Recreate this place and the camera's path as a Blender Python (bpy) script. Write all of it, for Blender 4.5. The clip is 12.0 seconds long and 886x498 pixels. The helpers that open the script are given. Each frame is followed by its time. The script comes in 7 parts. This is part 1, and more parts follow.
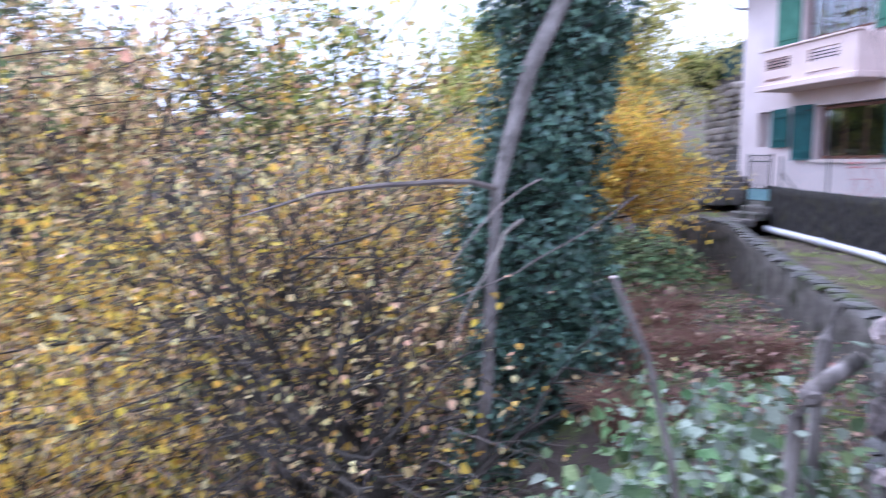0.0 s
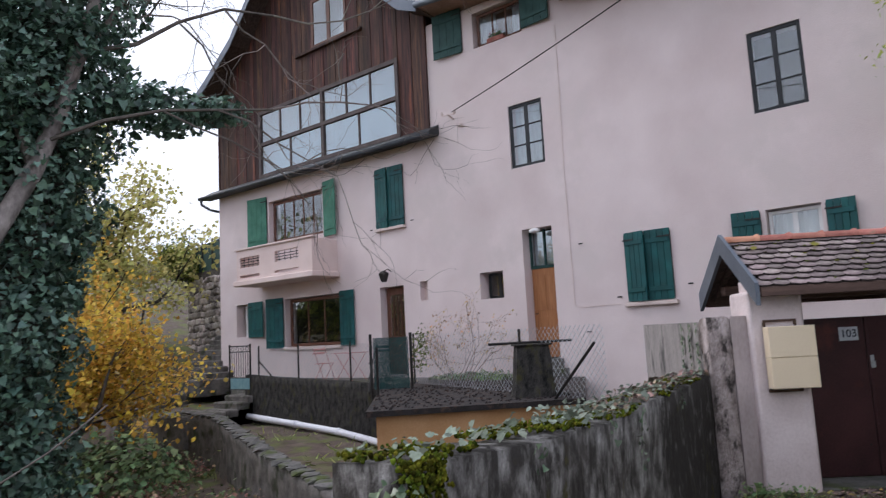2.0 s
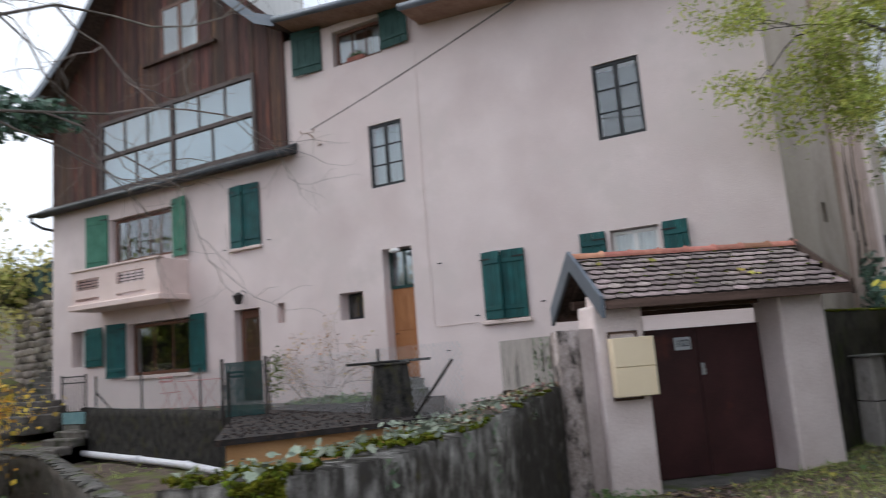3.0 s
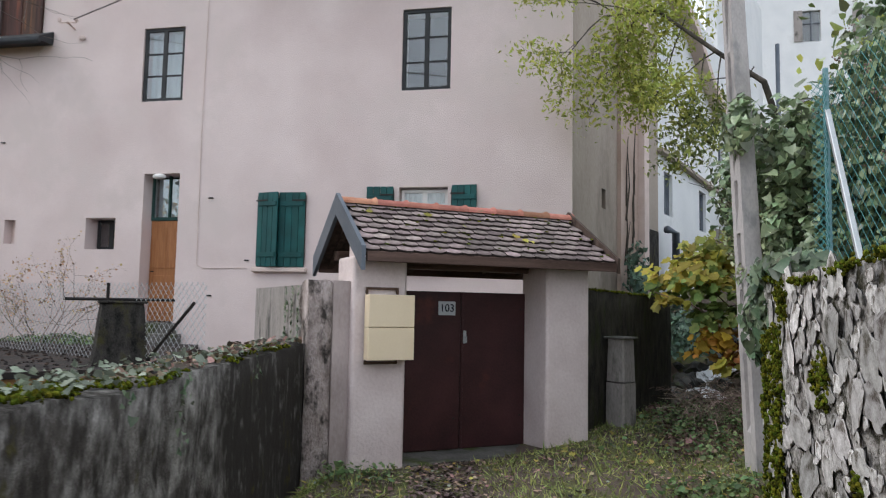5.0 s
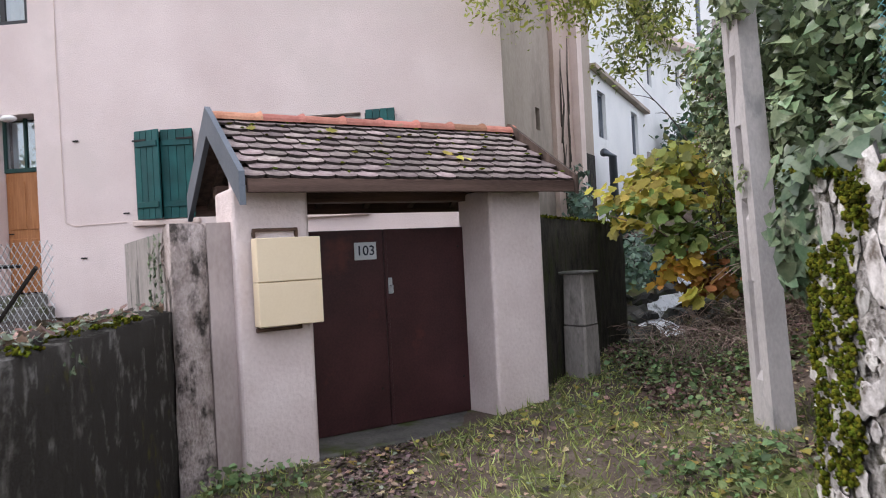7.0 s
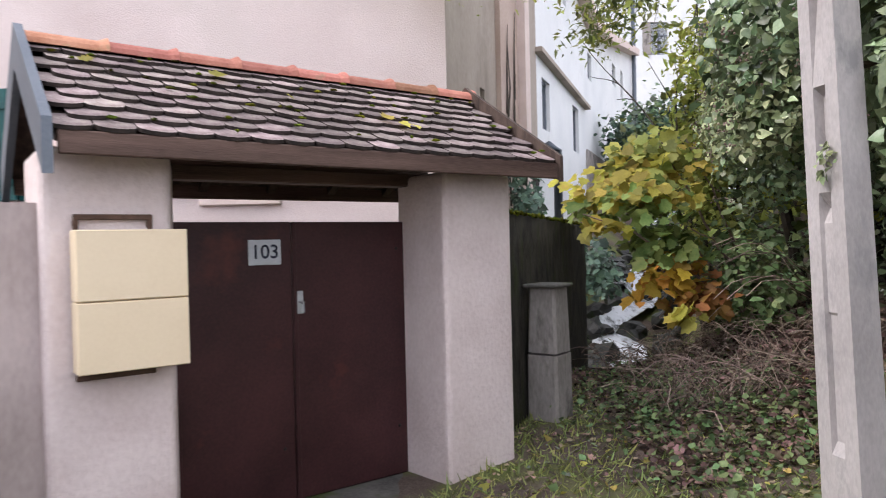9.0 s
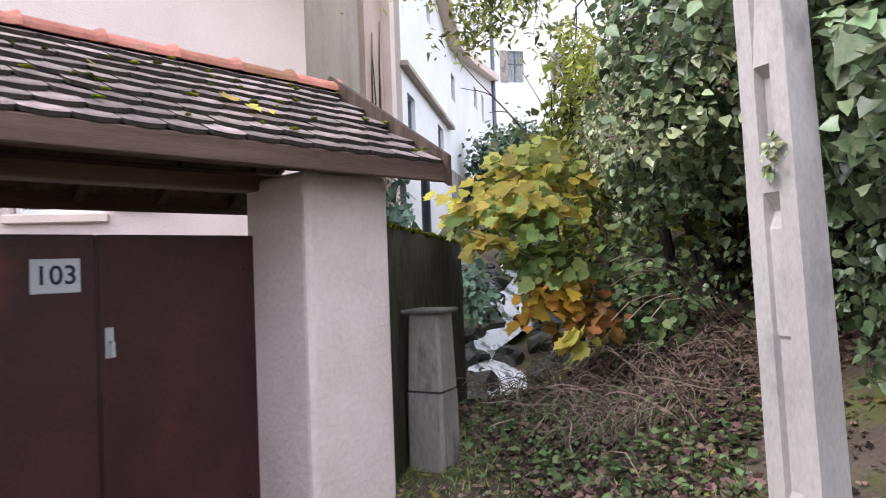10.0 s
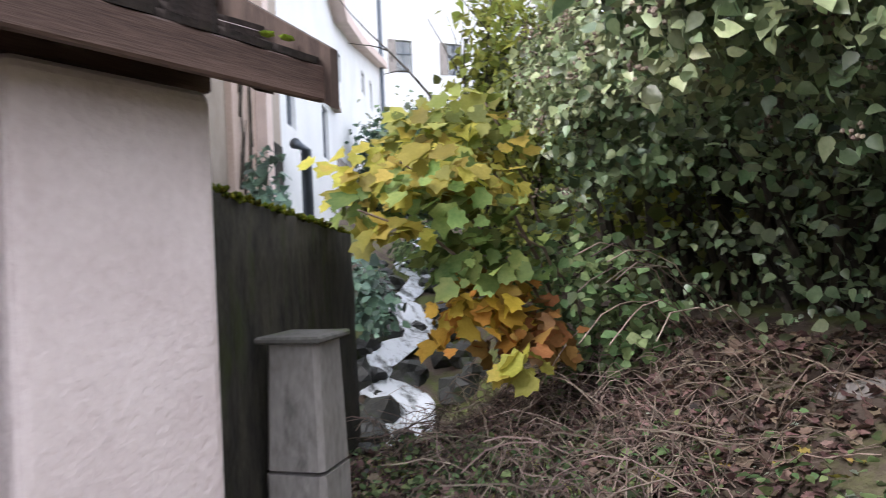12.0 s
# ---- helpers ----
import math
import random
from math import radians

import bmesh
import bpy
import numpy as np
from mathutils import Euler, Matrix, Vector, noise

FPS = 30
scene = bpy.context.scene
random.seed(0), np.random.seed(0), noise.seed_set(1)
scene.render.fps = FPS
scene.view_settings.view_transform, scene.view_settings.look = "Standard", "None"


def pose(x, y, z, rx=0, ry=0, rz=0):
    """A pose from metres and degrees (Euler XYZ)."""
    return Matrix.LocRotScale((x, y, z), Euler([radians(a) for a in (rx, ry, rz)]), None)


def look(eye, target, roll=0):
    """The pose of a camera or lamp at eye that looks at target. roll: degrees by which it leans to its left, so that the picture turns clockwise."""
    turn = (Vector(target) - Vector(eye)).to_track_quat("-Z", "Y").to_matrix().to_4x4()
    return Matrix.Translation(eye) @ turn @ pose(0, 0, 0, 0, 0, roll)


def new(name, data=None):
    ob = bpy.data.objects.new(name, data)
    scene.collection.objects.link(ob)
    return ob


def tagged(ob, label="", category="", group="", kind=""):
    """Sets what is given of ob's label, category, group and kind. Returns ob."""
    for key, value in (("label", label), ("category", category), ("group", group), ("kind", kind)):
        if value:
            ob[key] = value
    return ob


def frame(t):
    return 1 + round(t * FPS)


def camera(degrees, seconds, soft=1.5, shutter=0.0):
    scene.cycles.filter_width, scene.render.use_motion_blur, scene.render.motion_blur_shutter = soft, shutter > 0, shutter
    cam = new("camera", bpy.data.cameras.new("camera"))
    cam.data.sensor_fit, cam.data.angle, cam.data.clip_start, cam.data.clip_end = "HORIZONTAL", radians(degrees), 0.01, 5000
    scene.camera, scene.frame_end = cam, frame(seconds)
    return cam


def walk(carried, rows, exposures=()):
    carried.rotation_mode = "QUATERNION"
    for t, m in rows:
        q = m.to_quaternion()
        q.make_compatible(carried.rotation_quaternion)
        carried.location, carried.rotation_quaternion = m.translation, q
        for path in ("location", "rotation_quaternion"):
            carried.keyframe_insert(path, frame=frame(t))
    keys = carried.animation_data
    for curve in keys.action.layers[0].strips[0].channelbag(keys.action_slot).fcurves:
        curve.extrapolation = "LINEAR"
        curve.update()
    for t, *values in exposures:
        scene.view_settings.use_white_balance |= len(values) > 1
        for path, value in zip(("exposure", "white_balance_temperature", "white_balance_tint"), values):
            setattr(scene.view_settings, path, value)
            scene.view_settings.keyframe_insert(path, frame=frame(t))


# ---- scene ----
EXPO = [(0.0, 1.25, 5050, 23), (0.5, 1.0, 5420, 25), (1.0, 0.55, 5720, 22), (2.0, 0.22, 5950, 15), (2.5, 0.24, 6050, 12), (3.5, 0.22, 6150, 8), (5.5, 0.56, 6200, 9), (6.2, 0.80, 6250, 12), (7.0, 0.80, 6250, 15), (9.0, 1.06, 6350, 16), (10.0, 1.28, 6220, 16), (12.0, 1.38, 6180, 14)]
# camera and walk: seconds, place, turn
cam = camera(64.97, 12.0, 1.0, 0.4)
ROWS = [
    (0.0, 0.000, 0.000, 1.562, 82.92, 0.29, -10.25),
    (0.5, 0.081, 0.006, 1.589, 86.12, 1.18, -28.28),
    (1.0, 0.117, -0.013, 1.605, 90.08, 1.62, -39.93),
    (1.5, 0.130, -0.047, 1.640, 93.15, 2.47, -45.96),
    (2.0, 0.078, -0.087, 1.701, 97.09, 2.99, -50.41),
    (2.5, 0.159, -0.059, 1.664, 98.34, 2.31, -53.57),
    (3.0, 0.214, -0.070, 1.637, 98.27, 4.50, -61.58),
    (3.5, 0.458, -0.138, 1.630, 97.08, 2.11, -70.59),
    (5.5, 1.649, -0.041, 1.520, 91.90, 0.01, -81.52),
    (6.0, 2.058, 0.037, 1.518, 88.47, 2.20, -85.32),
    (6.5, 2.483, 0.067, 1.506, 88.69, 1.23, -84.32),
    (7.0, 2.886, 0.149, 1.485, 89.97, 2.88, -84.46),
    (9.0, 4.524, 0.384, 1.530, 89.47, 1.33, -90.97),
    (9.5, 4.954, 0.424, 1.518, 89.72, 4.38, -99.44),
    (10.0, 5.344, 0.379, 1.493, 91.17, 2.07, -102.32),
    (10.5, 5.768, 0.320, 1.456, 91.51, 1.03, -106.62),
    (11.0, 6.196, 0.223, 1.460, 90.25, 0.61, -110.85),
    (11.5, 6.618, 0.081, 1.477, 90.38, 0.54, -106.55),
    (12.0, 7.007, -0.001, 1.483, 90.61, 2.60, -111.60),
]
walk(cam, [(r[0], pose(*r[1:])) for r in ROWS], EXPO)

# overcast sky: a veiled Nishita sky with soft cloud, and a broad weak sun
world = bpy.data.worlds.new("world")
scene.world = world
world.use_nodes = True
wn, wl = world.node_tree.nodes, world.node_tree.links
wn.clear()
sky = wn.new("ShaderNodeTexSky")
sky.sky_type, sky.sun_disc = "NISHITA", False
sky.sun_elevation, sky.sun_rotation = radians(44), radians(345)
sky.air_density, sky.dust_density = 1.0, 3.0
dim = wn.new("ShaderNodeMixRGB")
dim.blend_type, dim.inputs[0].default_value = "MULTIPLY", 1.0
dim.inputs[2].default_value = (0.1, 0.1, 0.1, 1)
wtc, wno, wra = wn.new("ShaderNodeTexCoord"), wn.new("ShaderNodeTexNoise"), wn.new("ShaderNodeValToRGB")
wno.inputs["Scale"].default_value, wno.inputs["Detail"].default_value = 2.2, 5
wra.color_ramp.elements[0].position, wra.color_ramp.elements[0].color = 0.3, (0.78, 0.86, 1.0, 1)
wra.color_ramp.elements[1].position, wra.color_ramp.elements[1].color = 0.62, (1.25, 1.25, 1.27, 1)
wmix, wbg, wout = wn.new("ShaderNodeMixRGB"), wn.new("ShaderNodeBackground"), wn.new("ShaderNodeOutputWorld")
wmix.inputs[0].default_value = 0.85
wl.new(sky.outputs[0], dim.inputs[1])
wl.new(wtc.outputs["Generated"], wno.inputs["Vector"])
wl.new(wno.outputs["Fac"], wra.inputs[0])
wl.new(dim.outputs[0], wmix.inputs[1])
wl.new(wra.outputs[0], wmix.inputs[2])
wl.new(wmix.outputs[0], wbg.inputs[0])
wbg.inputs[1].default_value = 1.0
wl.new(wbg.outputs[0], wout.inputs[0])
sun = new("sun", bpy.data.lights.new("sun", "SUN"))
sun.data.energy, sun.data.angle, sun.data.color = 1.1, radians(30), (1, 0.96, 0.9)
sun.matrix_world = look((-3.5, 13, 13), (0, 0, 0))


# ---------- materials ----------
def mat(name, c1, c2, scale=4.0, rough=0.85, bump=0.3, fine=60.0, c3=None, c3_amount=0.45, c3_scale=1.2, stretch=(1, 1, 1), rand="", rand_amount=0.25,
        metal=0.0, translucent=0.0, spec=0.35, bump_dist=0.01, coords="Object"):
    """A surface with two colours at a large and a fine scale, optional patches of a third, relief, and a variation from piece to piece."""
    m = bpy.data.materials.new(name)
    m.use_nodes = True
    n, l = m.node_tree.nodes, m.node_tree.links
    b = n["Principled BSDF"]
    tc, mp = n.new("ShaderNodeTexCoord"), n.new("ShaderNodeMapping")
    mp.inputs["Scale"].default_value = stretch
    l.new(tc.outputs[coords], mp.inputs[0])
    big, small = n.new("ShaderNodeTexNoise"), n.new("ShaderNodeTexNoise")
    big.inputs["Scale"].default_value, big.inputs["Detail"].default_value = scale, 6
    small.inputs["Scale"].default_value, small.inputs["Detail"].default_value = fine, 3
    for t in (big, small):
        l.new(mp.outputs[0], t.inputs["Vector"])
    add = n.new("ShaderNodeMath")
    add.operation = "MULTIPLY_ADD"
    l.new(small.outputs["Fac"], add.inputs[0])
    add.inputs[1].default_value = 0.5
    l.new(big.outputs["Fac"], add.inputs[2])
    ramp = n.new("ShaderNodeValToRGB")
    ramp.color_ramp.elements[0].position, ramp.color_ramp.elements[1].position = 0.52, 1.0
    ramp.color_ramp.elements[0].color, ramp.color_ramp.elements[1].color = (*c1, 1), (*c2, 1)
    l.new(add.outputs[0], ramp.inputs[0])
    out = ramp.outputs[0]
    if c3:
        pat, pr, mx = n.new("ShaderNodeTexNoise"), n.new("ShaderNodeValToRGB"), n.new("ShaderNodeMixRGB")
        pat.inputs["Scale"].default_value, pat.inputs["Detail"].default_value, pat.inputs["Roughness"].default_value = c3_scale, 8, 0.65
        l.new(mp.outputs[0], pat.inputs["Vector"])
        pr.color_ramp.elements[0].position, pr.color_ramp.elements[1].position = 1 - c3_amount - 0.06, 1 - c3_amount + 0.06
        l.new(pat.outputs["Fac"], pr.inputs[0])
        l.new(pr.outputs[0], mx.inputs[0])
        l.new(out, mx.inputs[1])
        mx.inputs[2].default_value = (*c3, 1)
        out = mx.outputs[0]
    if rand:
        hsv, mr = n.new("ShaderNodeHueSaturation"), n.new("ShaderNodeMapRange")
        src = n.new("ShaderNodeObjectInfo").outputs["Random"] if rand == "object" else n.new("ShaderNodeNewGeometry").outputs["Random Per Island"]
        mr.inputs[3].default_value, mr.inputs[4].default_value = 1 - rand_amount * 1.6, 1 + rand_amount * 1.4
        l.new(src, mr.inputs[0])
        l.new(mr.outputs[0], hsv.inputs["Value"])
        mr2, mul = n.new("ShaderNodeMapRange"), n.new("ShaderNodeMath")
        mul.operation = "FRACT"
        m7 = n.new("ShaderNodeMath")
        m7.operation = "MULTIPLY"
        m7.inputs[1].default_value = 7.31
        l.new(src, m7.inputs[0])
        l.new(m7.outputs[0], mul.inputs[0])
        mr2.inputs[3].default_value, mr2.inputs[4].default_value = 0.5 - 0.08 * rand_amount, 0.5 + 0.08 * rand_amount
        l.new(mul.outputs[0], mr2.inputs[0])
        l.new(mr2.outputs[0], hsv.inputs["Hue"])
        l.new(out, hsv.inputs["Color"])
        out = hsv.outputs[0]
    l.new(out, b.inputs["Base Color"])
    b.inputs["Roughness"].default_value, b.inputs["Metallic"].default_value = rough, metal
    b.inputs["Specular IOR Level"].default_value = spec
    if bump:
        bp = n.new("ShaderNodeBump")
        bp.inputs["Strength"].default_value, bp.inputs["Distance"].default_value = bump, bump_dist
        l.new(add.outputs[0], bp.inputs["Height"])
        l.new(bp.outputs[0], b.inputs["Normal"])
    if translucent:
        tr, ms = n.new("ShaderNodeBsdfTranslucent"), n.new("ShaderNodeMixShader")
        l.new(out, tr.inputs[0])
        ms.inputs[0].default_value = translucent
        l.new(b.outputs[0], ms.inputs[1])
        l.new(tr.outputs[0], ms.inputs[2])
        l.new(ms.outputs[0], n["Material Output"].inputs[0])
    return m


PINK = mat("pink_roughcast", (0.62, 0.515, 0.50), (0.76, 0.655, 0.64), 0.7, 0.92, 0.75, 62, c3=(0.66, 0.57, 0.55), c3_amount=0.42, c3_scale=0.5, bump_dist=0.018)
PINK_SMOOTH = mat("pink_render", (0.66, 0.52, 0.48), (0.76, 0.62, 0.58), 1.5, 0.9, 0.3, 50)
PORCH = mat("porch_render", (0.63, 0.525, 0.51), (0.79, 0.69, 0.675), 2.2, 0.92, 1.0, 34, c3=(0.50, 0.40, 0.38), c3_amount=0.34, c3_scale=1.4, bump_dist=0.015)
BLACKWALL = mat("black_mould_and_recess", (0.002, 0.002, 0.002), (0.070, 0.064, 0.058), 10, 0.95, 1.0, 70, c3=(0.050, 0.046, 0.014), c3_amount=0.40, c3_scale=5.0, stretch=(1, 1, 0.5), bump_dist=0.03)
OLDCONC = mat("old_concrete", (0.22, 0.20, 0.19), (0.44, 0.40, 0.38), 3, 0.93, 0.5, 45, c3=(0.10, 0.095, 0.09), c3_amount=0.42, c3_scale=3.0, stretch=(1, 1, 0.4))
POLE = mat("pole_concrete", (0.36, 0.335, 0.33), (0.53, 0.495, 0.49), 3, 0.9, 0.3, 60, c3=(0.30, 0.29, 0.29), c3_amount=0.42, c3_scale=5, stretch=(1, 1, 0.5), bump_dist=0.015)
MOSSWALL = mat("mossy_wall", (0.008, 0.0075, 0.006), (0.062, 0.054, 0.040), 9, 0.96, 0.9, 60, c3=(0.028, 0.034, 0.008), c3_amount=0.40, c3_scale=5, stretch=(1, 1, 0.4), bump_dist=0.02)
STONE = mat("lime_stone", (0.36, 0.335, 0.32), (0.78, 0.75, 0.74), 1.8, 0.93, 0.45, 9, c3=(0.13, 0.11, 0.09), c3_amount=0.42, c3_scale=1.1, rand="object", rand_amount=0.28, bump_dist=0.008)
MORTAR = mat("lime_mortar", (0.08, 0.068, 0.058), (0.66, 0.62, 0.60), 14, 0.97, 1.0, 60, c3=(0.04, 0.036, 0.02), c3_amount=0.45, c3_scale=9, bump_dist=0.03)
STUMP = mat("rubble_stump", (0.10, 0.085, 0.078), (0.42, 0.35, 0.33), 9, 0.95, 0.8, 50, c3=(0.05, 0.045, 0.03), c3_amount=0.42, c3_scale=7, rand="island", rand_amount=0.3)
DARKMORTAR = mat("deep_stone_joints", (0.035, 0.03, 0.027), (0.14, 0.12, 0.11), 6, 0.97, 0.6, 40)
FIELDSTONE = mat("field_stone", (0.26, 0.225, 0.21), (0.52, 0.46, 0.43), 1.2, 0.95, 0.6, 6, rand="object", rand_amount=0.35)
MOSS = mat("moss", (0.040, 0.050, 0.004), (0.135, 0.145, 0.014), 22, 1.0, 0.8, 160, rand="island", rand_amount=0.5, spec=0.1)
TILE = mat("clay_tile", (0.13, 0.095, 0.092), (0.35, 0.285, 0.275), 12, 0.92, 0.7, 80, c3=(0.36, 0.345, 0.27), c3_amount=0.36, c3_scale=12, rand="object", rand_amount=0.30)
# near-black edge colour paints the shadow line under each tail, with black lichen
TILE_EDGE = mat("shadow_line_tile_edge", (0.012, 0.010, 0.009), (0.06, 0.045, 0.04), 14, 0.95, 0.5, 80)
RIDGE = mat("ridge_tile_clay", (0.32, 0.13, 0.08), (0.50, 0.25, 0.17), 7, 0.9, 0.4, 60, c3=(0.22, 0.20, 0.12), c3_amount=0.36, c3_scale=6, rand="object", rand_amount=0.25)
ROOFTILE = mat("house_roof_tile", (0.25, 0.15, 0.11), (0.36, 0.24, 0.18), 3, 0.9, 0.5, 12)
BEAM_LONG = mat("weathered_board", (0.055, 0.032, 0.025), (0.16, 0.10, 0.08), 2, 0.75, 0.35, 30, stretch=(0.5, 8, 8))
BEAM = mat("weathered_beam", (0.035, 0.022, 0.018), (0.11, 0.075, 0.06), 3, 0.8, 0.4, 40, stretch=(6, 6, 0.8))
CLAD = mat("larch_cladding", (0.022, 0.012, 0.010), (0.105, 0.045, 0.032), 2.0, 0.75, 0.5, 50, c3=(0.20, 0.075, 0.035), c3_amount=0.37, c3_scale=0.9, stretch=(8, 8, 0.6), rand="object", rand_amount=0.25)
FRAMEWOOD = mat("brown_frame", (0.05, 0.035, 0.032), (0.11, 0.085, 0.08), 4, 0.6, 0.15, 60)
WINWOOD = mat("varnished_window_wood", (0.08, 0.03, 0.018), (0.17, 0.075, 0.045), 4, 0.5, 0.2, 60, stretch=(6, 6, 1))
DOORWOOD = mat("orange_pine_door", (0.30, 0.12, 0.045), (0.46, 0.21, 0.085), 3, 0.5, 0.2, 50, stretch=(9, 9, 0.8))
MAROON = mat("maroon_gate_paint", (0.028, 0.0095, 0.0105), (0.068, 0.024, 0.026), 2.0, 0.5, 0.25, 60, c3=(0.10, 0.027, 0.022), c3_amount=0.36, c3_scale=1.8)
GREEN = mat("green_shutter_paint", (0.004, 0.046, 0.048), (0.010, 0.10, 0.10), 3, 0.55, 0.2, 60, rand="object", rand_amount=0.1)
GREEN_LIGHT = mat("worn_green_paint", (0.03, 0.13, 0.085), (0.07, 0.22, 0.15), 3, 0.6, 0.2, 60)
GREEN_OLD = mat("old_green_paint", (0.012, 0.045, 0.04), (0.035, 0.085, 0.075), 4, 0.7, 0.2, 60)
WHITE = mat("white_paint", (0.70, 0.69, 0.68), (0.82, 0.81, 0.80), 3, 0.5, 0.1, 60)
CREAM = mat("cream_stone_trim", (0.58, 0.47, 0.43), (0.70, 0.58, 0.54), 3, 0.85, 0.3, 50)
PVC = mat("white_pipe", (0.60, 0.60, 0.66), (0.80, 0.80, 0.86), 2, 0.4, 0.05, 60, c3=(0.45, 0.45, 0.46), c3_amount=0.32, c3_scale=2)
BEIGE = mat("beige_enamel", (0.74, 0.61, 0.42), (0.80, 0.67, 0.48), 1.5, 0.45, 0.05, 80, c3=(0.71, 0.58, 0.40), c3_amount=0.3)
PLATE = mat("number_plate", (0.50, 0.53, 0.57), (0.62, 0.64, 0.67), 3, 0.35, 0.05, 60)
INK = mat("number_ink", (0.01, 0.015, 0.03), (0.02, 0.025, 0.05), 3, 0.5, 0, 60)
IRON = mat("dark_iron", (0.012, 0.012, 0.012), (0.035, 0.03, 0.028), 8, 0.55, 0.2, 80, metal=0.3)
RUST = mat("rusty_iron", (0.05, 0.03, 0.022), (0.12, 0.07, 0.05), 10, 0.8, 0.3, 80)
ZINC = mat("zinc", (0.10, 0.12, 0.15), (0.17, 0.19, 0.22), 2, 0.5, 0.1, 60, metal=0.4)
DARKZINC = mat("dark_zinc", (0.025, 0.028, 0.032), (0.06, 0.065, 0.072), 2, 0.55, 0.1, 60, metal=0.3)
GALV = mat("galvanised_steel", (0.42, 0.45, 0.47), (0.56, 0.58, 0.60), 6, 0.5, 0.2, 80, metal=0.5)
GREENWIRE = mat("green_coated_wire", (0.03, 0.15, 0.15), (0.08, 0.26, 0.27), 6, 0.5, 0.1, 60)
GATEWIRE = mat("dark_green_wire", (0.012, 0.06, 0.062), (0.03, 0.11, 0.11), 6, 0.6, 0.1, 60)
FENCEPAINT = mat("blue_green_steel", (0.12, 0.25, 0.28), (0.22, 0.36, 0.38), 8, 0.6, 0.2, 60)
ORANGE = mat("ochre_render", (0.40, 0.21, 0.09), (0.52, 0.30, 0.15), 2, 0.9, 0.4, 40)
BITUMEN = mat("bitumen_gravel", (0.012, 0.010, 0.010), (0.036, 0.030, 0.029), 6, 0.95, 0.6, 90, c3=(0.07, 0.045, 0.034), c3_amount=0.42, c3_scale=8)
SOIL = mat("leafy_soil", (0.075, 0.058, 0.048), (0.17, 0.132, 0.112), 3.0, 1.0, 0.9, 40, c3=(0.13, 0.145, 0.055), c3_amount=0.46, c3_scale=1.3, bump_dist=0.03, spec=0.1)
SLAB = mat("grey_slab", (0.07, 0.068, 0.062), (0.17, 0.16, 0.15), 4, 0.95, 0.5, 40, c3=(0.06, 0.075, 0.02), c3_amount=0.42, c3_scale=2.5)
BARK = mat("pale_bark", (0.13, 0.11, 0.10), (0.34, 0.30, 0.28), 6, 0.95, 0.8, 30, c3=(0.08, 0.07, 0.06), c3_amount=0.42, c3_scale=4, stretch=(1, 1, 0.5), bump_dist=0.02)
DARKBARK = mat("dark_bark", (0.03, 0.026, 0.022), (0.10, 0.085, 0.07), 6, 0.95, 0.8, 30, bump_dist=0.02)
TWIG = mat("grey_twig", (0.12, 0.10, 0.09), (0.26, 0.22, 0.19), 8, 0.95, 0.3, 60, rand="island", rand_amount=0.3)
FERN = mat("withered_fern", (0.12, 0.065, 0.045), (0.30, 0.17, 0.12), 8, 0.95, 0.3, 60, rand="island", rand_amount=0.4)
DRYSTEM = mat("dry_stem", (0.15, 0.11, 0.09), (0.36, 0.28, 0.23), 8, 0.95, 0.3, 60, rand="island", rand_amount=0.4)
ALLEY_BROWN = mat("stained_side_wall", (0.30, 0.25, 0.21), (0.44, 0.38, 0.33), 0.9, 0.93, 0.5, 30, c3=(0.24, 0.20, 0.17), c3_amount=0.4, c3_scale=0.8, stretch=(1, 1, 0.4))
ALLEY_PINK = mat("faded_pink_render", (0.40, 0.30, 0.25), (0.52, 0.41, 0.36), 1.2, 0.93, 0.4, 30, c3=(0.32, 0.28, 0.24), c3_amount=0.36, c3_scale=1)
ALLEY_WHITE = mat("white_limewash", (0.66, 0.68, 0.70), (0.80, 0.81, 0.82), 0.8, 0.9, 0.4, 30, c3=(0.60, 0.61, 0.62), c3_amount=0.36, c3_scale=0.8)
RETWALL = mat("weathered_retaining_wall", (0.06, 0.055, 0.05), (0.20, 0.18, 0.165), 4, 0.95, 0.7, 40, c3=(0.035, 0.04, 0.02), c3_amount=0.42, c3_scale=2.4, bump_dist=0.02)


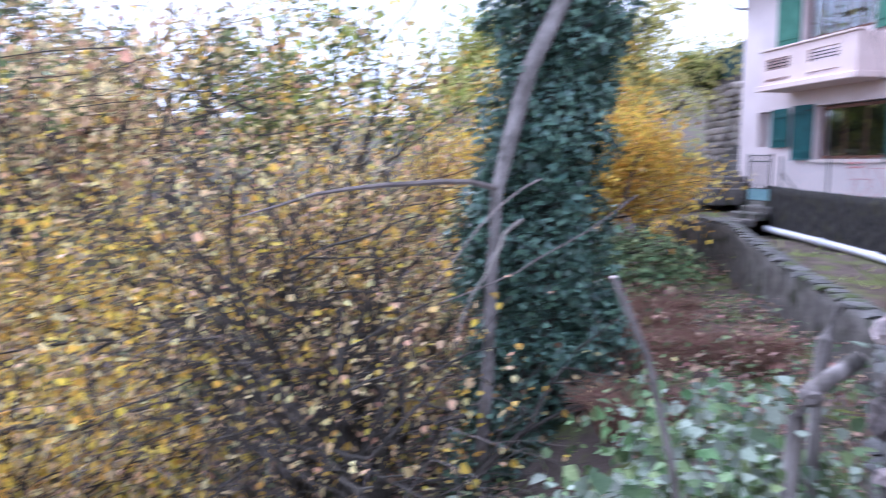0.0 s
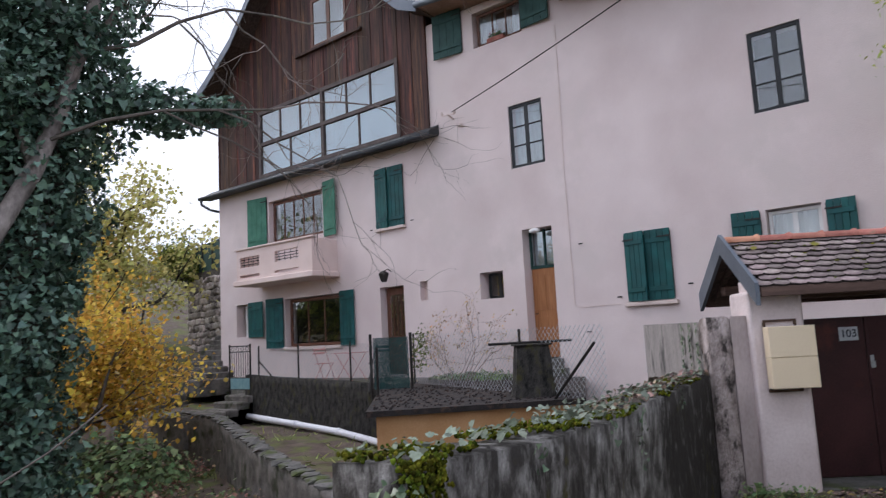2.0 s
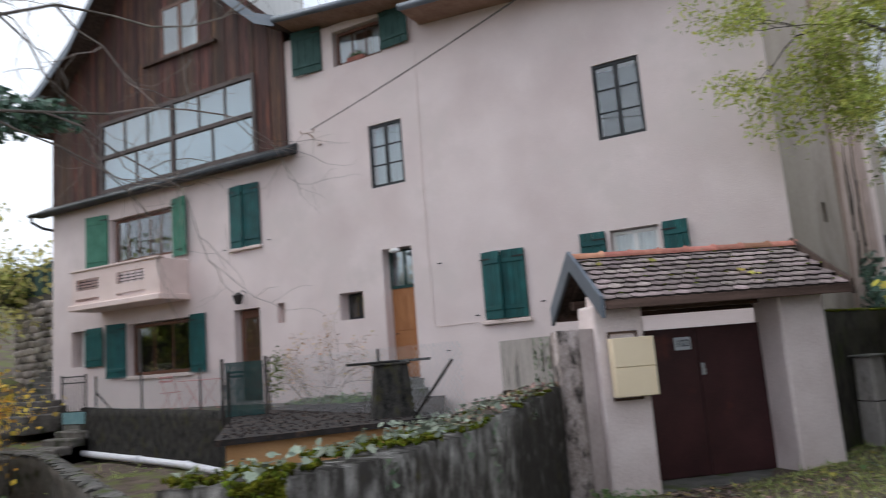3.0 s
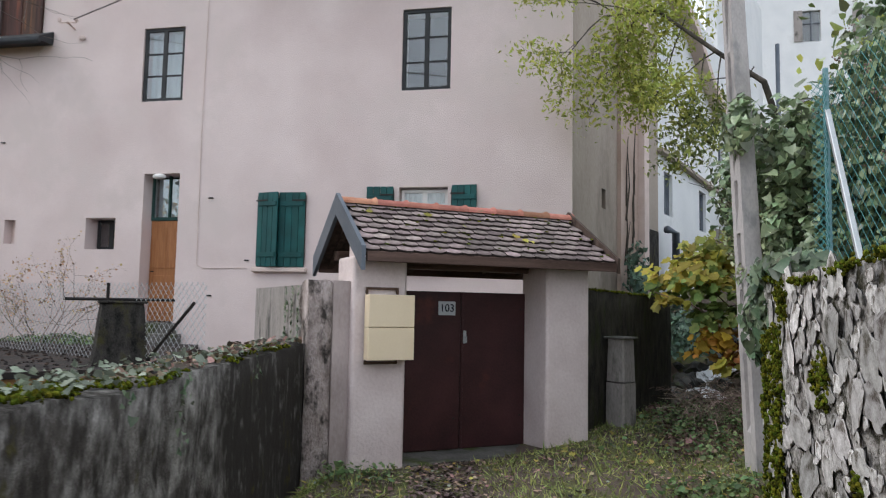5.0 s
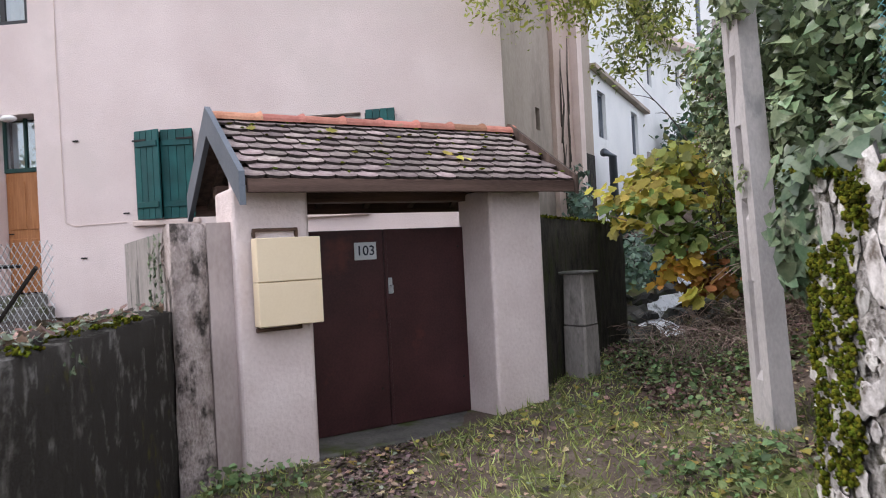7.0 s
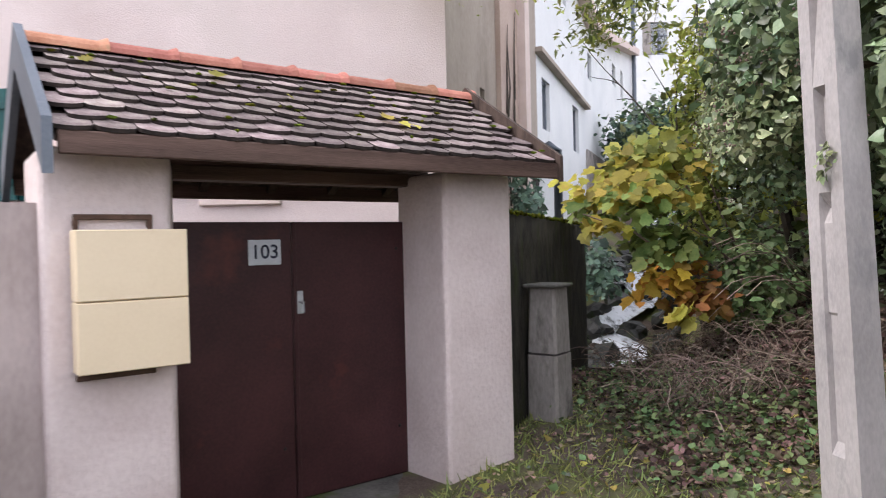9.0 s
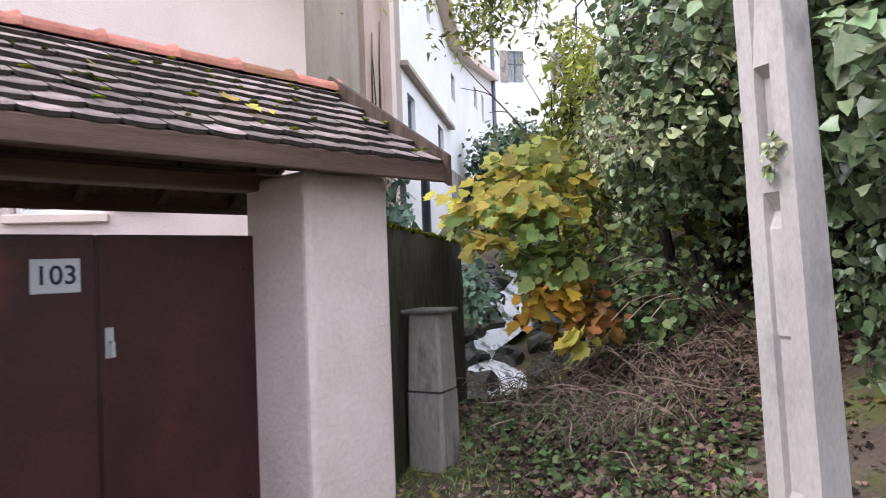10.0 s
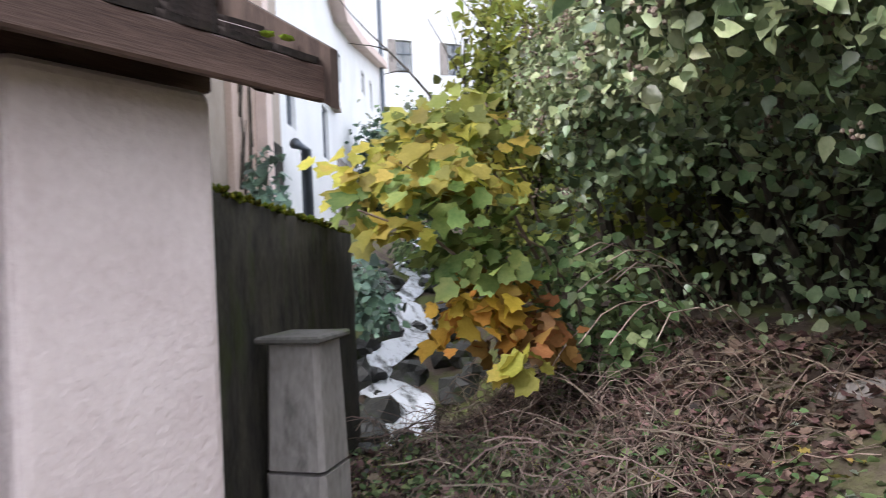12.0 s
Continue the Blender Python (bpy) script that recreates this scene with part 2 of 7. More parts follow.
def stained_wall(name, pale, grey, black, moss):
    """Old rendered wall: grey grain, pale worn blotches, streaks of black mould that thicken to one end, flecks of moss."""
    m = bpy.data.materials.new(name)
    m.use_nodes = True
    n, l = m.node_tree.nodes, m.node_tree.links
    b = n["Principled BSDF"]
    tc = n.new("ShaderNodeTexCoord")

    def noise_at(scale, stretch, detail=7, rough=0.62):
        mp, t = n.new("ShaderNodeMapping"), n.new("ShaderNodeTexNoise")
        mp.inputs["Scale"].default_value = stretch
        l.new(tc.outputs["Object"], mp.inputs[0])
        l.new(mp.outputs[0], t.inputs["Vector"])
        t.inputs["Scale"].default_value, t.inputs["Detail"].default_value, t.inputs["Roughness"].default_value = scale, detail, rough
        return t.outputs["Fac"]

    def math_(op, a, c):
        q = n.new("ShaderNodeMath")
        q.operation = op
        for i, v in enumerate((a, c)):
            if isinstance(v, float):
                q.inputs[i].default_value = v
            else:
                l.new(v, q.inputs[i])
        return q.outputs[0]

    def step_(v, lo, hi):
        r = n.new("ShaderNodeMapRange")
        r.inputs[1].default_value, r.inputs[2].default_value = lo, hi
        l.new(v, r.inputs[0])
        return r.outputs[0]

    def blend(f, a, c):
        x = n.new("ShaderNodeMixRGB")
        l.new(f, x.inputs[0])
        for i, v in ((1, a), (2, c)):
            if isinstance(v, tuple):
                x.inputs[i].default_value = (*v, 1)
            else:
                l.new(v, x.inputs[i])
        return x.outputs[0]

    grain, blot, blot2, streak, patch = noise_at(85, (1, 1, 1), 4), noise_at(6.5, (1, 1, 0.7)), noise_at(13, (1, 1, 0.6)), noise_at(8, (1, 1, 0.24), 9, 0.7), noise_at(2.1, (1, 1, 0.8))
    sep, along = n.new("ShaderNodeSeparateXYZ"), n.new("ShaderNodeValToRGB")
    l.new(tc.outputs["Object"], sep.inputs[0])
    l.new(step_(sep.outputs[0], 2.0, 7.4), along.inputs[0])
    cr = along.color_ramp
    cr.elements[0].color, cr.elements[1].color = (0.50, 0.50, 0.50, 1), (0.68, 0.68, 0.68, 1)
    for p, v in ((0.30, 0.50), (0.46, 0.38), (0.60, 0.42), (0.67, 0.66)):
        e = cr.elements.new(p)
        e.color = (v, v, v, 1)
    body = blend(step_(math_("ADD", blot, math_("MULTIPLY", grain, 0.45)), 0.60, 0.90), grey, pale)
    soot = math_("ADD", math_("ADD", math_("MULTIPLY", streak, 0.55), math_("MULTIPLY", blot2, 0.45)), math_("MULTIPLY", along.outputs[0], 0.5))
    body = blend(step_(math_("ADD", soot, math_("MULTIPLY", grain, 0.12)), 0.72, 0.86), body, black)
    body = blend(step_(math_("ADD", patch, math_("MULTIPLY", blot2, 0.5)), 0.86, 0.98), body, moss)
    l.new(body, b.inputs["Base Color"])
    b.inputs["Roughness"].default_value, b.inputs["Specular IOR Level"].default_value = 0.95, 0.2
    bp = n.new("ShaderNodeBump")
    bp.inputs["Strength"].default_value, bp.inputs["Distance"].default_value = 1.0, 0.02
    l.new(math_("ADD", blot2, math_("MULTIPLY", grain, 0.4)), bp.inputs["Height"])
    l.new(bp.outputs[0], b.inputs["Normal"])
    return m


LANEWALL = stained_wall("stained_lane_wall", (0.35, 0.335, 0.315), (0.085, 0.076, 0.068), (0.036, 0.032, 0.028), (0.070, 0.062, 0.018))
DIRTY_PINK = mat("dirty_pink_render", (0.34, 0.28, 0.265), (0.50, 0.425, 0.41), 3, 0.93, 0.6, 40, c3=(0.24, 0.195, 0.18), c3_amount=0.38, c3_scale=2.5, stretch=(1, 1, 0.5))
PEELING = mat("peeling_post_render", (0.20, 0.16, 0.145), (0.56, 0.48, 0.46), 9, 0.95, 1.0, 60, c3=(0.045, 0.038, 0.034), c3_amount=0.42, c3_scale=7, stretch=(1, 1, 0.6), bump_dist=0.03)


def leafy(name, c1, c2, amount=0.4, tr=0.3, rough=0.55, c3=None, spec=0.35):
    return mat(name, c1, c2, 7, rough, 0.15, 60, c3=c3, c3_amount=0.4, c3_scale=5, rand="island", rand_amount=amount, translucent=tr, spec=spec)


IVY = leafy("ivy_leaf", (0.085, 0.14, 0.07), (0.19, 0.26, 0.13), 0.45, 0.2, 0.32, spec=0.6)
IVY_DARK = leafy("dark_ivy_leaf", (0.045, 0.095, 0.07), (0.135, 0.215, 0.15), 0.45, 0.12, 0.42, spec=0.45)
IVY_LIGHT = leafy("variegated_ivy_leaf", (0.06, 0.11, 0.06), (0.17, 0.22, 0.13), 0.4, 0.2, 0.42, c3=(0.26, 0.28, 0.19), spec=0.45)
MAPLE_Y = leafy("yellow_maple_leaf", (0.34, 0.30, 0.05), (0.55, 0.46, 0.10), 0.3, 0.45)
MAPLE_G = leafy("green_maple_leaf", (0.12, 0.20, 0.05), (0.28, 0.34, 0.10), 0.3, 0.4)
MAPLE_O = leafy("orange_maple_leaf", (0.44, 0.24, 0.03), (0.64, 0.39, 0.07), 0.35, 0.4)
HAZEL = leafy("ochre_hazel_leaf", (0.50, 0.38, 0.18), (0.74, 0.58, 0.31), 0.5, 0.42)
HAZEL2 = leafy("gold_leaf", (0.56, 0.37, 0.05), (0.82, 0.57, 0.11), 0.3, 0.45)
RUSSET = leafy("russet_leaf", (0.40, 0.25, 0.12), (0.62, 0.43, 0.23), 0.45, 0.35)
LIME = leafy("lime_leaf", (0.28, 0.33, 0.06), (0.48, 0.50, 0.13), 0.3, 0.5)
OLIVE = leafy("olive_leaf", (0.10, 0.13, 0.04), (0.20, 0.23, 0.08), 0.35, 0.35)
BRAMBLE = leafy("bramble_leaf", (0.09, 0.145, 0.055), (0.22, 0.30, 0.13), 0.45, 0.25)
PALELEAF = leafy("pale_underside_leaf", (0.17, 0.21, 0.15), (0.34, 0.38, 0.30), 0.35, 0.25)
GRASS = leafy("grass_blade", (0.23, 0.285, 0.08), (0.48, 0.52, 0.20), 0.45, 0.4)
LITTER = leafy("dead_leaf", (0.15, 0.10, 0.075), (0.40, 0.28, 0.21), 0.6, 0.15)
GARDENLITTER = leafy("red_brown_leaf", (0.19, 0.105, 0.075), (0.40, 0.24, 0.17), 0.5, 0.15)
# red-brown litter with the shade under the hedge put into its colour
BANKLITTER = leafy("shaded_brown_leaf", (0.11, 0.072, 0.06), (0.27, 0.18, 0.145), 0.55, 0.12)
LITTER_D = leafy("wet_dead_leaf", (0.085, 0.060, 0.058), (0.21, 0.15, 0.135), 0.6, 0.1)
LITTER_Y = leafy("fallen_yellow_leaf", (0.34, 0.28, 0.06), (0.50, 0.42, 0.12), 0.35, 0.25)
YELLOWGREEN = leafy("yellow_green_leaf", (0.44, 0.41, 0.12), (0.66, 0.61, 0.24), 0.25, 0.45)
IVY_MID = leafy("mid_ivy_leaf", (0.15, 0.215, 0.11), (0.31, 0.38, 0.215), 0.4, 0.22, 0.32, spec=0.6)
IVY_PALE = leafy("pale_ivy_leaf", (0.27, 0.34, 0.17), (0.50, 0.55, 0.33), 0.45, 0.28, 0.3, spec=0.6)
MAPLE_G2 = leafy("lime_maple_leaf", (0.24, 0.28, 0.06), (0.40, 0.42, 0.12), 0.3, 0.45)
MAPLE_BR = leafy("brown_maple_leaf", (0.22, 0.10, 0.03), (0.38, 0.19, 0.06), 0.3, 0.3)


def glass_mat(name, tint, ior=1.65, rough=0.01):
    m = bpy.data.materials.new(name)
    m.use_nodes = True
    b = m.node_tree.nodes["Principled BSDF"]
    b.inputs["Base Color"].default_value = (*tint, 1)
    b.inputs["Roughness"].default_value, b.inputs["IOR"].default_value = rough, ior
    b.inputs["Transmission Weight"].default_value = 1.0
    return m


GLASS = glass_mat("window_glass", (0.85, 0.92, 0.93), 1.9)
GLASS_SKY = glass_mat("coated_glass", (0.72, 0.90, 0.97), 2.25)
BOULDER = mat("wet_boulder", (0.02, 0.02, 0.02), (0.07, 0.07, 0.065), 5, 0.45, 0.5, 40, c3=(0.03, 0.045, 0.012), c3_amount=0.42, c3_scale=4)
WATER = mat("rushing_water", (0.04, 0.045, 0.045), (0.16, 0.17, 0.17), 5, 0.5, 0.5, 14, c3=(0.66, 0.69, 0.74), c3_amount=0.56, c3_scale=5, stretch=(0.4, 1.5, 0.6), bump_dist=0.05, spec=0.6)
CURTAIN = mat("curtain_and_pale_backing", (0.60, 0.62, 0.63), (0.74, 0.75, 0.76), 3, 0.95, 0.3, 20, stretch=(6, 6, 0.4))
# dimness of unlit rooms is put into this dark colour
DARKROOM = mat("dim_room_shade", (0.05, 0.045, 0.04), (0.09, 0.08, 0.07), 1, 0.95, 0.1, 20)


# ---------- mesh tools ----------
rng = np.random.default_rng(7)


class Geo:
    """Collects vertices and faces of one mesh."""

    def __init__(self):
        self.v, self.f = [], []

    def add(self, vs, fs):
        k = len(self.v)
        self.v += [tuple(p) for p in vs]
        self.f += [tuple(i + k for i in f) for f in fs]
        return self

    def box(self, a, b, c=0.0):
        """A box from corner a to b, its edges chamfered by c."""
        x0, y0, z0 = (min(p, q) for p, q in zip(a, b))
        x1, y1, z1 = (max(p, q) for p, q in zip(a, b))
        if c <= 0:
            vs = [(x, y, z) for x in (x0, x1) for y in (y0, y1) for z in (z0, z1)]
            return self.add(vs, [(0, 1, 3, 2), (4, 6, 7, 5), (0, 4, 5, 1), (2, 3, 7, 6), (0, 2, 6, 4), (1, 5, 7, 3)])
        c = min(c, (x1 - x0) / 3, (y1 - y0) / 3, (z1 - z0) / 3)
        bm = bmesh.new()
        bmesh.ops.create_cube(bm, size=1)
        for v in bm.verts:
            v.co = ((x0, x1)[v.co.x > 0], (y0, y1)[v.co.y > 0], (z0, z1)[v.co.z > 0])
        bmesh.ops.bevel(bm, geom=bm.edges[:] + bm.verts[:], offset=c, segments=1, affect="EDGES")
        bm.verts.index_update()
        self.add([v.co[:] for v in bm.verts], [[v.index for v in f.verts] for f in bm.faces])
        bm.free()
        return self

    def prism(self, outline, z0, z1):
        """An upright prism on a plan outline; z1 may be a list of heights, one a corner."""
        n = len(outline)
        tops = z1 if isinstance(z1, (list, tuple)) else [z1] * n
        area = sum(outline[i][0] * outline[(i + 1) % n][1] - outline[(i + 1) % n][0] * outline[i][1] for i in range(n))
        order = list(range(n)) if area > 0 else list(range(n))[::-1]
        vs = [(*outline[i], z0) for i in order] + [(*outline[i], tops[i]) for i in order]
        fs = [tuple(range(n))[::-1], tuple(range(n, 2 * n))] + [(i, (i + 1) % n, n + (i + 1) % n, n + i) for i in range(n)]
        return self.add(vs, fs)

    def tube(self, pts, radii, seg=8, cap=True):
        """A tapered tube along points."""
        pts = [Vector(p) for p in pts]
        if not isinstance(radii, (list, tuple)):
            radii = [radii] * len(pts)
        k, vs = len(pts), []
        for i, p in enumerate(pts):
            d = (pts[min(i + 1, k - 1)] - pts[max(i - 1, 0)]).normalized()
            side = d.cross(Vector((0.31, 0.17, 0.93)) if abs(d.z) < 0.9 else Vector((1, 0.1, 0))).normalized()
            up = side.cross(d)
            vs += [p + (side * math.cos(a) + up * math.sin(a)) * radii[i] for a in (2 * math.pi * j / seg for j in range(seg))]
        fs = [(i * seg + j, i * seg + (j + 1) % seg, (i + 1) * seg + (j + 1) % seg, (i + 1) * seg + j) for i in range(k - 1) for j in range(seg)]
        if cap:
            fs += [tuple(range(seg))[::-1], tuple((k - 1) * seg + j for j in range(seg))]
        return self.add(vs, fs)

    def blob(self, c, r, jitter=0.2, sub=1):
        """A lumpy rounded clump."""
        bm = bmesh.new()
        bmesh.ops.create_icosphere(bm, subdivisions=sub, radius=1)
        bm.verts.index_update()
        off = Vector(rng.uniform(0, 50, 3))
        vs = []
        for v in bm.verts:
            s = 1 + jitter * 2 * noise.noise(v.co * 1.7 + off)
            vs.append((c[0] + v.co.x * r[0] * s, c[1] + v.co.y * r[1] * s, c[2] + v.co.z * r[2] * s))
        self.add(vs, [[v.index for v in f.verts] for f in bm.faces])
        bm.free()
        return self

    def weld(self):
        """Joins corners that lie on one another, so that the sheet is one piece."""
        seen, remap, out = {}, [], []
        for p in self.v:
            k = tuple(round(c, 4) for c in p)
            if k not in seen:
                seen[k] = len(out)
                out.append(p)
            remap.append(seen[k])
        self.v, self.f = out, [tuple(remap[i] for i in f) for f in self.f]
        return self

    def mesh(self, name, m, smooth=False):
        me = bpy.data.meshes.new(name)
        me.from_pydata(self.v, [], self.f)
        me.validate()
        for one in (m if isinstance(m, (list, tuple)) else [m]):
            me.materials.append(one)
        if smooth:
            me.polygons.foreach_set("use_smooth", [True] * len(me.polygons))
        me.update()
        return me


def thing(name, label, category, at=None, group="", kind=""):
    """An Empty at a thing's base."""
    ob = new(name)
    ob.empty_display_size = 0.2
    if at is not None:
        ob.matrix_basis = at
    return tagged(ob, label, category, group, kind)


def part(name, geo, m, parent=None, label="", smooth=False):
    """Links geometry, in its parent's own space, as one mesh under a thing or a part."""
    ob = new(name, geo if isinstance(geo, bpy.types.Mesh) else geo.mesh(name, m, smooth))
    ob.parent = parent
    return tagged(ob, label)


def solid(name, geo, m, label, category="", kind="", smooth=False, group="", at=None):
    ob = part(name, geo, m, None, "", smooth)
    if at is not None:
        ob.matrix_basis = at
    return tagged(ob, label, category, group, kind)


def roughen(ob, amount, size, axis=None):
    """Uneven faces: moves the vertices by smooth noise."""
    for v in ob.data.vertices:
        d = noise.noise_vector(v.co / size) * amount
        v.co += d if axis is None else Vector([d[i] * axis[i] for i in range(3)])
    return ob


def wall_sheet(geo, along, up, holes, deep, place, step=None):
    """A wall with openings through it. along, up: (from, to); holes: (a0, a1, u0, u1); place(a, u, d) gives the point at depth d."""
    cut = lambda lo, hi, vals: sorted({lo, hi, *[min(max(v, lo), hi) for v in vals]})
    A, U = cut(*along, [h[i] for h in holes for i in (0, 1)]), cut(*up, [h[i] for h in holes for i in (2, 3)])
    if step:
        A = sorted({*A, *np.arange(along[0], along[1], step).tolist()})
        U = sorted({*U, *np.arange(up[0], up[1], step).tolist()})
    solid_at = {}
    for i in range(len(A) - 1):
        for j in range(len(U) - 1):
            a, u = (A[i] + A[i + 1]) / 2, (U[j] + U[j + 1]) / 2
            solid_at[i, j] = not any(h[0] < a < h[1] and h[2] < u < h[3] for h in holes)
    for (i, j), full in solid_at.items():
        if not full:
            continue
        a0, a1, u0, u1 = A[i], A[i + 1], U[j], U[j + 1]
        q = [place(a0, u0, 0), place(a1, u0, 0), place(a1, u1, 0), place(a0, u1, 0), place(a0, u0, deep), place(a1, u0, deep), place(a1, u1, deep), place(a0, u1, deep)]
        fs = [(0, 1, 2, 3), (7, 6, 5, 4)]
        for di, dj, f in ((-1, 0, (0, 3, 7, 4)), (1, 0, (1, 5, 6, 2)), (0, -1, (0, 4, 5, 1)), (0, 1, (3, 2, 6, 7))):
            if not solid_at.get((i + di, j + dj), False):
                fs.append(f)
        geo.add(q, fs)
    return geo.weld()


def run_wall(pts, thick, z0, tops, step=0.12, uneven=0.02, size=0.35):
    """A wall along plan points with given top heights, subdivided and uneven."""
    g = Geo()
    path, hts = [], []
    for (a, b), (ta, tb) in zip(zip(pts, pts[1:]), zip(tops, tops[1:])):
        n = max(1, int(math.dist(a, b) / step))
        for i in range(n):
            path.append((a[0] + (b[0] - a[0]) * i / n, a[1] + (b[1] - a[1]) * i / n))
            hts.append(ta + (tb - ta) * i / n)
    path.append(pts[-1])
    hts.append(tops[-1])
    rows, k = 10, len(path)
    cols = []
    for i, p in enumerate(path):
        q, r = path[max(i - 1, 0)], path[min(i + 1, k - 1)]
        d = Vector((r[0] - q[0], r[1] - q[1])).normalized()
        nrm = Vector((-d.y, d.x))
        prof = [(0.0, z0 + (hts[i] - z0) * j / rows) for j in range(rows + 1)] + [(thick * 0.33, hts[i] + 0.015), (thick * 0.66, hts[i] + 0.012)] + [(thick, z0 + (hts[i] - z0) * j / rows) for j in range(rows, -1, -1)]
        cols.append([(p[0] + nrm.x * t, p[1] + nrm.y * t, z) for t, z in prof])
    m = len(cols[0])
    g.v = [v for c in cols for v in c]
    g.f = [(i * m + j, (i + 1) * m + j, (i + 1) * m + j + 1, i * m + j + 1) for i in range(k - 1) for j in range(m - 1)]
    g.f += [tuple(range(m)), tuple((k - 1) * m + j for j in range(m))[::-1]]
    g.v = [tuple(Vector(v) + noise.noise_vector(Vector(v) / size) * uneven + noise.noise_vector(Vector(v) / 0.09) * uneven * 0.35) for v in g.v]
    return g


LEAF = (np.array([(0, 0, 0), (-0.42, 0.30, 0.10), (0, 0.5, -0.03), (0.42, 0.30, 0.10), (-0.28, 0.68, 0.05), (0.28, 0.68, 0.05), (0, 1, -0.06)]),
        [(0, 2, 1), (0, 3, 2), (1, 2, 4), (2, 3, 5), (2, 6, 4), (2, 5, 6)])
IVYLEAF = (np.array([(0, 0, 0), (-0.50, -0.08, 0.06), (-0.42, 0.35, 0.05), (0, 0.95, -0.10), (0.42, 0.35, 0.05), (0.50, -0.08, 0.06), (0, 0.3, -0.05)]),
           [(0, 6, 1), (1, 6, 2), (2, 6, 3), (3, 6, 4), (4, 6, 5), (5, 6, 0)])
OVATE = (np.array([(0, 0, 0), (-0.33, 0.12, 0.09), (-0.40, 0.40, 0.08), (-0.22, 0.74, 0.03), (0, 1.05, -0.10), (0.22, 0.74, 0.03), (0.40, 0.40, 0.08), (0.33, 0.12, 0.09), (0, 0.45, -0.02)]),
         [(i, 8, (i + 1) % 8) for i in range(8)])
LOBED = (np.array([(0, 0, 0), (-0.30, -0.05, 0.03), (-0.62, 0.30, 0.10), (-0.42, 0.44, 0.03), (-0.46, 0.76, 0.08), (-0.22, 0.80, 0.01), (0, 1.08, -0.08), (0.22, 0.80, 0.01), (0.46, 0.76, 0.08),
                   (0.42, 0.44, 0.03), (0.62, 0.30, 0.10), (0.30, -0.05, 0.03), (0, 0.42, -0.04)]),
         [(i, 12, (i + 1) % 12) for i in range(12)])
BLADE = (np.array([(-0.06, 0, 0), (0.06, 0, 0), (0.05, 0.5, 0.06), (-0.05, 0.5, 0.06), (0, 1, 0.25)]), [(0, 1, 2, 3), (3, 2, 4)])
NARROW = (np.array([(0, 0, 0), (-0.20, 0.35, 0.05), (0, 0.5, -0.02), (0.20, 0.35, 0.05), (0, 1, -0.08)]), [(0, 2, 1), (0, 3, 2), (1, 2, 4), (2, 3, 4)])


def leaves(name, points, aim, size, shape, m, wild=0.6, spread=0.35):
    """One mesh of many leaves: points (n, 3); aim: the way their upper faces turn, (3) or (n, 3); they hang a little."""
    n = len(points)
    aim = np.broadcast_to(np.asarray(aim, float), (n, 3)) + rng.normal(0, wild, (n, 3))
    aim = aim / np.maximum(np.linalg.norm(aim, axis=1, keepdims=True), 1e-6)
    tip = rng.normal(0, 1, (n, 3)) + np.array((0, 0, -0.7))
    tip -= aim * (tip * aim).sum(1, keepdims=True)
    tip /= np.maximum(np.linalg.norm(tip, axis=1, keepdims=True), 1e-6)
    side = np.cross(tip, aim)
    s = size * np.clip(1 + rng.normal(0, spread, n), 0.35, 2.0)
    tv, tf = shape
    k = len(tv)
    co = np.asarray(points)[:, None] + s[:, None, None] * (tv[None, :, 0, None] * side[:, None] + tv[None, :, 1, None] * tip[:, None] + tv[None, :, 2, None] * aim[:, None])
    loops = np.concatenate([np.array(f) for f in tf])
    sizes = np.array([len(f) for f in tf])
    me = bpy.data.meshes.new(name)
    me.vertices.add(n * k)
    me.vertices.foreach_set("co", co.astype(np.float32).ravel())
    idx = (loops[None] + (np.arange(n) * k)[:, None]).ravel()
    tot = np.tile(sizes, n)
    me.loops.add(len(idx))
    me.loops.foreach_set("vertex_index", idx.astype(np.int32))
    me.polygons.add(len(tot))
    me.polygons.foreach_set("loop_start", np.concatenate([[0], np.cumsum(tot)[:-1]]).astype(np.int32))
    me.materials.append(m)
    me.update(calc_edges=True)
    me.validate()
    return me


def shell(n, c, r, fill=0.35, low=-1.0):
    """Points in the outer shell of a lumpy ellipsoid, with their outward ways."""
    d = rng.normal(0, 1, (n * 2, 3))
    d /= np.linalg.norm(d, axis=1, keepdims=True)
    d = d[d[:, 2] > low][:n]
    lump = np.array([1 + 0.30 * noise.noise(Vector(p * 2.3 + np.array(c))) + 0.16 * noise.noise(Vector(p * 6 + np.array(c))) for p in d])
    rad = (1 - fill * rng.random(len(d)) ** 1.5) * lump
    return np.array(c) + d * np.array(r) * rad[:, None], d


def smooth(t):
    t = min(max(t, 0.0), 1.0)
    return t * t * (3 - 2 * t)


def bowed(a, b, sag=0.0, n=8, wob=0.0):
    """Points from a to b along a hanging or wavering line."""
    a, b = Vector(a), Vector(b)
    return [a.lerp(b, i / n) + Vector((0, 0, -sag * 4 * (i / n) * (1 - i / n))) + (noise.noise_vector(a * 3 + Vector((i * 0.7, 0, 0))) * wob if 0 < i < n else Vector()) for i in range(n + 1)]


# ---------- ground ----------
RET = [(8.95, 15.6), (8.7, 13.6), (6.55, 8.95), (5.3, 5.75), (4.1, 4.35), (3.0, 3.2)]


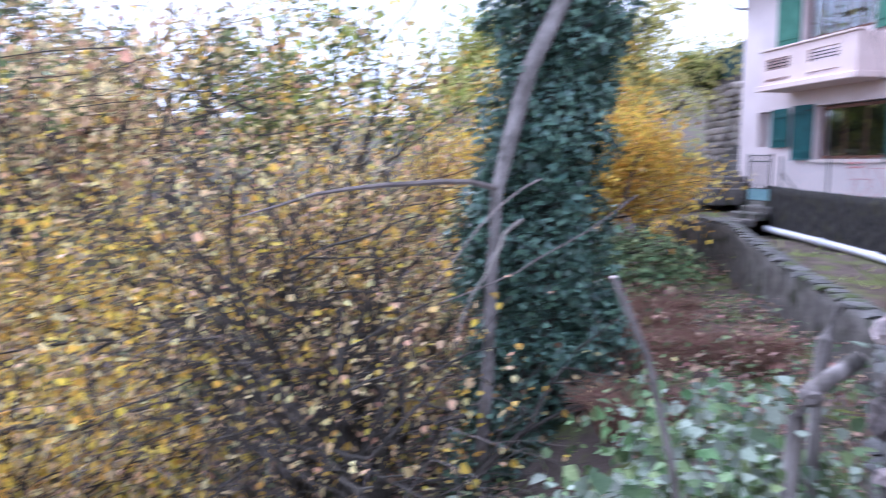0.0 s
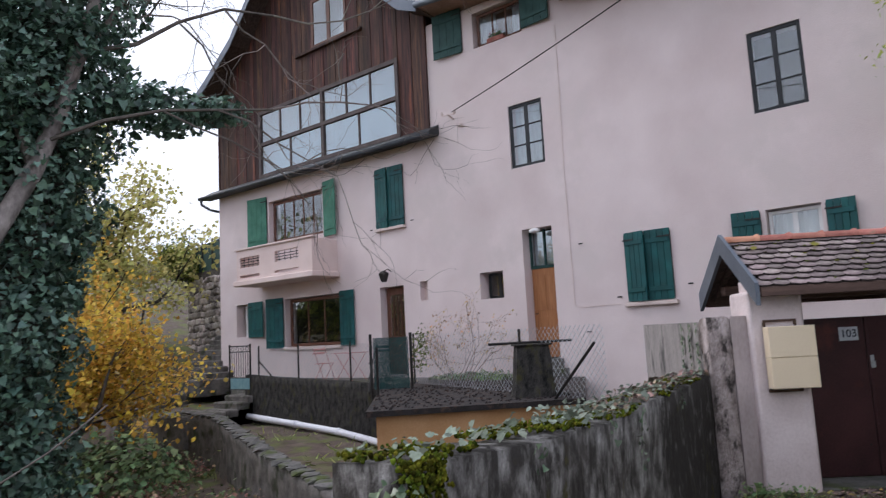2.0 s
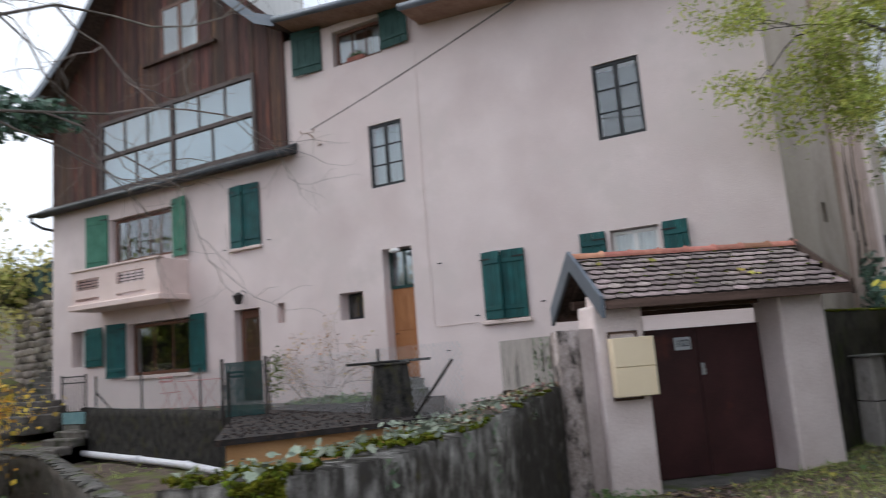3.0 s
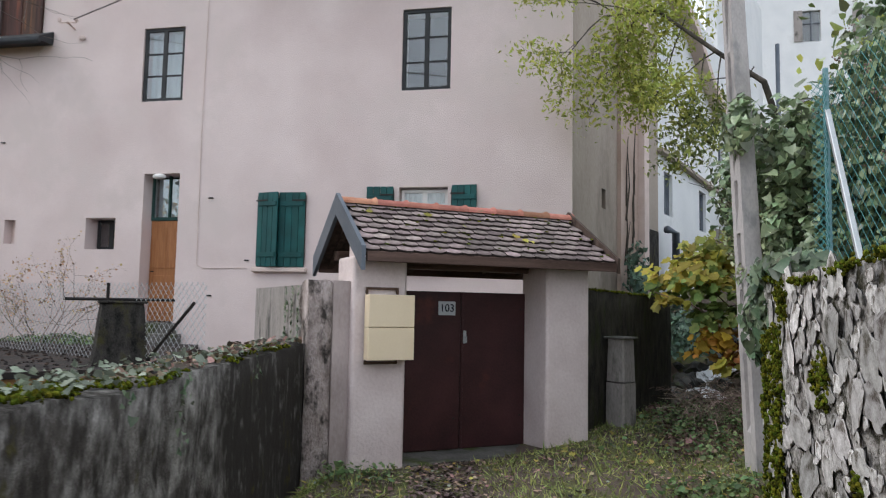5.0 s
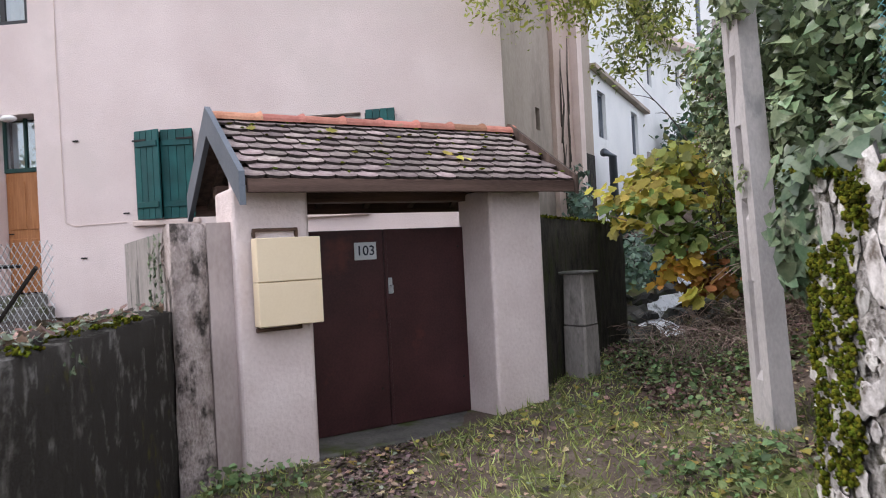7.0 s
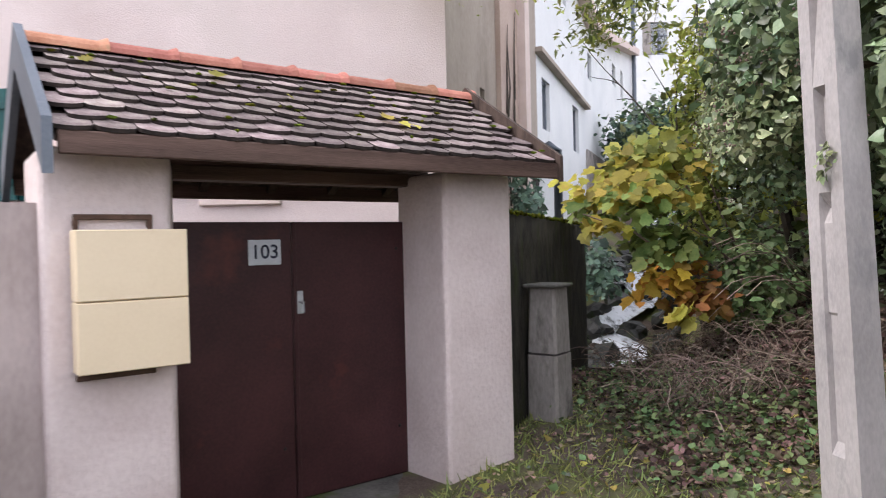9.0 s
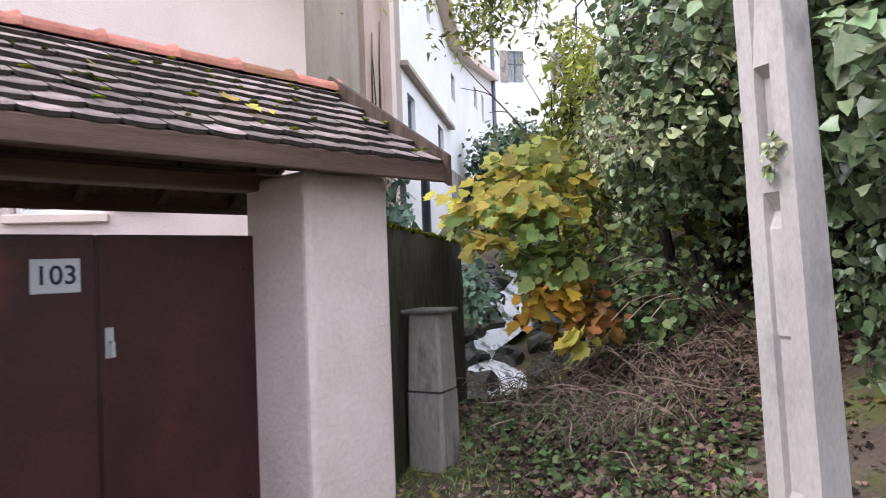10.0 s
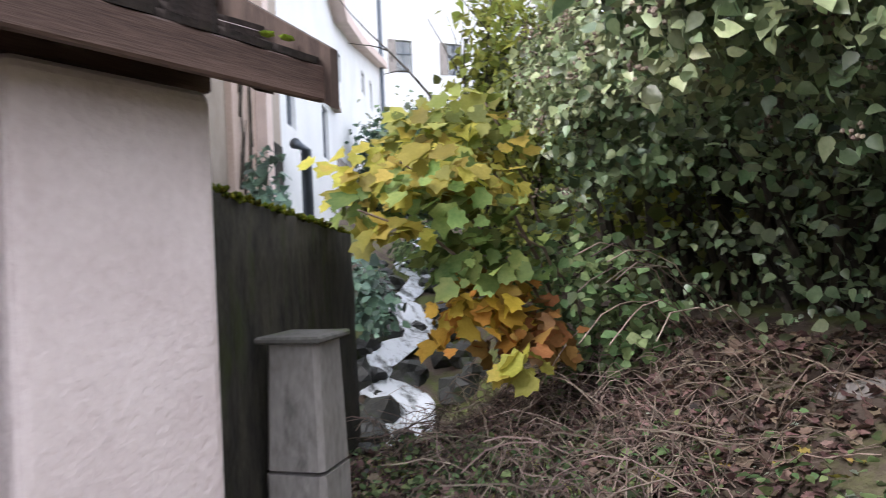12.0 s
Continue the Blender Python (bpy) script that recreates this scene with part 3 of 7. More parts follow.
def ret_x(y):
    """The garden's retaining wall, as x over y."""
    pts = RET[::-1]
    if y <= pts[0][1]:
        return pts[0][0] - (pts[0][1] - y) * 0.3
    for (xa, ya), (xb, yb) in zip(pts, pts[1:]):
        if y <= yb:
            return xa + (xb - xa) * (y - ya) / (yb - ya)
    return pts[-1][0] + (y - pts[-1][1]) * 0.12


def ground_z(x, y):
    bump = 0.05 * noise.noise(Vector((x * 0.9, y * 0.9, 0))) + 0.02 * noise.noise(Vector((x * 3.1, y * 3.1, 4)))
    lane = 0.02 + 0.12 * smooth((x - 5) / 4) * smooth((0.9 - y) / 1.2)
    lane += 0.16 * smooth((-y - 0.7) / 1.2) * smooth((x - 4) / 2)
    # right bank under the ivy
    lane += 0.75 * smooth((-1.5 - y - 0.1 * (x - 8)) / 2.0) * smooth((x - 7.0) / 1.5)
    # stream, coming down the alley
    if x > 11.0:
        mid = -1.58 - 0.40 * (x - 12.5)
        bed = -0.10 + 0.20 * min(max(x - 12.8, 0), 12) + 0.05 * min(max(x - 24.8, 0), 40)
        w = smooth((abs(y - mid) - 0.5) / 0.9)
        bank = bed + 0.55 + 0.15 * noise.noise(Vector((x, y, 9)))
        far = bed * (1 - w) + bank * w
        lane = lane * (1 - smooth((x - 11.3) / 1.0)) + far * smooth((x - 11.3) / 1.0)
    # the garden beyond the wall, lower, falling away to the valley
    edge = 2.15 if x > 1.9 else 1.25 + 0.2 * (x + 1) * 0.3
    t = smooth((y - edge) / (0.3 if x > 1.9 else 1.6))
    low = -0.75 - 0.02 * max(y - 3, 0) - 0.13 * max(2.6 - x, 0) - 0.05 * max(y - 6, 0) * smooth((4 - x) / 4)
    low -= 0.75 * max(min(3.3 - x, 2.2), 0) * smooth((y - 3.6) / 2.5)
    low = max(low, -2.7)
    if y > 2.2 and x > 1.9:
        r = smooth((x - ret_x(y) + 0.05) / 0.25)
        low = low * (1 - r) + (-0.60 + 0.055 * max(y - 9, 0)) * r
        if x > 7.6 and y < 6.5:
            low = 0.05
    z = lane * (1 - t) + low * t
    # ground rises to wooded slopes far off
    d = math.hypot(x - 5, y - 5)
    z += 0.16 * min(max(y - 24, 0), 60) * smooth((d - 20) / 10) if y > 24 else 0
    return z + bump


def axis_cuts(lo, hi, n0, n1, step):
    """Fine steps from n0 to n1, growing ones outside."""
    out = list(np.arange(n0, n1, step))
    s, v = step, n1
    while v < hi:
        out.append(v)
        s *= 1.22
        v += s
    s, v = step, n0 - step
    while v > lo:
        out.insert(0, v)
        s *= 1.22
        v -= s
    return [lo] + out + [hi]


XS, YS = axis_cuts(-900, 900, -2.0, 15.0, 0.16), axis_cuts(-900, 900, -4.5, 17.0, 0.16)
g = Geo()
g.v = [(x, y, ground_z(x, y)) for y in YS for x in XS]
nx = len(XS)
g.f = [(j * nx + i, j * nx + i + 1, (j + 1) * nx + i + 1, (j + 1) * nx + i) for j in range(len(YS) - 1) for i in range(nx - 1)]
solid("ground", g, SOIL, "damp earth lane with grass and leaf litter", "ground", "structure", smooth=True)


# ---------- the pink house ----------
HX = 13.44
Y0, Y1 = 0.14, 20.6
place = lambda a, u, d: (HX + d, a, u)
house = thing("house", "large pink roughcast house with green shutters and a dark timber gable", "house", pose(0, 0, 0))
HOLES = [
    (5.05, 5.98, 2.20, 3.56), (7.72, 8.63, 5.46, 6.96), (2.33, 3.25, 5.45, 6.99), (12.1, 13.02, 4.66, 6.24),
    (9.06, 9.73, 2.50, 3.13), (14.67, 17.15, 1.57, 3.05), (15.3, 17.85, 4.85, 6.18), (19.05, 19.68, 1.98, 3.03),
    (7.69, 8.47, 1.08, 4.0), (12.21, 13.07, 0.75, 3.06), (11.38, 11.64, 2.61, 3.10), (2.34, 3.25, 2.17, 3.65), (8.10, 9.52, 8.66, 9.56)]
g = wall_sheet(Geo(), (Y0, Y1), (-0.4, 7.0), [h for h in HOLES if h[3] < 7.0], 0.45, place)
wall_sheet(g, (Y0, 11.05), (7.0, 9.75), [HOLES[-1]], 0.45, place)
part("wall", g, PINK, house, "pink roughcast wall, stained in places")
# closed behind: back wall, side wall, floors; their dark colour stands in for room shade
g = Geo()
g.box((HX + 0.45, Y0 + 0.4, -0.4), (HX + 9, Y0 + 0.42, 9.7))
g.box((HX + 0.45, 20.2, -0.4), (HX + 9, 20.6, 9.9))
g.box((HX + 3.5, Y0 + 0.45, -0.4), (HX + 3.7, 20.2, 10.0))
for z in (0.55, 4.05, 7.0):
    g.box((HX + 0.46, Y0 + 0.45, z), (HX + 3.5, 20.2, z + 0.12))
part("interior", g, DARKROOM, house, "unseen inner walls and floors, coloured dark for dim rooms")


def pane_grid(win, y0, y1, z0, z1, cols, rows, x, wood, bar=0.05, depth=0.06, mid=0.09, transom=None):
    """Frame, bars and panes of a window under a window part."""
    g = Geo()
    for a in (y0, y1 - bar):
        g.box((x, a, z0), (x + depth, a + bar, z1), 0.006)
    for u in (z0, z1 - bar):
        g.box((x + 0.002, y0 + bar, u), (x + depth - 0.002, y1 - bar, u + bar), 0.006)
    part("frame", g, wood, win)
    ys, zs = np.linspace(y0 + bar, y1 - bar, cols + 1), np.linspace(z0 + bar, z1 - bar, rows + 1)
    for i, a in enumerate(ys[1:-1]):
        w = mid / 2 if (cols % 2 == 0 and i == cols // 2 - 1) else 0.016
        g = Geo().box((x + 0.006, a - w, z0 + bar), (x + depth - 0.006, a + w, z1 - bar), 0.004)
        part("glazing_bar", g, wood, win)
    for u in zs[1:-1]:
        g = Geo().box((x + 0.010, y0 + bar, u - 0.016), (x + depth - 0.010, y1 - bar, u + 0.016), 0.004)
        part("glazing_bar", g, wood, win)
    for i in range(cols):
        for j in range(rows):
            p = part("pane", Geo().box((x + 0.025, ys[i] + 0.004, zs[j] + 0.004), (x + 0.031, ys[i + 1] - 0.004, zs[j + 1] - 0.004)), GLASS, win)
            p.visible_shadow = False


def window(y0, y1, z0, z1, cols, rows, inset, wood, sill=None, label="", **kw):
    w = part("window", Geo().box((HX + inset + 0.07, y0, z0), (HX + inset + 0.075, y0 + 0.01, z0 + 0.01)), wood, house, label)
    pane_grid(w, y0, y1, z0, z1, cols, rows, HX + inset, wood, **kw)
    if sill:
        part("sill", Geo().box((HX - sill, y0 - 0.08, z0 - 0.10), (HX + inset, y1 + 0.08, z0 - 0.002), 0.012), CREAM, w, "pale stone sill")
    return w


BLACKFRAME = mat("black_window_frame", (0.012, 0.014, 0.016), (0.03, 0.032, 0.035), 5, 0.5, 0.1, 60)
window(7.72, 8.63, 5.46, 6.96, 2, 3, 0.03, BLACKFRAME, label="black six-pane casement window", bar=0.07)
window(2.33, 3.25, 5.45, 6.99, 2, 3, 0.03, BLACKFRAME, label="black six-pane casement window", bar=0.07)
window(14.72, 17.10, 1.60, 3.02, 3, 1, 0.16, WINWOOD, sill=0.08, label="wide brown three-light window", bar=0.09)
window(15.35, 17.80, 4.87, 6.15, 5, 1, 0.14, WINWOOD, label="brown balcony window of five lights", bar=0.08)
window(19.08, 19.40, 2.0, 3.0, 1, 2, 0.16, WHITE, label="small white window", bar=0.05)
window(2.36, 3.23, 2.165, 3.62, 2, 1, 0.12, WHITE, sill=0.07, label="white casement above the porch roof", bar=0.06)
window(8.15, 9.47, 8.70, 9.54, 3, 1, 0.12, WINWOOD, label="brown attic window with a flower box", bar=0.07)
window(9.08, 9.71, 2.52, 3.11, 2, 1, 0.33, BLACKFRAME, label="small dark window in a deep reveal", bar=0.05)
for y0, y1, z0, z1, x in ((7.8, 8.55, 5.5, 6.9, 0.22), (9.0, 9.45, 8.7, 9.5, 0.3), (8.2, 8.5, 8.7, 9.5, 0.3), (2.4, 3.2, 2.4, 3.6, 0.3)):
    n = 14
    g = Geo()
    g.v = [(HX + x + 0.025 * math.sin(i * 2.1), y0 + (y1 - y0) * i / n, z) for i in range(n + 1) for z in (z0, z1)]
    g.f = [(2 * i, 2 * i + 2, 2 * i + 3, 2 * i + 1) for i in range(n)]
    part("curtain", g, CURTAIN, house, "white net curtain")
part("surface_cable", Geo().tube([(HX - 0.008, 7.22, 8.5), (HX - 0.008, 7.26, 5.0), (HX - 0.008, 7.24, 2.22), (HX - 0.008, 7.1, 2.14), (HX - 0.008, 6.2, 2.16)], 0.006, 5), CREAM, house, "thin painted cable clipped to the wall")
part("slit_window", Geo().box((HX + 0.2, 11.38, 2.61), (HX + 0.24, 11.64, 3.10)), CREAM, house, "blind slit window")
for y0, y1, z0 in ((5.0, 6.03, 2.08), (12.05, 13.07, 4.56)):
    part("sill", Geo().box((HX - 0.10, y0 - 0.03, z0), (HX + 0.2, y1 + 0.03, z0 + 0.08), 0.012), CREAM, house, "pale stone sill")


def shutter(y_hinge, width, z0, z1, turn, paint, boards=4, label=""):
    """A boarded shutter on a hinge; turn: degrees out from the wall, the leaf reaching to +y for width > 0."""
    w, s = abs(width), (1 if width > 0 else -1)
    sh = part("shutter", Geo().tube([(0, 0, z0 + 0.05), (0, 0, z1 - 0.05)], 0.012, 6), IRON, house, label)
    sh.matrix_basis = pose(HX - 0.035, y_hinge, 0, 0, 0, s * abs(turn))
    bw = w / boards
    for i in range(boards):
        a = s * (i * bw + 0.003)
        b = s * ((i + 1) * bw - 0.003)
        part("board", Geo().box((-0.016, a, z0), (0.014, b, z1), 0.004), paint, sh)
    for u in (z0 + 0.18, z1 - 0.26):
        part("batten", Geo().box((-0.036, s * 0.03, u), (-0.016, s * (w - 0.03), u + 0.09), 0.005), paint, sh)
    part("hinge_strap", Geo().box((-0.045, -s * 0.02, z1 - 0.17), (-0.036, s * 0.25, z1 - 0.14), 0.002), IRON, sh)
    return sh


shutter(5.99, -0.47, 2.18, 3.58, 14, GREEN, label="green boarded shutter, a little ajar")
shutter(5.035, 0.52, 2.18, 3.58, 2, GREEN, label="closed green boarded shutter")
shutter(13.075, -0.50, 4.63, 6.27, 8, GREEN, label="green boarded shutter, nearly closed")
shutter(12.044, 0.55, 4.63, 6.27, 2, GREEN, label="closed green boarded shutter")
shutter(14.65, -0.62, 1.57, 3.10, 4, GREEN, label="open green shutter against the wall")
shutter(17.2, 0.76, 1.57, 3.10, -6, GREEN, label="open green shutter against the wall")
shutter(18.98, -0.86, 1.95, 3.06, 5, GREEN, label="small green shutter with cross battens")
shutter(15.22, -0.64, 4.72, 6.34, 10, GREEN_LIGHT, label="open sun-bleached green shutter")
shutter(17.92, 0.86, 4.80, 6.36, -8, GREEN_LIGHT, label="open sun-bleached green shutter")
shutter(3.34, 0.5, 2.2, 3.66, -4, GREEN, label="open green shutter against the wall")
shutter(2.26, -0.46, 2.2, 3.67, 4, GREEN, label="open green shutter against the wall")
shutter(9.84, 0.86, 8.68, 9.84, -6, GREEN_OLD, label="old dark green shutter with a brace")
shutter(8.10, -0.78, 8.70, 9.75, 5, GREEN_OLD, label="old dark green shutter with a brace")
# doors
d = part("door", Geo().box((HX + 0.30, 7.70, 1.10), (HX + 0.36, 8.46, 3.12), 0.008), DOORWOOD, house, "orange pine panelled front door")
for y0, y1, z0, z1 in ((7.78, 8.05, 1.25, 2.0), (8.12, 8.39, 1.25, 2.0), (7.78, 8.05, 2.15, 2.95), (8.12, 8.39, 2.15, 2.95)):
    part("panel", Geo().box((HX + 0.285, y0, z0), (HX + 0.30, y1, z1), 0.012), DOORWOOD, d)
part("door_handle", Geo().tube([(HX + 0.24, 8.40, 2.08), (HX + 0.24, 8.32, 2.08)], 0.012, 6), IRON, d)
part("fanlight", Geo().box((HX + 0.325, 7.74, 3.18), (HX + 0.331, 8.42, 3.95)), GLASS_SKY, house, "tall glass fanlight").visible_shadow = False
# added pale sheet that lifts the glass in place of its reflection
part("hall_curtain", Geo().box((HX + 0.50, 7.72, 3.10), (HX + 0.51, 8.45, 3.98)), CURTAIN, house, "pale backing added to brighten the fanlight")
g = Geo()
for a in (7.69, 8.06, 8.43):
    g.box((HX + 0.29, a, 3.12), (HX + 0.35, a + 0.045, 4.0), 0.005)
g.box((HX + 0.28, 7.69, 3.10), (HX + 0.36, 8.47, 3.17), 0.005)
part("fanlight_frame", g, GREEN_OLD, house)
d = part("lower_door", Geo().box((HX + 0.22, 12.23, 0.76), (HX + 0.28, 13.05, 3.04), 0.008), WINWOOD, house, "dark brown glazed side door")
part("door_pane", Geo().box((HX + 0.205, 12.38, 1.75), (HX + 0.215, 12.90, 2.85), 0.003), GLASS, d)
for a in (12.50, 12.64, 12.78):
    part("door_bar", Geo().box((HX + 0.19, a - 0.012, 1.75), (HX + 0.204, a + 0.012, 2.85), 0.003), WINWOOD, d)
# balcony: parapet with railed slots on a slab
bal = part("balcony", Geo().box((12.42, 14.62, 3.50), (HX - 0.002, 18.35, 3.66), 0.02), PINK_SMOOTH, house, "projecting pink balcony with railed slots")
bp = lambda a, u, d: (12.50 + d, a, u)
g = wall_sheet(Geo(), (14.70, 18.25), (3.66, 4.58), [(17.1, 18.08, 4.05, 4.36), (15.28, 16.37, 4.07, 4.38), (17.1, 18.08, 3.74, 3.82), (15.28, 16.37, 3.74, 3.82)], 0.12, bp)
part("parapet", g, PINK_SMOOTH, bal)
for a in (14.70, 18.13):
    part("side_parapet", Geo().box((12.622, a, 3.662), (HX - 0.004, a + 0.12, 4.58)), PINK_SMOOTH, bal)
part("coping", Geo().box((12.45, 14.65, 4.582), (12.66, 18.30, 4.64), 0.012), CREAM, bal)
for y0, y1 in ((17.1, 18.08), (15.28, 16.37)):
    g = Geo()
    for u in (4.13, 4.21, 4.29):
        g.tube([(12.55, y0, u), (12.55, y1, u)], 0.011, 6)
    for a in np.linspace(y0 + 0.15, y1 - 0.15, 4):
        g.tube([(12.55, a, 4.06), (12.55, a, 4.37)], 0.009, 6)
    part("railing", g, IRON, bal, "dark iron rails in the parapet slot")
# skirt roof under the timber gable, with its gutter
g = Geo()
prof = [(HX + 0.05, 7.06), (HX - 0.40, 6.80), (HX - 0.40, 6.72), (HX - 0.02, 6.74), (HX + 0.05, 6.9)]
k = len(prof)
g.v = [(x, y, z) for y in (10.75, 21.1) for x, z in prof]
g.f = [tuple(range(k)), tuple(range(k, 2 * k))[::-1]] + [(i, i + k, (i + 1) % k + k, (i + 1) % k) for i in range(k)]
part("skirt_roof", g, DARKZINC, house, "dark grey zinc skirt roof under the gable")
part("gutter", Geo().tube([(HX - 0.43, 10.72, 6.70), (HX - 0.43, 21.15, 6.76)], 0.06, 10), DARKZINC, house, smooth=True)
part("downpipe", Geo().tube([(HX - 0.43, 21.0, 6.70), (HX - 0.43, 21.0, 6.55), (HX - 0.25, 20.75, 6.35), (HX + 0.1, 20.68, 6.3), (HX + 0.8, 20.68, 6.2)], 0.045, 8), DARKZINC, house, smooth=True)
# timber gable: upright larch boards, cut to the slope and round the windows
GX = HX - 0.06
GAB_L, GAB_R, APEX = (20.75, 9.9), (10.6, 10.05), (15.9, 15.0)


def gable_top(y):
    a, b = (GAB_L, APEX) if y > APEX[0] else (APEX, GAB_R)
    return a[1] + (b[1] - a[1]) * (y - a[0]) / (b[0] - a[0]) - 0.25


gaps = [(12.0, 18.2, 6.98, 9.18), (13.95, 15.5, 10.5, 12.05)]
bw = 0.165
for i in range(int((20.55 - 11.02) / bw)):
    a, b = 11.02 + i * bw, 11.02 + (i + 1) * bw - 0.006
    m = (a + b) / 2
    cuts = sorted((h[2], h[3]) for h in gaps if h[0] < m < h[1])
    z = 6.95
    spans = []
    for c0, c1 in cuts:
        spans.append((z, c0, c0))
        z = c1
    spans.append((z, gable_top(a), gable_top(b)))
    for s0, sa, sb in spans:
        if min(sa, sb) - s0 < 0.05:
            continue
        x0 = GX + 0.006 * (i % 3)
        g = Geo().add([(x0, a, s0), (x0, b, s0), (x0, b, sb), (x0, a, sa), (GX + 0.055, a, s0), (GX + 0.055, b, s0), (GX + 0.055, b, sb), (GX + 0.055, a, sa)],
                      [(0, 3, 2, 1), (4, 5, 6, 7), (0, 4, 7, 3), (1, 2, 6, 5), (0, 1, 5, 4), (3, 7, 6, 2)])
        part("cladding_board", g, CLAD, house)
# added pale sheet behind the panes, standing in for their bright sky reflection
part("gable_backing", Geo().add([(GX + 0.06, 11.0, 6.9), (GX + 0.06, 20.6, 6.9), (GX + 0.06, 20.6, 9.2), (GX + 0.06, 11.0, 9.2)], []).box((HX + 0.8, 11.0, 6.9), (HX + 0.85, 20.6, 13.5)), CURTAIN, house, "pale backing added to brighten the studio panes")
part("gable_return", Geo().box((HX + 0.0, 20.56, 7.0), (HX + 7, 20.62, 9.9)), CLAD, house)
part("gable_return", Geo().box((HX + 0.0, 11.0, 9.7), (HX + 7, 11.04, 10.2)), CLAD, house)
# the wide studio window: two halves, sliding lights above, fixed below
w = part("studio_window", Geo().box((GX + 0.075, 12.0, 6.98), (GX + 0.08, 18.2, 6.99)), FRAMEWOOD, house, "wide studio window of ten large panes")
g = Geo()
for a in (12.0, 15.04, 18.08):
    g.box((GX - 0.04, a, 6.98), (GX + 0.07, a + 0.12, 9.18), 0.008)
for u in (6.98, 8.02, 9.06):
    g.box((GX - 0.035, 12.12, u), (GX + 0.065, 18.08, u + 0.12), 0.008)
part("frame", g, FRAMEWOOD, w)
for half in (12.12, 15.16):
    for cols, u0, u1 in ((3, 8.14, 9.06), (2, 7.10, 8.02)):
        ys = np.linspace(half, half + 2.92, cols + 1)
        for i in range(cols):
            p = part("pane", Geo().box((GX + 0.02, ys[i] + 0.02, u0), (GX + 0.028, ys[i + 1] - 0.02, u1)), GLASS_SKY, w)
            p.visible_shadow = False
            if i:
                part("mullion", Geo().box((GX - 0.01, ys[i] - 0.025, u0), (GX + 0.05, ys[i] + 0.025, u1), 0.005), FRAMEWOOD, w)
part("studio_curtain", Geo().add([(HX + 0.35, 17.2 + 0.9 * s, z) for s in (0, 1) for z in (7.0, 8.0)], [(0, 2, 3, 1)]), CURTAIN, house, "white blind behind the glass")
w = part("gable_window", Geo().box((GX + 0.075, 13.95, 10.5), (GX + 0.08, 15.5, 10.51)), WINWOOD, house, "brown casement high in the gable")
pane_grid(w, 13.95, 15.5, 10.5, 12.05, 2, 1, GX - 0.01, WINWOOD, bar=0.1, mid=0.14)
part("gable_sill", Geo().box((GX - 0.09, 13.3, 10.40), (GX + 0.02, 16.2, 10.49), 0.01), CLAD, house)
part("gable_curtain", Geo().add([(HX + 0.2, 14.0, 10.5), (HX + 0.2, 14.6, 10.5), (HX + 0.2, 14.0, 12.0), (HX + 0.2, 14.3, 12.0)], [(0, 1, 3, 2)]), CURTAIN, house)
# gable roof: two slopes with kicked eaves, overhanging
OV = 12.72


def roof_slope(points, name, m):
    k = len(points)
    g = Geo()
    g.v = [(x, y, z + dz) for x in (OV, HX + 8) for dz in (0, 0.16) for y, z in points]
    for i in range(k - 1):
        for a, b in ((0, 2 * k), (k, 3 * k)):
            g.f.append((a + i, a + i + 1, b + i + 1, b + i))
        for base in (0, 2 * k):
            g.f.append((base + i, base + i + 1, base + k + i + 1, base + k + i))
    g.f += [(0, k, 3 * k, 2 * k), (k - 1, 2 * k - 1, 4 * k - 1, 3 * k - 1)]
    part(name, g, m, house)
    f = Geo()
    f.v = [(x, y, z + dz) for x in (OV - 0.03, OV - 0.002) for dz in (-0.10, 0.19) for y, z in points]
    for i in range(k - 1):
        for a, b in ((0, k), (2 * k, 3 * k), (k, 3 * k), (0, 2 * k)):
            f.f.append((a + i, a + i + 1, b + i + 1, b + i))
    part("verge_board", f, ZINC, house, "grey verge board along the gable")


roof_slope([(22.0, 9.72), (21.2, 9.95), (20.2, 10.5), (18.75, 11.5), (APEX[0], 14.6)], "gable_roof", BEAM)
roof_slope([(APEX[0], 14.6), (12.2, 10.95), (11.3, 10.15), (10.7, 9.9)], "gable_roof", BEAM)
part("barge_bracket", Geo().tube([(OV + 0.1, 20.9, 9.9), (HX - 0.1, 20.65, 9.3)], 0.06, 6), BEAM, house)
# main roof eaves with gutters
for ya, yb, za, zb, x in ((7.05, 10.72, 9.52, 9.92, 12.75), (0.1, 7.05, 8.55, 9.02, 12.6)):
    g = Geo()
    g.v = [(xx, y, z + dz + (xx - x) * 0.55 * (dz > 0)) for xx in (x, HX + 6) for y, z in ((ya, za), (yb, zb)) for dz in (0.0, 0.14)]
    g.f = [(0, 1, 3, 2), (4, 6, 7, 5), (0, 4, 5, 1), (2, 3, 7, 6), (0, 2, 6, 4), (1, 5, 7, 3)]
    part("main_roof", g, ROOFTILE, house, "brown tiled roof edge")
    part("gutter", Geo().tube([(x - 0.06, ya, za + 0.05), (x - 0.06, yb, zb + 0.05)], 0.08, 10), ZINC, house, smooth=True)
# small things fixed on the wall
g = Geo().tube([(HX, 10.25, 7.05), (HX - 0.25, 10.25, 7.12)], 0.02, 6).tube([(HX - 0.22, 10.05, 7.1), (HX - 0.22, 10.45, 7.13)], 0.018, 6)
g.blob((HX - 0.22, 10.05, 7.16), (0.04, 0.04, 0.06), 0.05).blob((HX - 0.22, 10.45, 7.18), (0.04, 0.04, 0.06), 0.05).blob((HX - 0.03, 10.05, 6.85), (0.03, 0.09, 0.06), 0.05)
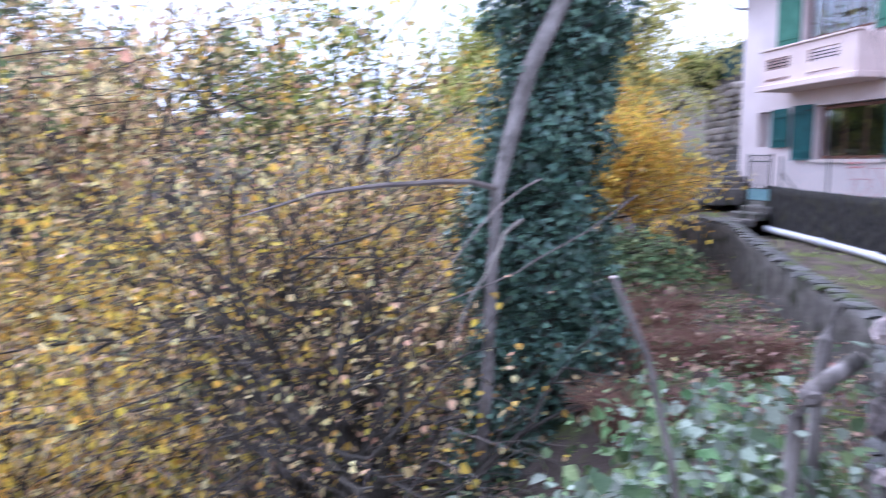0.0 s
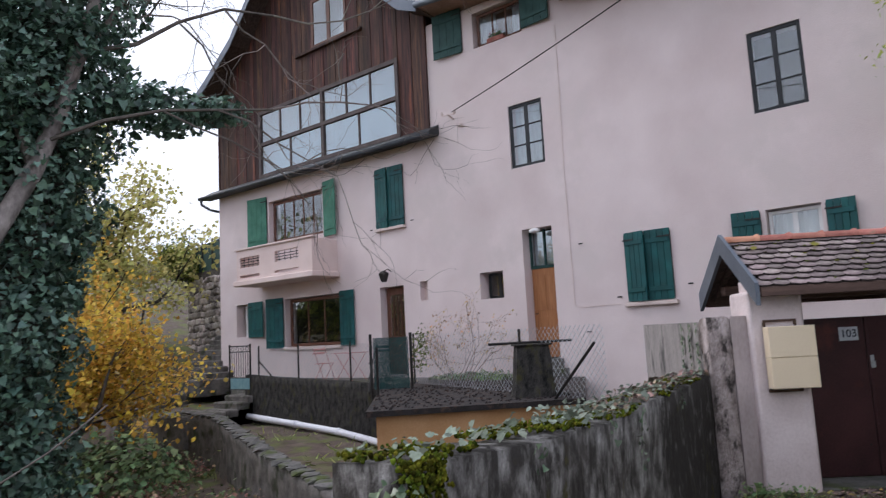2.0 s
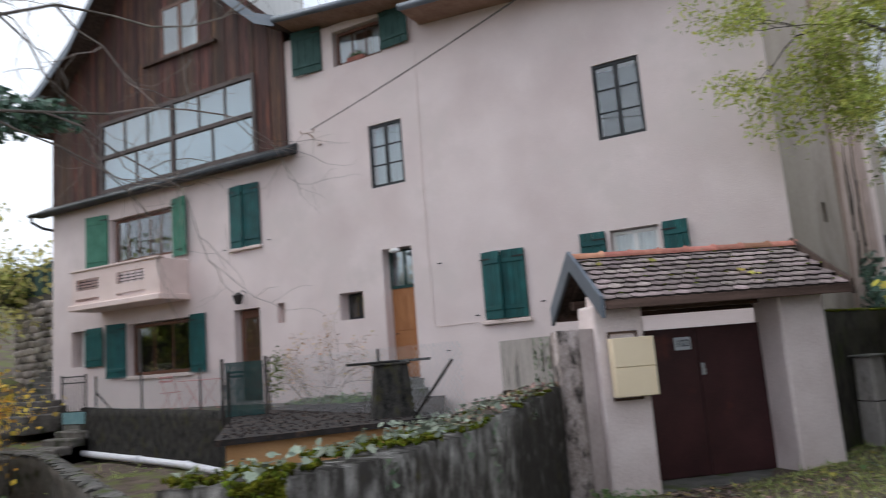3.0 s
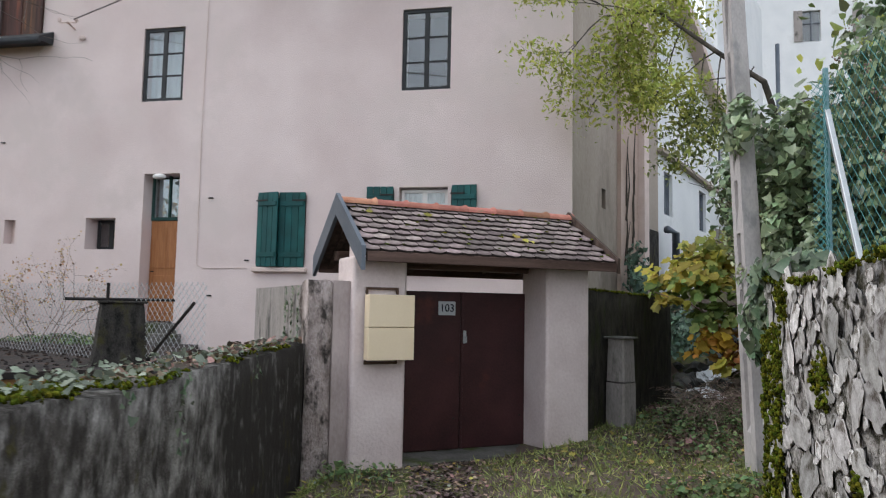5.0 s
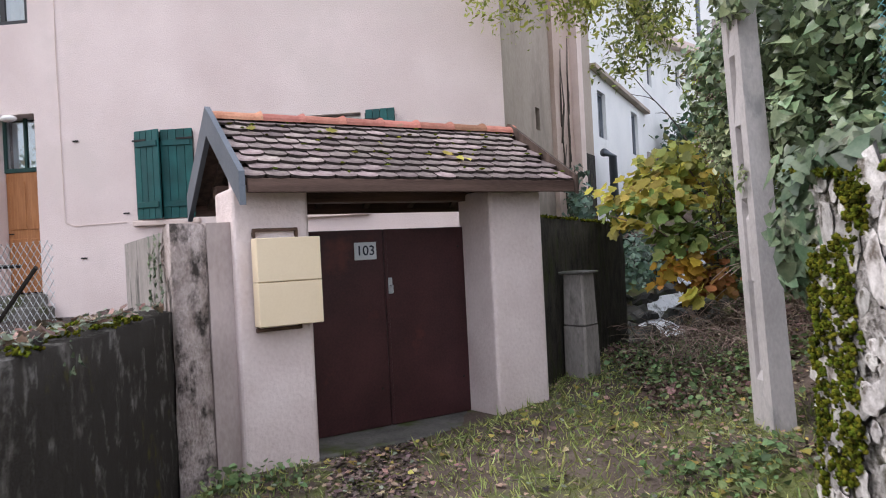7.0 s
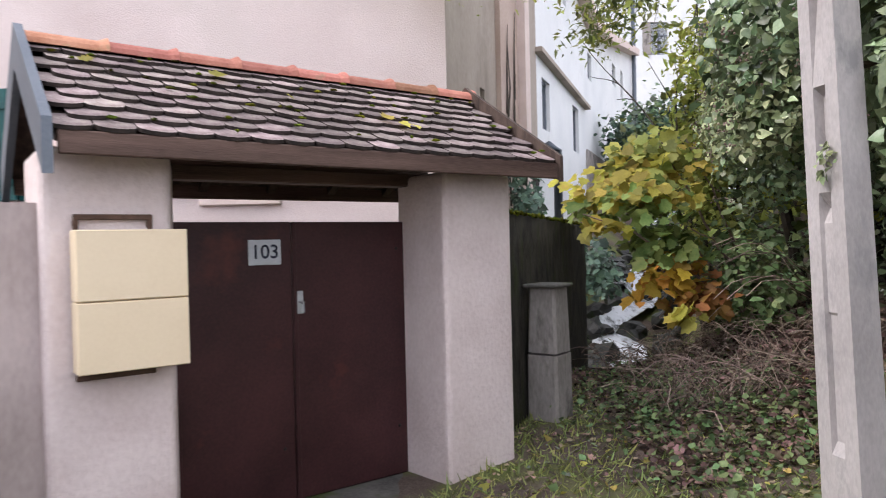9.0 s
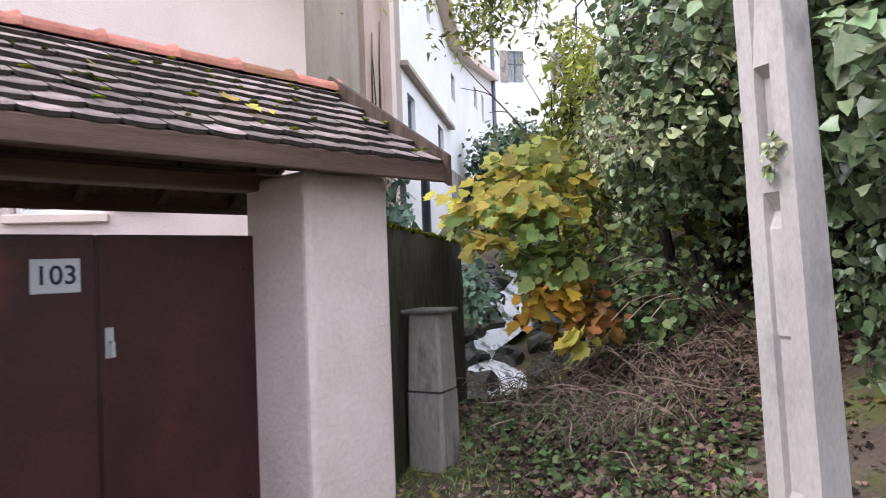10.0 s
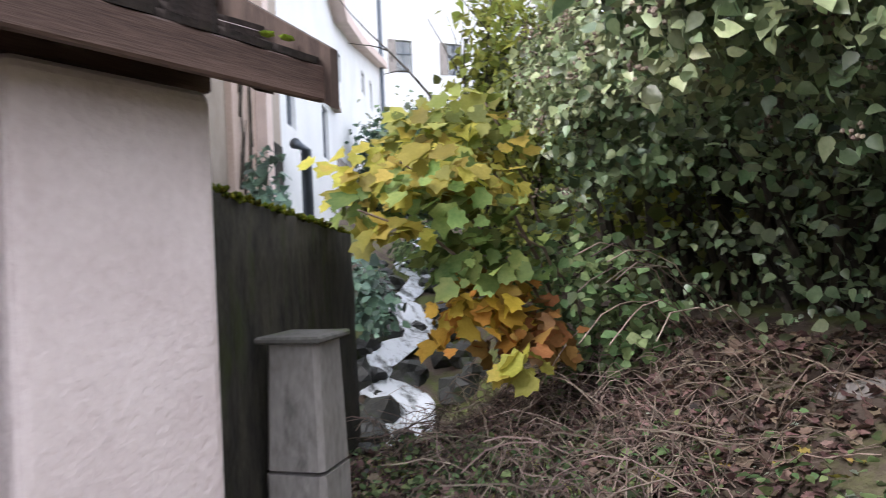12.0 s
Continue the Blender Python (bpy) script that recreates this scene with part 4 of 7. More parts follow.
part("cable_bracket", g, CREAM, house, "porcelain cable insulators on a bracket")
for y, z in ((4.72, 2.45), (6.2, 2.3), (6.95, 1.62), (11.8, 4.72), (13.3, 4.65), (7.0, 3.5)):
    part("wall_tie", Geo().box((HX - 0.02, y - 0.05, z - 0.012), (HX, y + 0.05, z + 0.012), 0.004), IRON, house)
lamp = part("wall_lantern", Geo().tube([(HX, 12.62, 3.45), (HX - 0.15, 12.62, 3.52), (HX - 0.22, 12.68, 3.46)], 0.012, 6), IRON, house, "black wrought iron wall lantern")
part("lantern_cage", Geo().add([(HX - 0.22 + dx * r, 12.70 + dy * r, z) for r, z in ((0.05, 3.18), (0.1, 3.40), (0.03, 3.47)) for dx, dy in ((-1, -1), (1, -1), (1, 1), (-1, 1))],
                               [(a + i, a + (i + 1) % 4, a + 4 + (i + 1) % 4, a + 4 + i) for a in (0, 4) for i in range(4)]), IRON, lamp)
part("door_lamp", Geo().blob((HX - 0.05, 8.1, 3.93), (0.10, 0.14, 0.06), 0.02, 2), WHITE, house, "white bulkhead lamp over the door", smooth=True)
fb = tagged(part("flower_box", Geo().box((HX - 0.02, 8.62, 8.66), (HX + 0.10, 9.1, 8.78), 0.01), RIDGE), "small terracotta flower box with red flowers", "flower box")
pts, d = shell(90, (HX + 0.03, 8.86, 8.84), (0.08, 0.24, 0.08), 0.8)
part("plant", leaves("plant", pts, d, 0.05, LEAF, IVY), IVY, fb)
pts, d = shell(25, (HX + 0.02, 8.86, 8.88), (0.08, 0.2, 0.06), 0.6)
RED = leafy("red_petal", (0.45, 0.03, 0.04), (0.6, 0.06, 0.07), 0.2, 0.2)
part("flowers", leaves("flowers", pts, d, 0.035, LEAF, RED), RED, fb)
# stone steps to the front door
st = thing("door_steps", "grey stone steps at the front door", "steps", pose(0, 0, 0))
for i, z in enumerate((0.35, 0.62, 0.88, 1.08)):
    part("step", Geo().box((12.75 + i * 0.2, 7.25 + 0.12 * i, 0.1), (HX + 0.3 if i == 3 else HX - 0.004, 8.45 if i < 3 else 8.44, z), 0.012), SLAB, st)
# overhead cable
solid("cable", Geo().tube(bowed((HX - 0.24, 10.1, 7.16), (7.62, -1.27, 7.0), 0.12, 20), 0.012, 5), IRON, "thin black overhead cable fixed to the house", "cable")


# ---------- gate porch: local x along the gate, local y towards the house, z up ----------
GA = math.degrees(math.atan2(-0.815, 0.58))
GATE = pose(-0.815 * -7.24, -0.58 * -7.24, 0, 0, 0, GA)   # local x is the distance along the gate, local y = 0 the pillars' fronts
porch = thing("gate_porch", "rendered gate porch with two pillars and a small tiled roof", "gate porch", GATE)


def pillar(outline, z1, label):
    g = Geo().prism(outline, -0.35, z1)
    p = part("pillar", g, PORCH, porch, label)
    md = p.modifiers.new("bevel", "BEVEL")
    md.width, md.segments, md.limit_method = 0.035, 3, "ANGLE"
    return p


pillar([(2.68, 0.0), (3.21, 0.0), (3.37, 0.55), (2.68, 0.55)], 1.98, "pink rendered pillar with a splayed reveal")
pillar([(4.78, 0.0), (5.32, 0.0), (5.32, 0.55), (4.80, 0.55)], 1.96, "pink rendered pillar, worn at the foot")
part("threshold", Geo().box((3.2, 0.02, -0.3), (4.82, 0.75, 0.03), 0.015), SLAB, porch, "worn concrete threshold")
# roof timbers: ridge, wall plate, rafters, fascia
RZ, EZ, RY, EY0, EY1 = 2.56, 2.02, 0.63, -0.24, 1.50
part("ridge_beam", Geo().box((2.75, RY - 0.05, RZ - 0.22), (5.42, RY + 0.05, RZ - 0.06), 0.008), BEAM_LONG, porch)
part("front_plate", Geo().box((2.80, 0.10, 1.985), (5.40, 0.24, 2.09), 0.008), BEAM_LONG, porch)
part("back_plate", Geo().box((2.80, 1.02, 1.985), (5.40, 1.16, 2.09), 0.008), BEAM_LONG, porch)
part("fascia", Geo().box((2.72, EY0 - 0.035, EZ - 0.108), (5.475, EY0 - 0.005, EZ - 0.012), 0.006), BEAM_LONG, porch, "weathered brown fascia board")
part("lintel", Geo().box((3.0, 0.40, 1.895), (5.2, 0.55, 1.975), 0.008), BEAM_LONG, porch)
for x in np.linspace(2.85, 5.3, 6):
    for ya, yb in ((EY0 + 0.02, RY - 0.05), (EY1, RY + 0.05)):
        g = Geo()
        g.v = [(x + dx, y, z + dz) for dx in (-0.03, 0.03) for y, z in ((ya, EZ - 0.068), (yb, RZ - 0.10)) for dz in (-0.036, 0.012)]
        g.f = [(0, 1, 3, 2), (4, 6, 7, 5), (0, 4, 5, 1), (2, 3, 7, 6), (0, 2, 6, 4), (1, 5, 7, 3)]
        part("rafter", g, BEAM, porch)
part("back_fascia", Geo().box((2.72, EY1 + 0.005, EZ - 0.15), (5.46, EY1 + 0.03, EZ - 0.012), 0.006), BEAM_LONG, porch)
# boarding under the tiles
for ya, yb in ((EY0, RY), (EY1, RY)):
    g = Geo()
    g.v = [(x, y, z + dz) for x in (2.71, 5.455) for y, z in ((ya, EZ - 0.055), (yb, RZ - 0.06)) for dz in (0, 0.025)]
    g.f = [(0, 1, 3, 2), (4, 6, 7, 5), (0, 4, 5, 1), (2, 3, 7, 6), (0, 2, 6, 4), (1, 5, 7, 3)]
    part("roof_boarding", g, BEAM, porch)
# zinc-clad barge boards at the two ends
for x0, x1 in ((2.66, 2.70), (5.46, 5.49)):
    for ya, yb in ((EY0 - 0.06, RY), (EY1 + 0.05, RY)):
        g = Geo()
        g.v = [(x, y, z + dz) for x in (x0, x1) for y, z in ((ya, EZ - 0.02), (yb, RZ + 0.04)) for dz in (-0.17 if x0 < 3 else -0.11, 0.05)]
        g.f = [(0, 1, 3, 2), (4, 6, 7, 5), (0, 4, 5, 1), (2, 3, 7, 6), (0, 2, 6, 4), (1, 5, 7, 3)]
        part("barge_board", g, ZINC if x0 < 3 else BEAM, porch, "grey zinc barge board" if x0 < 3 else "")
# shaped clay tiles, row on row
slope = math.hypot(RY - EY0, RZ - EZ)
tilt = math.atan2(RZ - EZ, RY - EY0)


def tile_mesh(w, ln, th):
    """A flat tile with a rounded tail, lying along +y from its tail."""
    out = [(-w / 2, ln), (-w / 2, 0.03)] + [(-w / 2 * math.cos(a), 0.03 - 0.046 * math.sin(a)) for a in (0.5, 1.05, 1.57, 2.09, 2.64)] + [(w / 2, 0.03), (w / 2, ln)]
    k = len(out)
    g = Geo()
    g.v = [(x, y, z) for z in (0, th) for x, y in out]
    g.f = [tuple(range(k)), tuple(range(k, 2 * k))[::-1]] + [(i, i + k, (i + 1) % k + k, (i + 1) % k) for i in range(k)]
    return g


TW, ROWS_N = 0.163, 9
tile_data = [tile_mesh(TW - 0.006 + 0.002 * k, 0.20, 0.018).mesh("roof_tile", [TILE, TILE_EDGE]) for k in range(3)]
# side faces take the edge colour that carries the painted shadow lines
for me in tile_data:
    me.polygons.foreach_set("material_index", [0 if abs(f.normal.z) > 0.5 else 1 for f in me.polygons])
roof = part("tiled_roof", Geo().box((2.9, RY - 0.02, RZ - 0.05), (5.4, RY + 0.02, RZ - 0.03)), BEAM, porch, "mossy weathered clay tiles with rounded tails")
exposure_len = (slope + 0.02) / ROWS_N
n_t = int(2.84 / TW)
for r in range(ROWS_N):
    for c in range(n_t + 1):
        x = 2.70 + TW * (c + (0.5 if r % 2 else 0.0)) + TW / 2 * 0.9
        if x > 5.46 - 0.02:
            continue
        s = r * exposure_len - 0.03
        m = Matrix.Translation((x, EY0 + s * math.cos(tilt), EZ - 0.005 + s * math.sin(tilt) + 0.012)) @ pose(0, 0, 0, math.degrees(tilt) - 9.5 + rng.normal(0, 1.0), rng.normal(0, 1.4), rng.normal(0, 1.2))
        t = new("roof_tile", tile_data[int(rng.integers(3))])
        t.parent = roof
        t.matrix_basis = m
back = Geo()
for r in range(ROWS_N - 1):
    for c in range(n_t):
        x, s = 2.80 + TW * (c + (0.5 if r % 2 else 0.0)), r * exposure_len - 0.03
        tm = Matrix.Translation((x, EY1 - s * math.cos(tilt), EZ + s * math.sin(tilt) + 0.012)) @ Matrix.Rotation(math.pi, 4, "Z") @ pose(0, 0, 0, math.degrees(tilt) - 5, 0, 0)
        tg = tile_mesh(TW - 0.006, 0.20, 0.017)
        back.add([tm @ Vector(v) for v in tg.v], tg.f)
tagged(part("back_tiles", back, TILE, porch), kind="stuff")
for i in range(8):
    a, b = 2.70 + i * 0.346, 2.70 + (i + 1) * 0.346 + 0.03
    g = Geo()
    seg = 8
    g.v = [(x, RY + r * math.cos(t), RZ - 0.012 + r * 0.85 * math.sin(t)) for x, rr in ((a, 0.084), (b - 0.045, 0.080), (b, 0.104)) for r in (rr, rr - 0.016) for t in (math.pi * j / seg for j in range(seg + 1))]
    k = seg + 1
    for q in range(2):
        for j in range(seg):
            o = 2 * k * q
            g.f += [(o + j, o + j + 1, o + 2 * k + j + 1, o + 2 * k + j), (o + k + j, o + 3 * k + j, o + 3 * k + j + 1, o + k + j + 1)]
    for o in (0, 4 * k):
        g.f += [(o + j, o + k + j, o + k + j + 1, o + j + 1) for j in range(seg)]
    part("ridge_tile", g, RIDGE, roof, smooth=False)
# render infill under the gable of the porch, and the stepped flank
part("gable_infill", Geo().prism([(2.78, 0.05), (3.1, 0.05), (3.1, 0.5), (2.78, 0.5)], 1.98, 2.10), PORCH, porch)

# fallen leaves and moss tufts on the tiles
g = Geo()
for _ in range(60):
    x, s = rng.uniform(2.75, 5.45), slope * rng.random() ** 0.7
    g.blob((x, EY0 + s * math.cos(tilt), EZ + 0.035 + s * math.sin(tilt)), (rng.uniform(0.008, 0.03), rng.uniform(0.008, 0.02), 0.008), 0.3)
mm = solid("moss", g, MOSS, "small moss tufts on the porch tiles", "moss", "stuff", at=GATE)
pts = []
for x, s in ((4.42, 0.33), (4.50, 0.30), (4.58, 0.27), (3.55, 0.72), (2.92, 0.70), (2.95, 0.78), (3.9, 0.55)):
    pts.append((x, EY0 + s * math.cos(tilt), EZ + 0.05 + s * math.sin(tilt)))
big = solid("fallen_leaf", leaves("fallen_leaf", np.array(pts), (0, -0.5, 0.85), 0.075, LOBED, MAPLE_Y, 0.25), MAPLE_Y, "yellow-green fallen leaves lying on the tiles", "leaf", "stuff", at=GATE)

# double gate leaves
gate = thing("double_gate", "dark maroon sheet gate with two closed leaves", "gate", GATE)
gy = 0.48
for x0, x1 in ((3.34, 4.015), (4.022, 4.81)):
    lf = part("gate_leaf", Geo().box((x0, gy, 0.035), (x1, gy + 0.035, 1.672), 0.006), MAROON, gate)
    part("frame", Geo().box((x0 + 0.01, gy + 0.036, 1.55), (x1 - 0.01, gy + 0.07, 1.66), 0.004).box((x0 + 0.01, gy + 0.036, 0.05), (x1 - 0.01, gy + 0.07, 0.16), 0.004), MAROON, lf)
    part("bead", Geo().box((x0 + 0.002, gy - 0.008, 0.04), (x0 + 0.022, gy - 0.001, 1.668), 0.002), MAROON, lf)
    part("bolt", Geo().blob((x1 - 0.07, gy - 0.003, 0.35), (0.012, 0.006, 0.012), 0.05).blob((x1 - 0.07, gy - 0.003, 1.5), (0.012, 0.006, 0.012), 0.05), IRON, lf)
part("gate_handle", Geo().box((4.042, gy - 0.012, 1.13), (4.080, gy - 0.001, 1.265), 0.004).tube([(4.06, gy - 0.012, 1.2), (4.06, gy - 0.05, 1.2), (4.06, gy - 0.05, 1.14)], 0.009, 6), GALV, gate, "pale metal lock plate and pull")
plate = part("number_plate", Geo().box((3.752, gy - 0.010, 1.425), (3.948, gy - 0.001, 1.570), 0.004), PLATE, gate, "pale enamel house number plate")
fc = bpy.data.curves.new("number", "FONT")
fc.body, fc.size, fc.align_x, fc.align_y, fc.extrude, fc.offset = "103", 0.112, "CENTER", "CENTER", 0.0012, 0.0012
ft = bpy.data.objects.new("number_text", fc)
scene.collection.objects.link(ft)
bpy.context.view_layer.update()
fm = bpy.data.meshes.new_from_object(ft.evaluated_get(bpy.context.evaluated_depsgraph_get()))
bpy.data.objects.remove(ft)
fm.materials.clear()
fm.materials.append(INK)
num = new("number", fm)
num.parent = plate
num.matrix_basis = pose(3.85, gy - 0.0125, 1.497, 90, 0, 0)

# two stacked letter boxes on an iron frame
frame_ob = thing("letterbox_frame", "dark iron bracket frame holding the letter boxes", "bracket", GATE)
g = Geo()
for z in (0.985, 1.675):
    g.box((2.80, -0.035, z - 0.012), (3.12, -0.015, z + 0.012), 0.003)
for x in (2.80, 3.10):
    g.box((x, -0.034, 0.985), (x + 0.02, -0.014, 1.675), 0.003)
    for z in (0.97, 1.63):
        g.box((x, -0.014, z), (x + 0.02, 0.012, z + 0.03), 0.003)
part("bracket", g, RUST, frame_ob)
for z in (1.016, 1.318):
    lb = thing("letter_box", "plain beige steel letter box", "letter box", GATE, group="stacked letter boxes")
    part("body", Geo().box((2.785, -0.16, z), (3.235, -0.036, z + 0.299), 0.004), BEIGE, lb)
    part("door_flap", Geo().box((2.788, -0.168, z + 0.003), (3.232, -0.161, z + 0.296), 0.003), BEIGE, lb)

# old post and flank wall beside the porch
wo = solid("gate_post", run_wall([(7.28, 2.38), (7.42, 2.20)], 0.22, -0.3, [1.72, 1.73], 0.06, 0.03, 0.2), PEELING, "old peeling rendered post beside the porch", "post", smooth=True)
g = Geo()
fl = wall_sheet(g, (0.0, 0.30), (-0.3, 1.74), [], 0.25, lambda a, u, d: (7.42 + a * 0.38 + d * 0.7, 2.19 - a * 0.52 + d * 0.7, u))
solid("wall_flank", g, DIRTY_PINK, "short dirty rendered wall between post and porch", "wall", "structure")
# slanting strut and far flank wall of the court
g = wall_sheet(Geo(), (0, 2.9), (-0.3, 1.70), [], 0.2, lambda a, u, d: (7.45 + a * 0.816 + d * 0.578, 2.49 + a * 0.578 - d * 0.816, u))
solid("wall_court", g, OLDCONC, "streaked grey concrete side wall of the court", "wall", "structure")


# ---------- walls, garage, terrace ----------
LANE_WALL = [(2.02, 1.72), (3.2, 1.86), (4.3, 2.0), (5.42, 2.165), (6.4, 2.30), (7.33, 2.42)]
solid("wall_lane", run_wall(LANE_WALL, 0.36, -1.1, [1.22, 1.14, 1.10, 1.125, 1.13, 1.16], 0.06, 0.022, 0.3), LANEWALL, "old rendered lane wall, pale worn patches and black mould", "wall", "structure", smooth=True)
# broken rubble end of the wall, under ivy
g = Geo()
for _ in range(60):
    z = rng.uniform(-0.6, 0.98)
    g.blob((2.02 + rng.uniform(-0.08 - 0.03 * (1 - z), 0.05), 1.90 + rng.uniform(-0.14, 0.16), z), tuple(rng.uniform(0.035, 0.075, 3)), 0.4, 2)
solid("wall_stump", g, STUMP, "broken rubble end of the lane wall", "wall", "structure")

def cushion(g, c, r, n, flat=(1, 1, 1)):
    """A tuft of moss: many small lumps round one middle."""
    for _ in range(n):
        o = rng.normal(0, 0.45, 3) * r
        k = rng.uniform(0.005, 0.012)
        g.blob((c[0] + o[0] * flat[0], c[1] + o[1] * flat[1], c[2] + o[2] * flat[2]), (k * 1.2, k, k * 1.2), 0.3)


# moss cushions and litter along the wall's top
top_pts = []
for (a, b), z in ((((2.02, 1.72), (4.3, 2.0)), (1.23, 1.11)), (((4.3, 2.0), (7.3, 2.4)), (1.11, 1.16))):
    n = int(math.dist(a, b) * 90)
    for i in range(n):
        t = rng.random()
        top_pts.append((a[0] + (b[0] - a[0]) * t, a[1] + (b[1] - a[1]) * t + rng.uniform(-0.015, 0.36), z[0] + (z[1] - z[0]) * t + 0.015))
g = Geo()
for p in top_pts:
    if noise.noise(Vector(p) * 1.6) > -0.10:
        cushion(g, p, rng.uniform(0.02, 0.055), 9, (1, 1, 0.4))
for _ in range(60):
    x = rng.uniform(2.0, 2.22)
    cushion(g, (x, 1.735 + rng.uniform(-0.03, 0.02), rng.uniform(1.08, 1.23)), 0.03, 9, (1, 0.5, 1))
solid("moss", g, MOSS, "yellow-green moss cushions on the lane wall", "moss", "stuff")
arr = np.array(top_pts)
pick = arr[rng.random(len(arr)) < 0.8]
solid("fallen_leaves", leaves("fallen_leaves", pick + np.array((0, 0, 0.03)), (0, 0, 1), 0.036, LOBED, PALELEAF, 0.5), PALELEAF, "pale fallen leaves lying along the wall top", "leaf litter", "stuff")
sel = arr[(rng.random(len(arr)) < 0.7) & (arr[:, 0] > 4.2)]
solid("fallen_leaves", leaves("fallen_leaves", sel + np.array((0, 0, 0.035)), (0, 0, 1), 0.042, LOBED, LITTER, 0.6), LITTER, "brown fallen leaves lying along the wall top", "leaf litter", "stuff")

# garage with a flat gravel roof, set askew to the house
GC, GU, GV = Vector((7.05, 7.16)), Vector((0.71, -0.70)), Vector((0.72, 0.69))
q = lambda u, v: tuple(GC + GU * u + GV * v)
gar = thing("garage", "low ochre garage with a flat dark gravel roof", "garage", pose(0, 0, 0))
part("roof_slab", Geo().prism([q(0, 0), q(3.2, 0), (13.40, 7.1), (13.40, 10.75), (11.0, 10.72)], 0.61, 0.69), BITUMEN, gar, "black bitumen roof edge with gravel")
part("wall", Geo().prism([q(0.14, 0.14), q(3.1, 0.14), q(3.1, 4.2), q(0.14, 4.2)], -0.9, 0.605), ORANGE, gar, "ochre rendered garage wall")
g = Geo()
for _ in range(900):
    u, v = rng.uniform(0.1, 3.1), rng.uniform(0.1, 4.5)
    x, y = q(u, v)
    if x < 13.3:
        g.blob((x, y, 0.695), tuple(rng.uniform(0.012, 0.03, 3)), 0.3, 1) if rng.random() < 0.5 else None
solid("roof_gravel", g, BITUMEN, "loose gravel and debris on the garage roof", "gravel", "stuff")
court = Geo().prism([(7.9, 3.3), (13.43, 0.3), (13.43, 7.3), (9.3, 5.0)], -0.3, 0.12)
solid("pavement_court", court, SLAB, "plain paved court before the house", "pavement", "structure")

# terrace before the lower windows, held by a black wall
solid("terrace", Geo().prism([(11.2, 10.75), (13.43, 10.8), (13.43, 20.3), (11.2, 15.9)], -0.4, 0.68), SLAB, "raised gravel terrace along the house", "pavement", "structure")
solid("wall_terrace", run_wall([(11.0, 15.75), (11.0, 10.70)], 0.22, -0.8, [0.94, 0.72], 0.2, 0.015), BLACKWALL, "black mouldy terrace wall", "wall", "structure", smooth=True)
solid("drain_pipe", Geo().tube([(10.85, 15.75, -0.06), (10.85, 13.5, -0.21), (10.85, 12.0, -0.32), (10.4, 10.1, -0.42), (9.9, 9.6, -0.45)], 0.075, 12).tube([(10.85, 13.45, -0.213), (10.85, 13.55, -0.207)], 0.088, 12).tube([(10.85, 12.05, -0.316), (10.85, 11.92, -0.324)], 0.088, 12),
      PVC, "long white plastic drain pipe along the terrace wall", "pipe", smooth=True)
solid("wall_retaining", run_wall(RET, 0.30, -1.4, [0.20, 0.17, 0.06, -0.02, -0.15, -0.4], 0.15, 0.05, 0.4), RETWALL, "crumbling grey retaining wall with a rough coping", "wall", "structure", smooth=True)
g = Geo()
for (a, b), (za, zb) in zip(zip(RET, RET[1:]), ((0.20, 0.17), (0.17, 0.06), (0.06, -0.02), (-0.02, -0.15), (-0.15, -0.4))):
    for i in range(int(math.dist(a, b) / 0.28)):
        t = (i + rng.random() * 0.5) / (math.dist(a, b) / 0.28)
        g.blob((a[0] + (b[0] - a[0]) * t + 0.12, a[1] + (b[1] - a[1]) * t, za + (zb - za) * t + 0.03), (0.17, 0.17, 0.05), 0.35)
solid("coping_stones", g, SLAB, "rough coping stones on the retaining wall", "stones", "stuff")
# landing and steps up to the small gate and on beside the house
steps = thing("garden_steps", "mossy stone steps up to the small gate", "steps", pose(0, 0, 0))
for i in range(4):
    part("step", Geo().box((9.9 + 0.32 * i, 15.42, -0.6), (11.4, 16.5, -0.02 + 0.15 * i), 0.03), RETWALL, steps)
part("landing", Geo().box((8.75, 14.9, -0.6), (9.88, 16.4, 0.16), 0.03), RETWALL, steps)
upper = thing("upper_steps", "worn stone steps climbing beside the house", "steps", pose(0, 0, 0))
for i in range(9):
    part("step", Geo().box((12.0 + 0.42 * i, 19.6 + 0.30 * i, 0.2), (13.38 + 0.42 * i, 21.6 + 0.30 * i, 0.72 + 0.18 * i), 0.03), RETWALL, upper)
solid("wall_steps", run_wall([(9.2, 18.8), (12.6, 20.4), (15.0, 23.0)], 0.35, -0.8, [0.05, 0.45, 1.1], 0.3, 0.06), RETWALL, "rough rubble wall along the steps", "wall", "structure", smooth=True)

# iron garden gate and chain-link fence of the terrace
ig = thing("garden_gate", "black wrought iron garden gate", "gate", pose(11.0, 15.5, 0.45, 0, 0, 0))
for y in (0.0, 0.92):
    part("post", Geo().tube([(0, y, -0.05), (0, y, 1.30)], 0.025, 6), IRON, ig)
for z in (0.12, 0.42, 1.1, 1.25):
    part("rail", Geo().tube([(0, 0, z), (0, 0.92, z)], 0.014, 6), IRON, ig)
for i in range(1, 9):
    part("bar", Geo().tube([(0, i * 0.102, 0.42), (0, i * 0.102, 1.1)], 0.009, 6), IRON, ig)
for i in range(4):
    ring = [(0, 0.14 + i * 0.21 + 0.06 * math.cos(a), 1.175 + 0.06 * math.sin(a)) for a in np.linspace(0, 2 * math.pi, 11)]
    part("ring", Geo().tube(ring, 0.008, 5, False), IRON, ig)
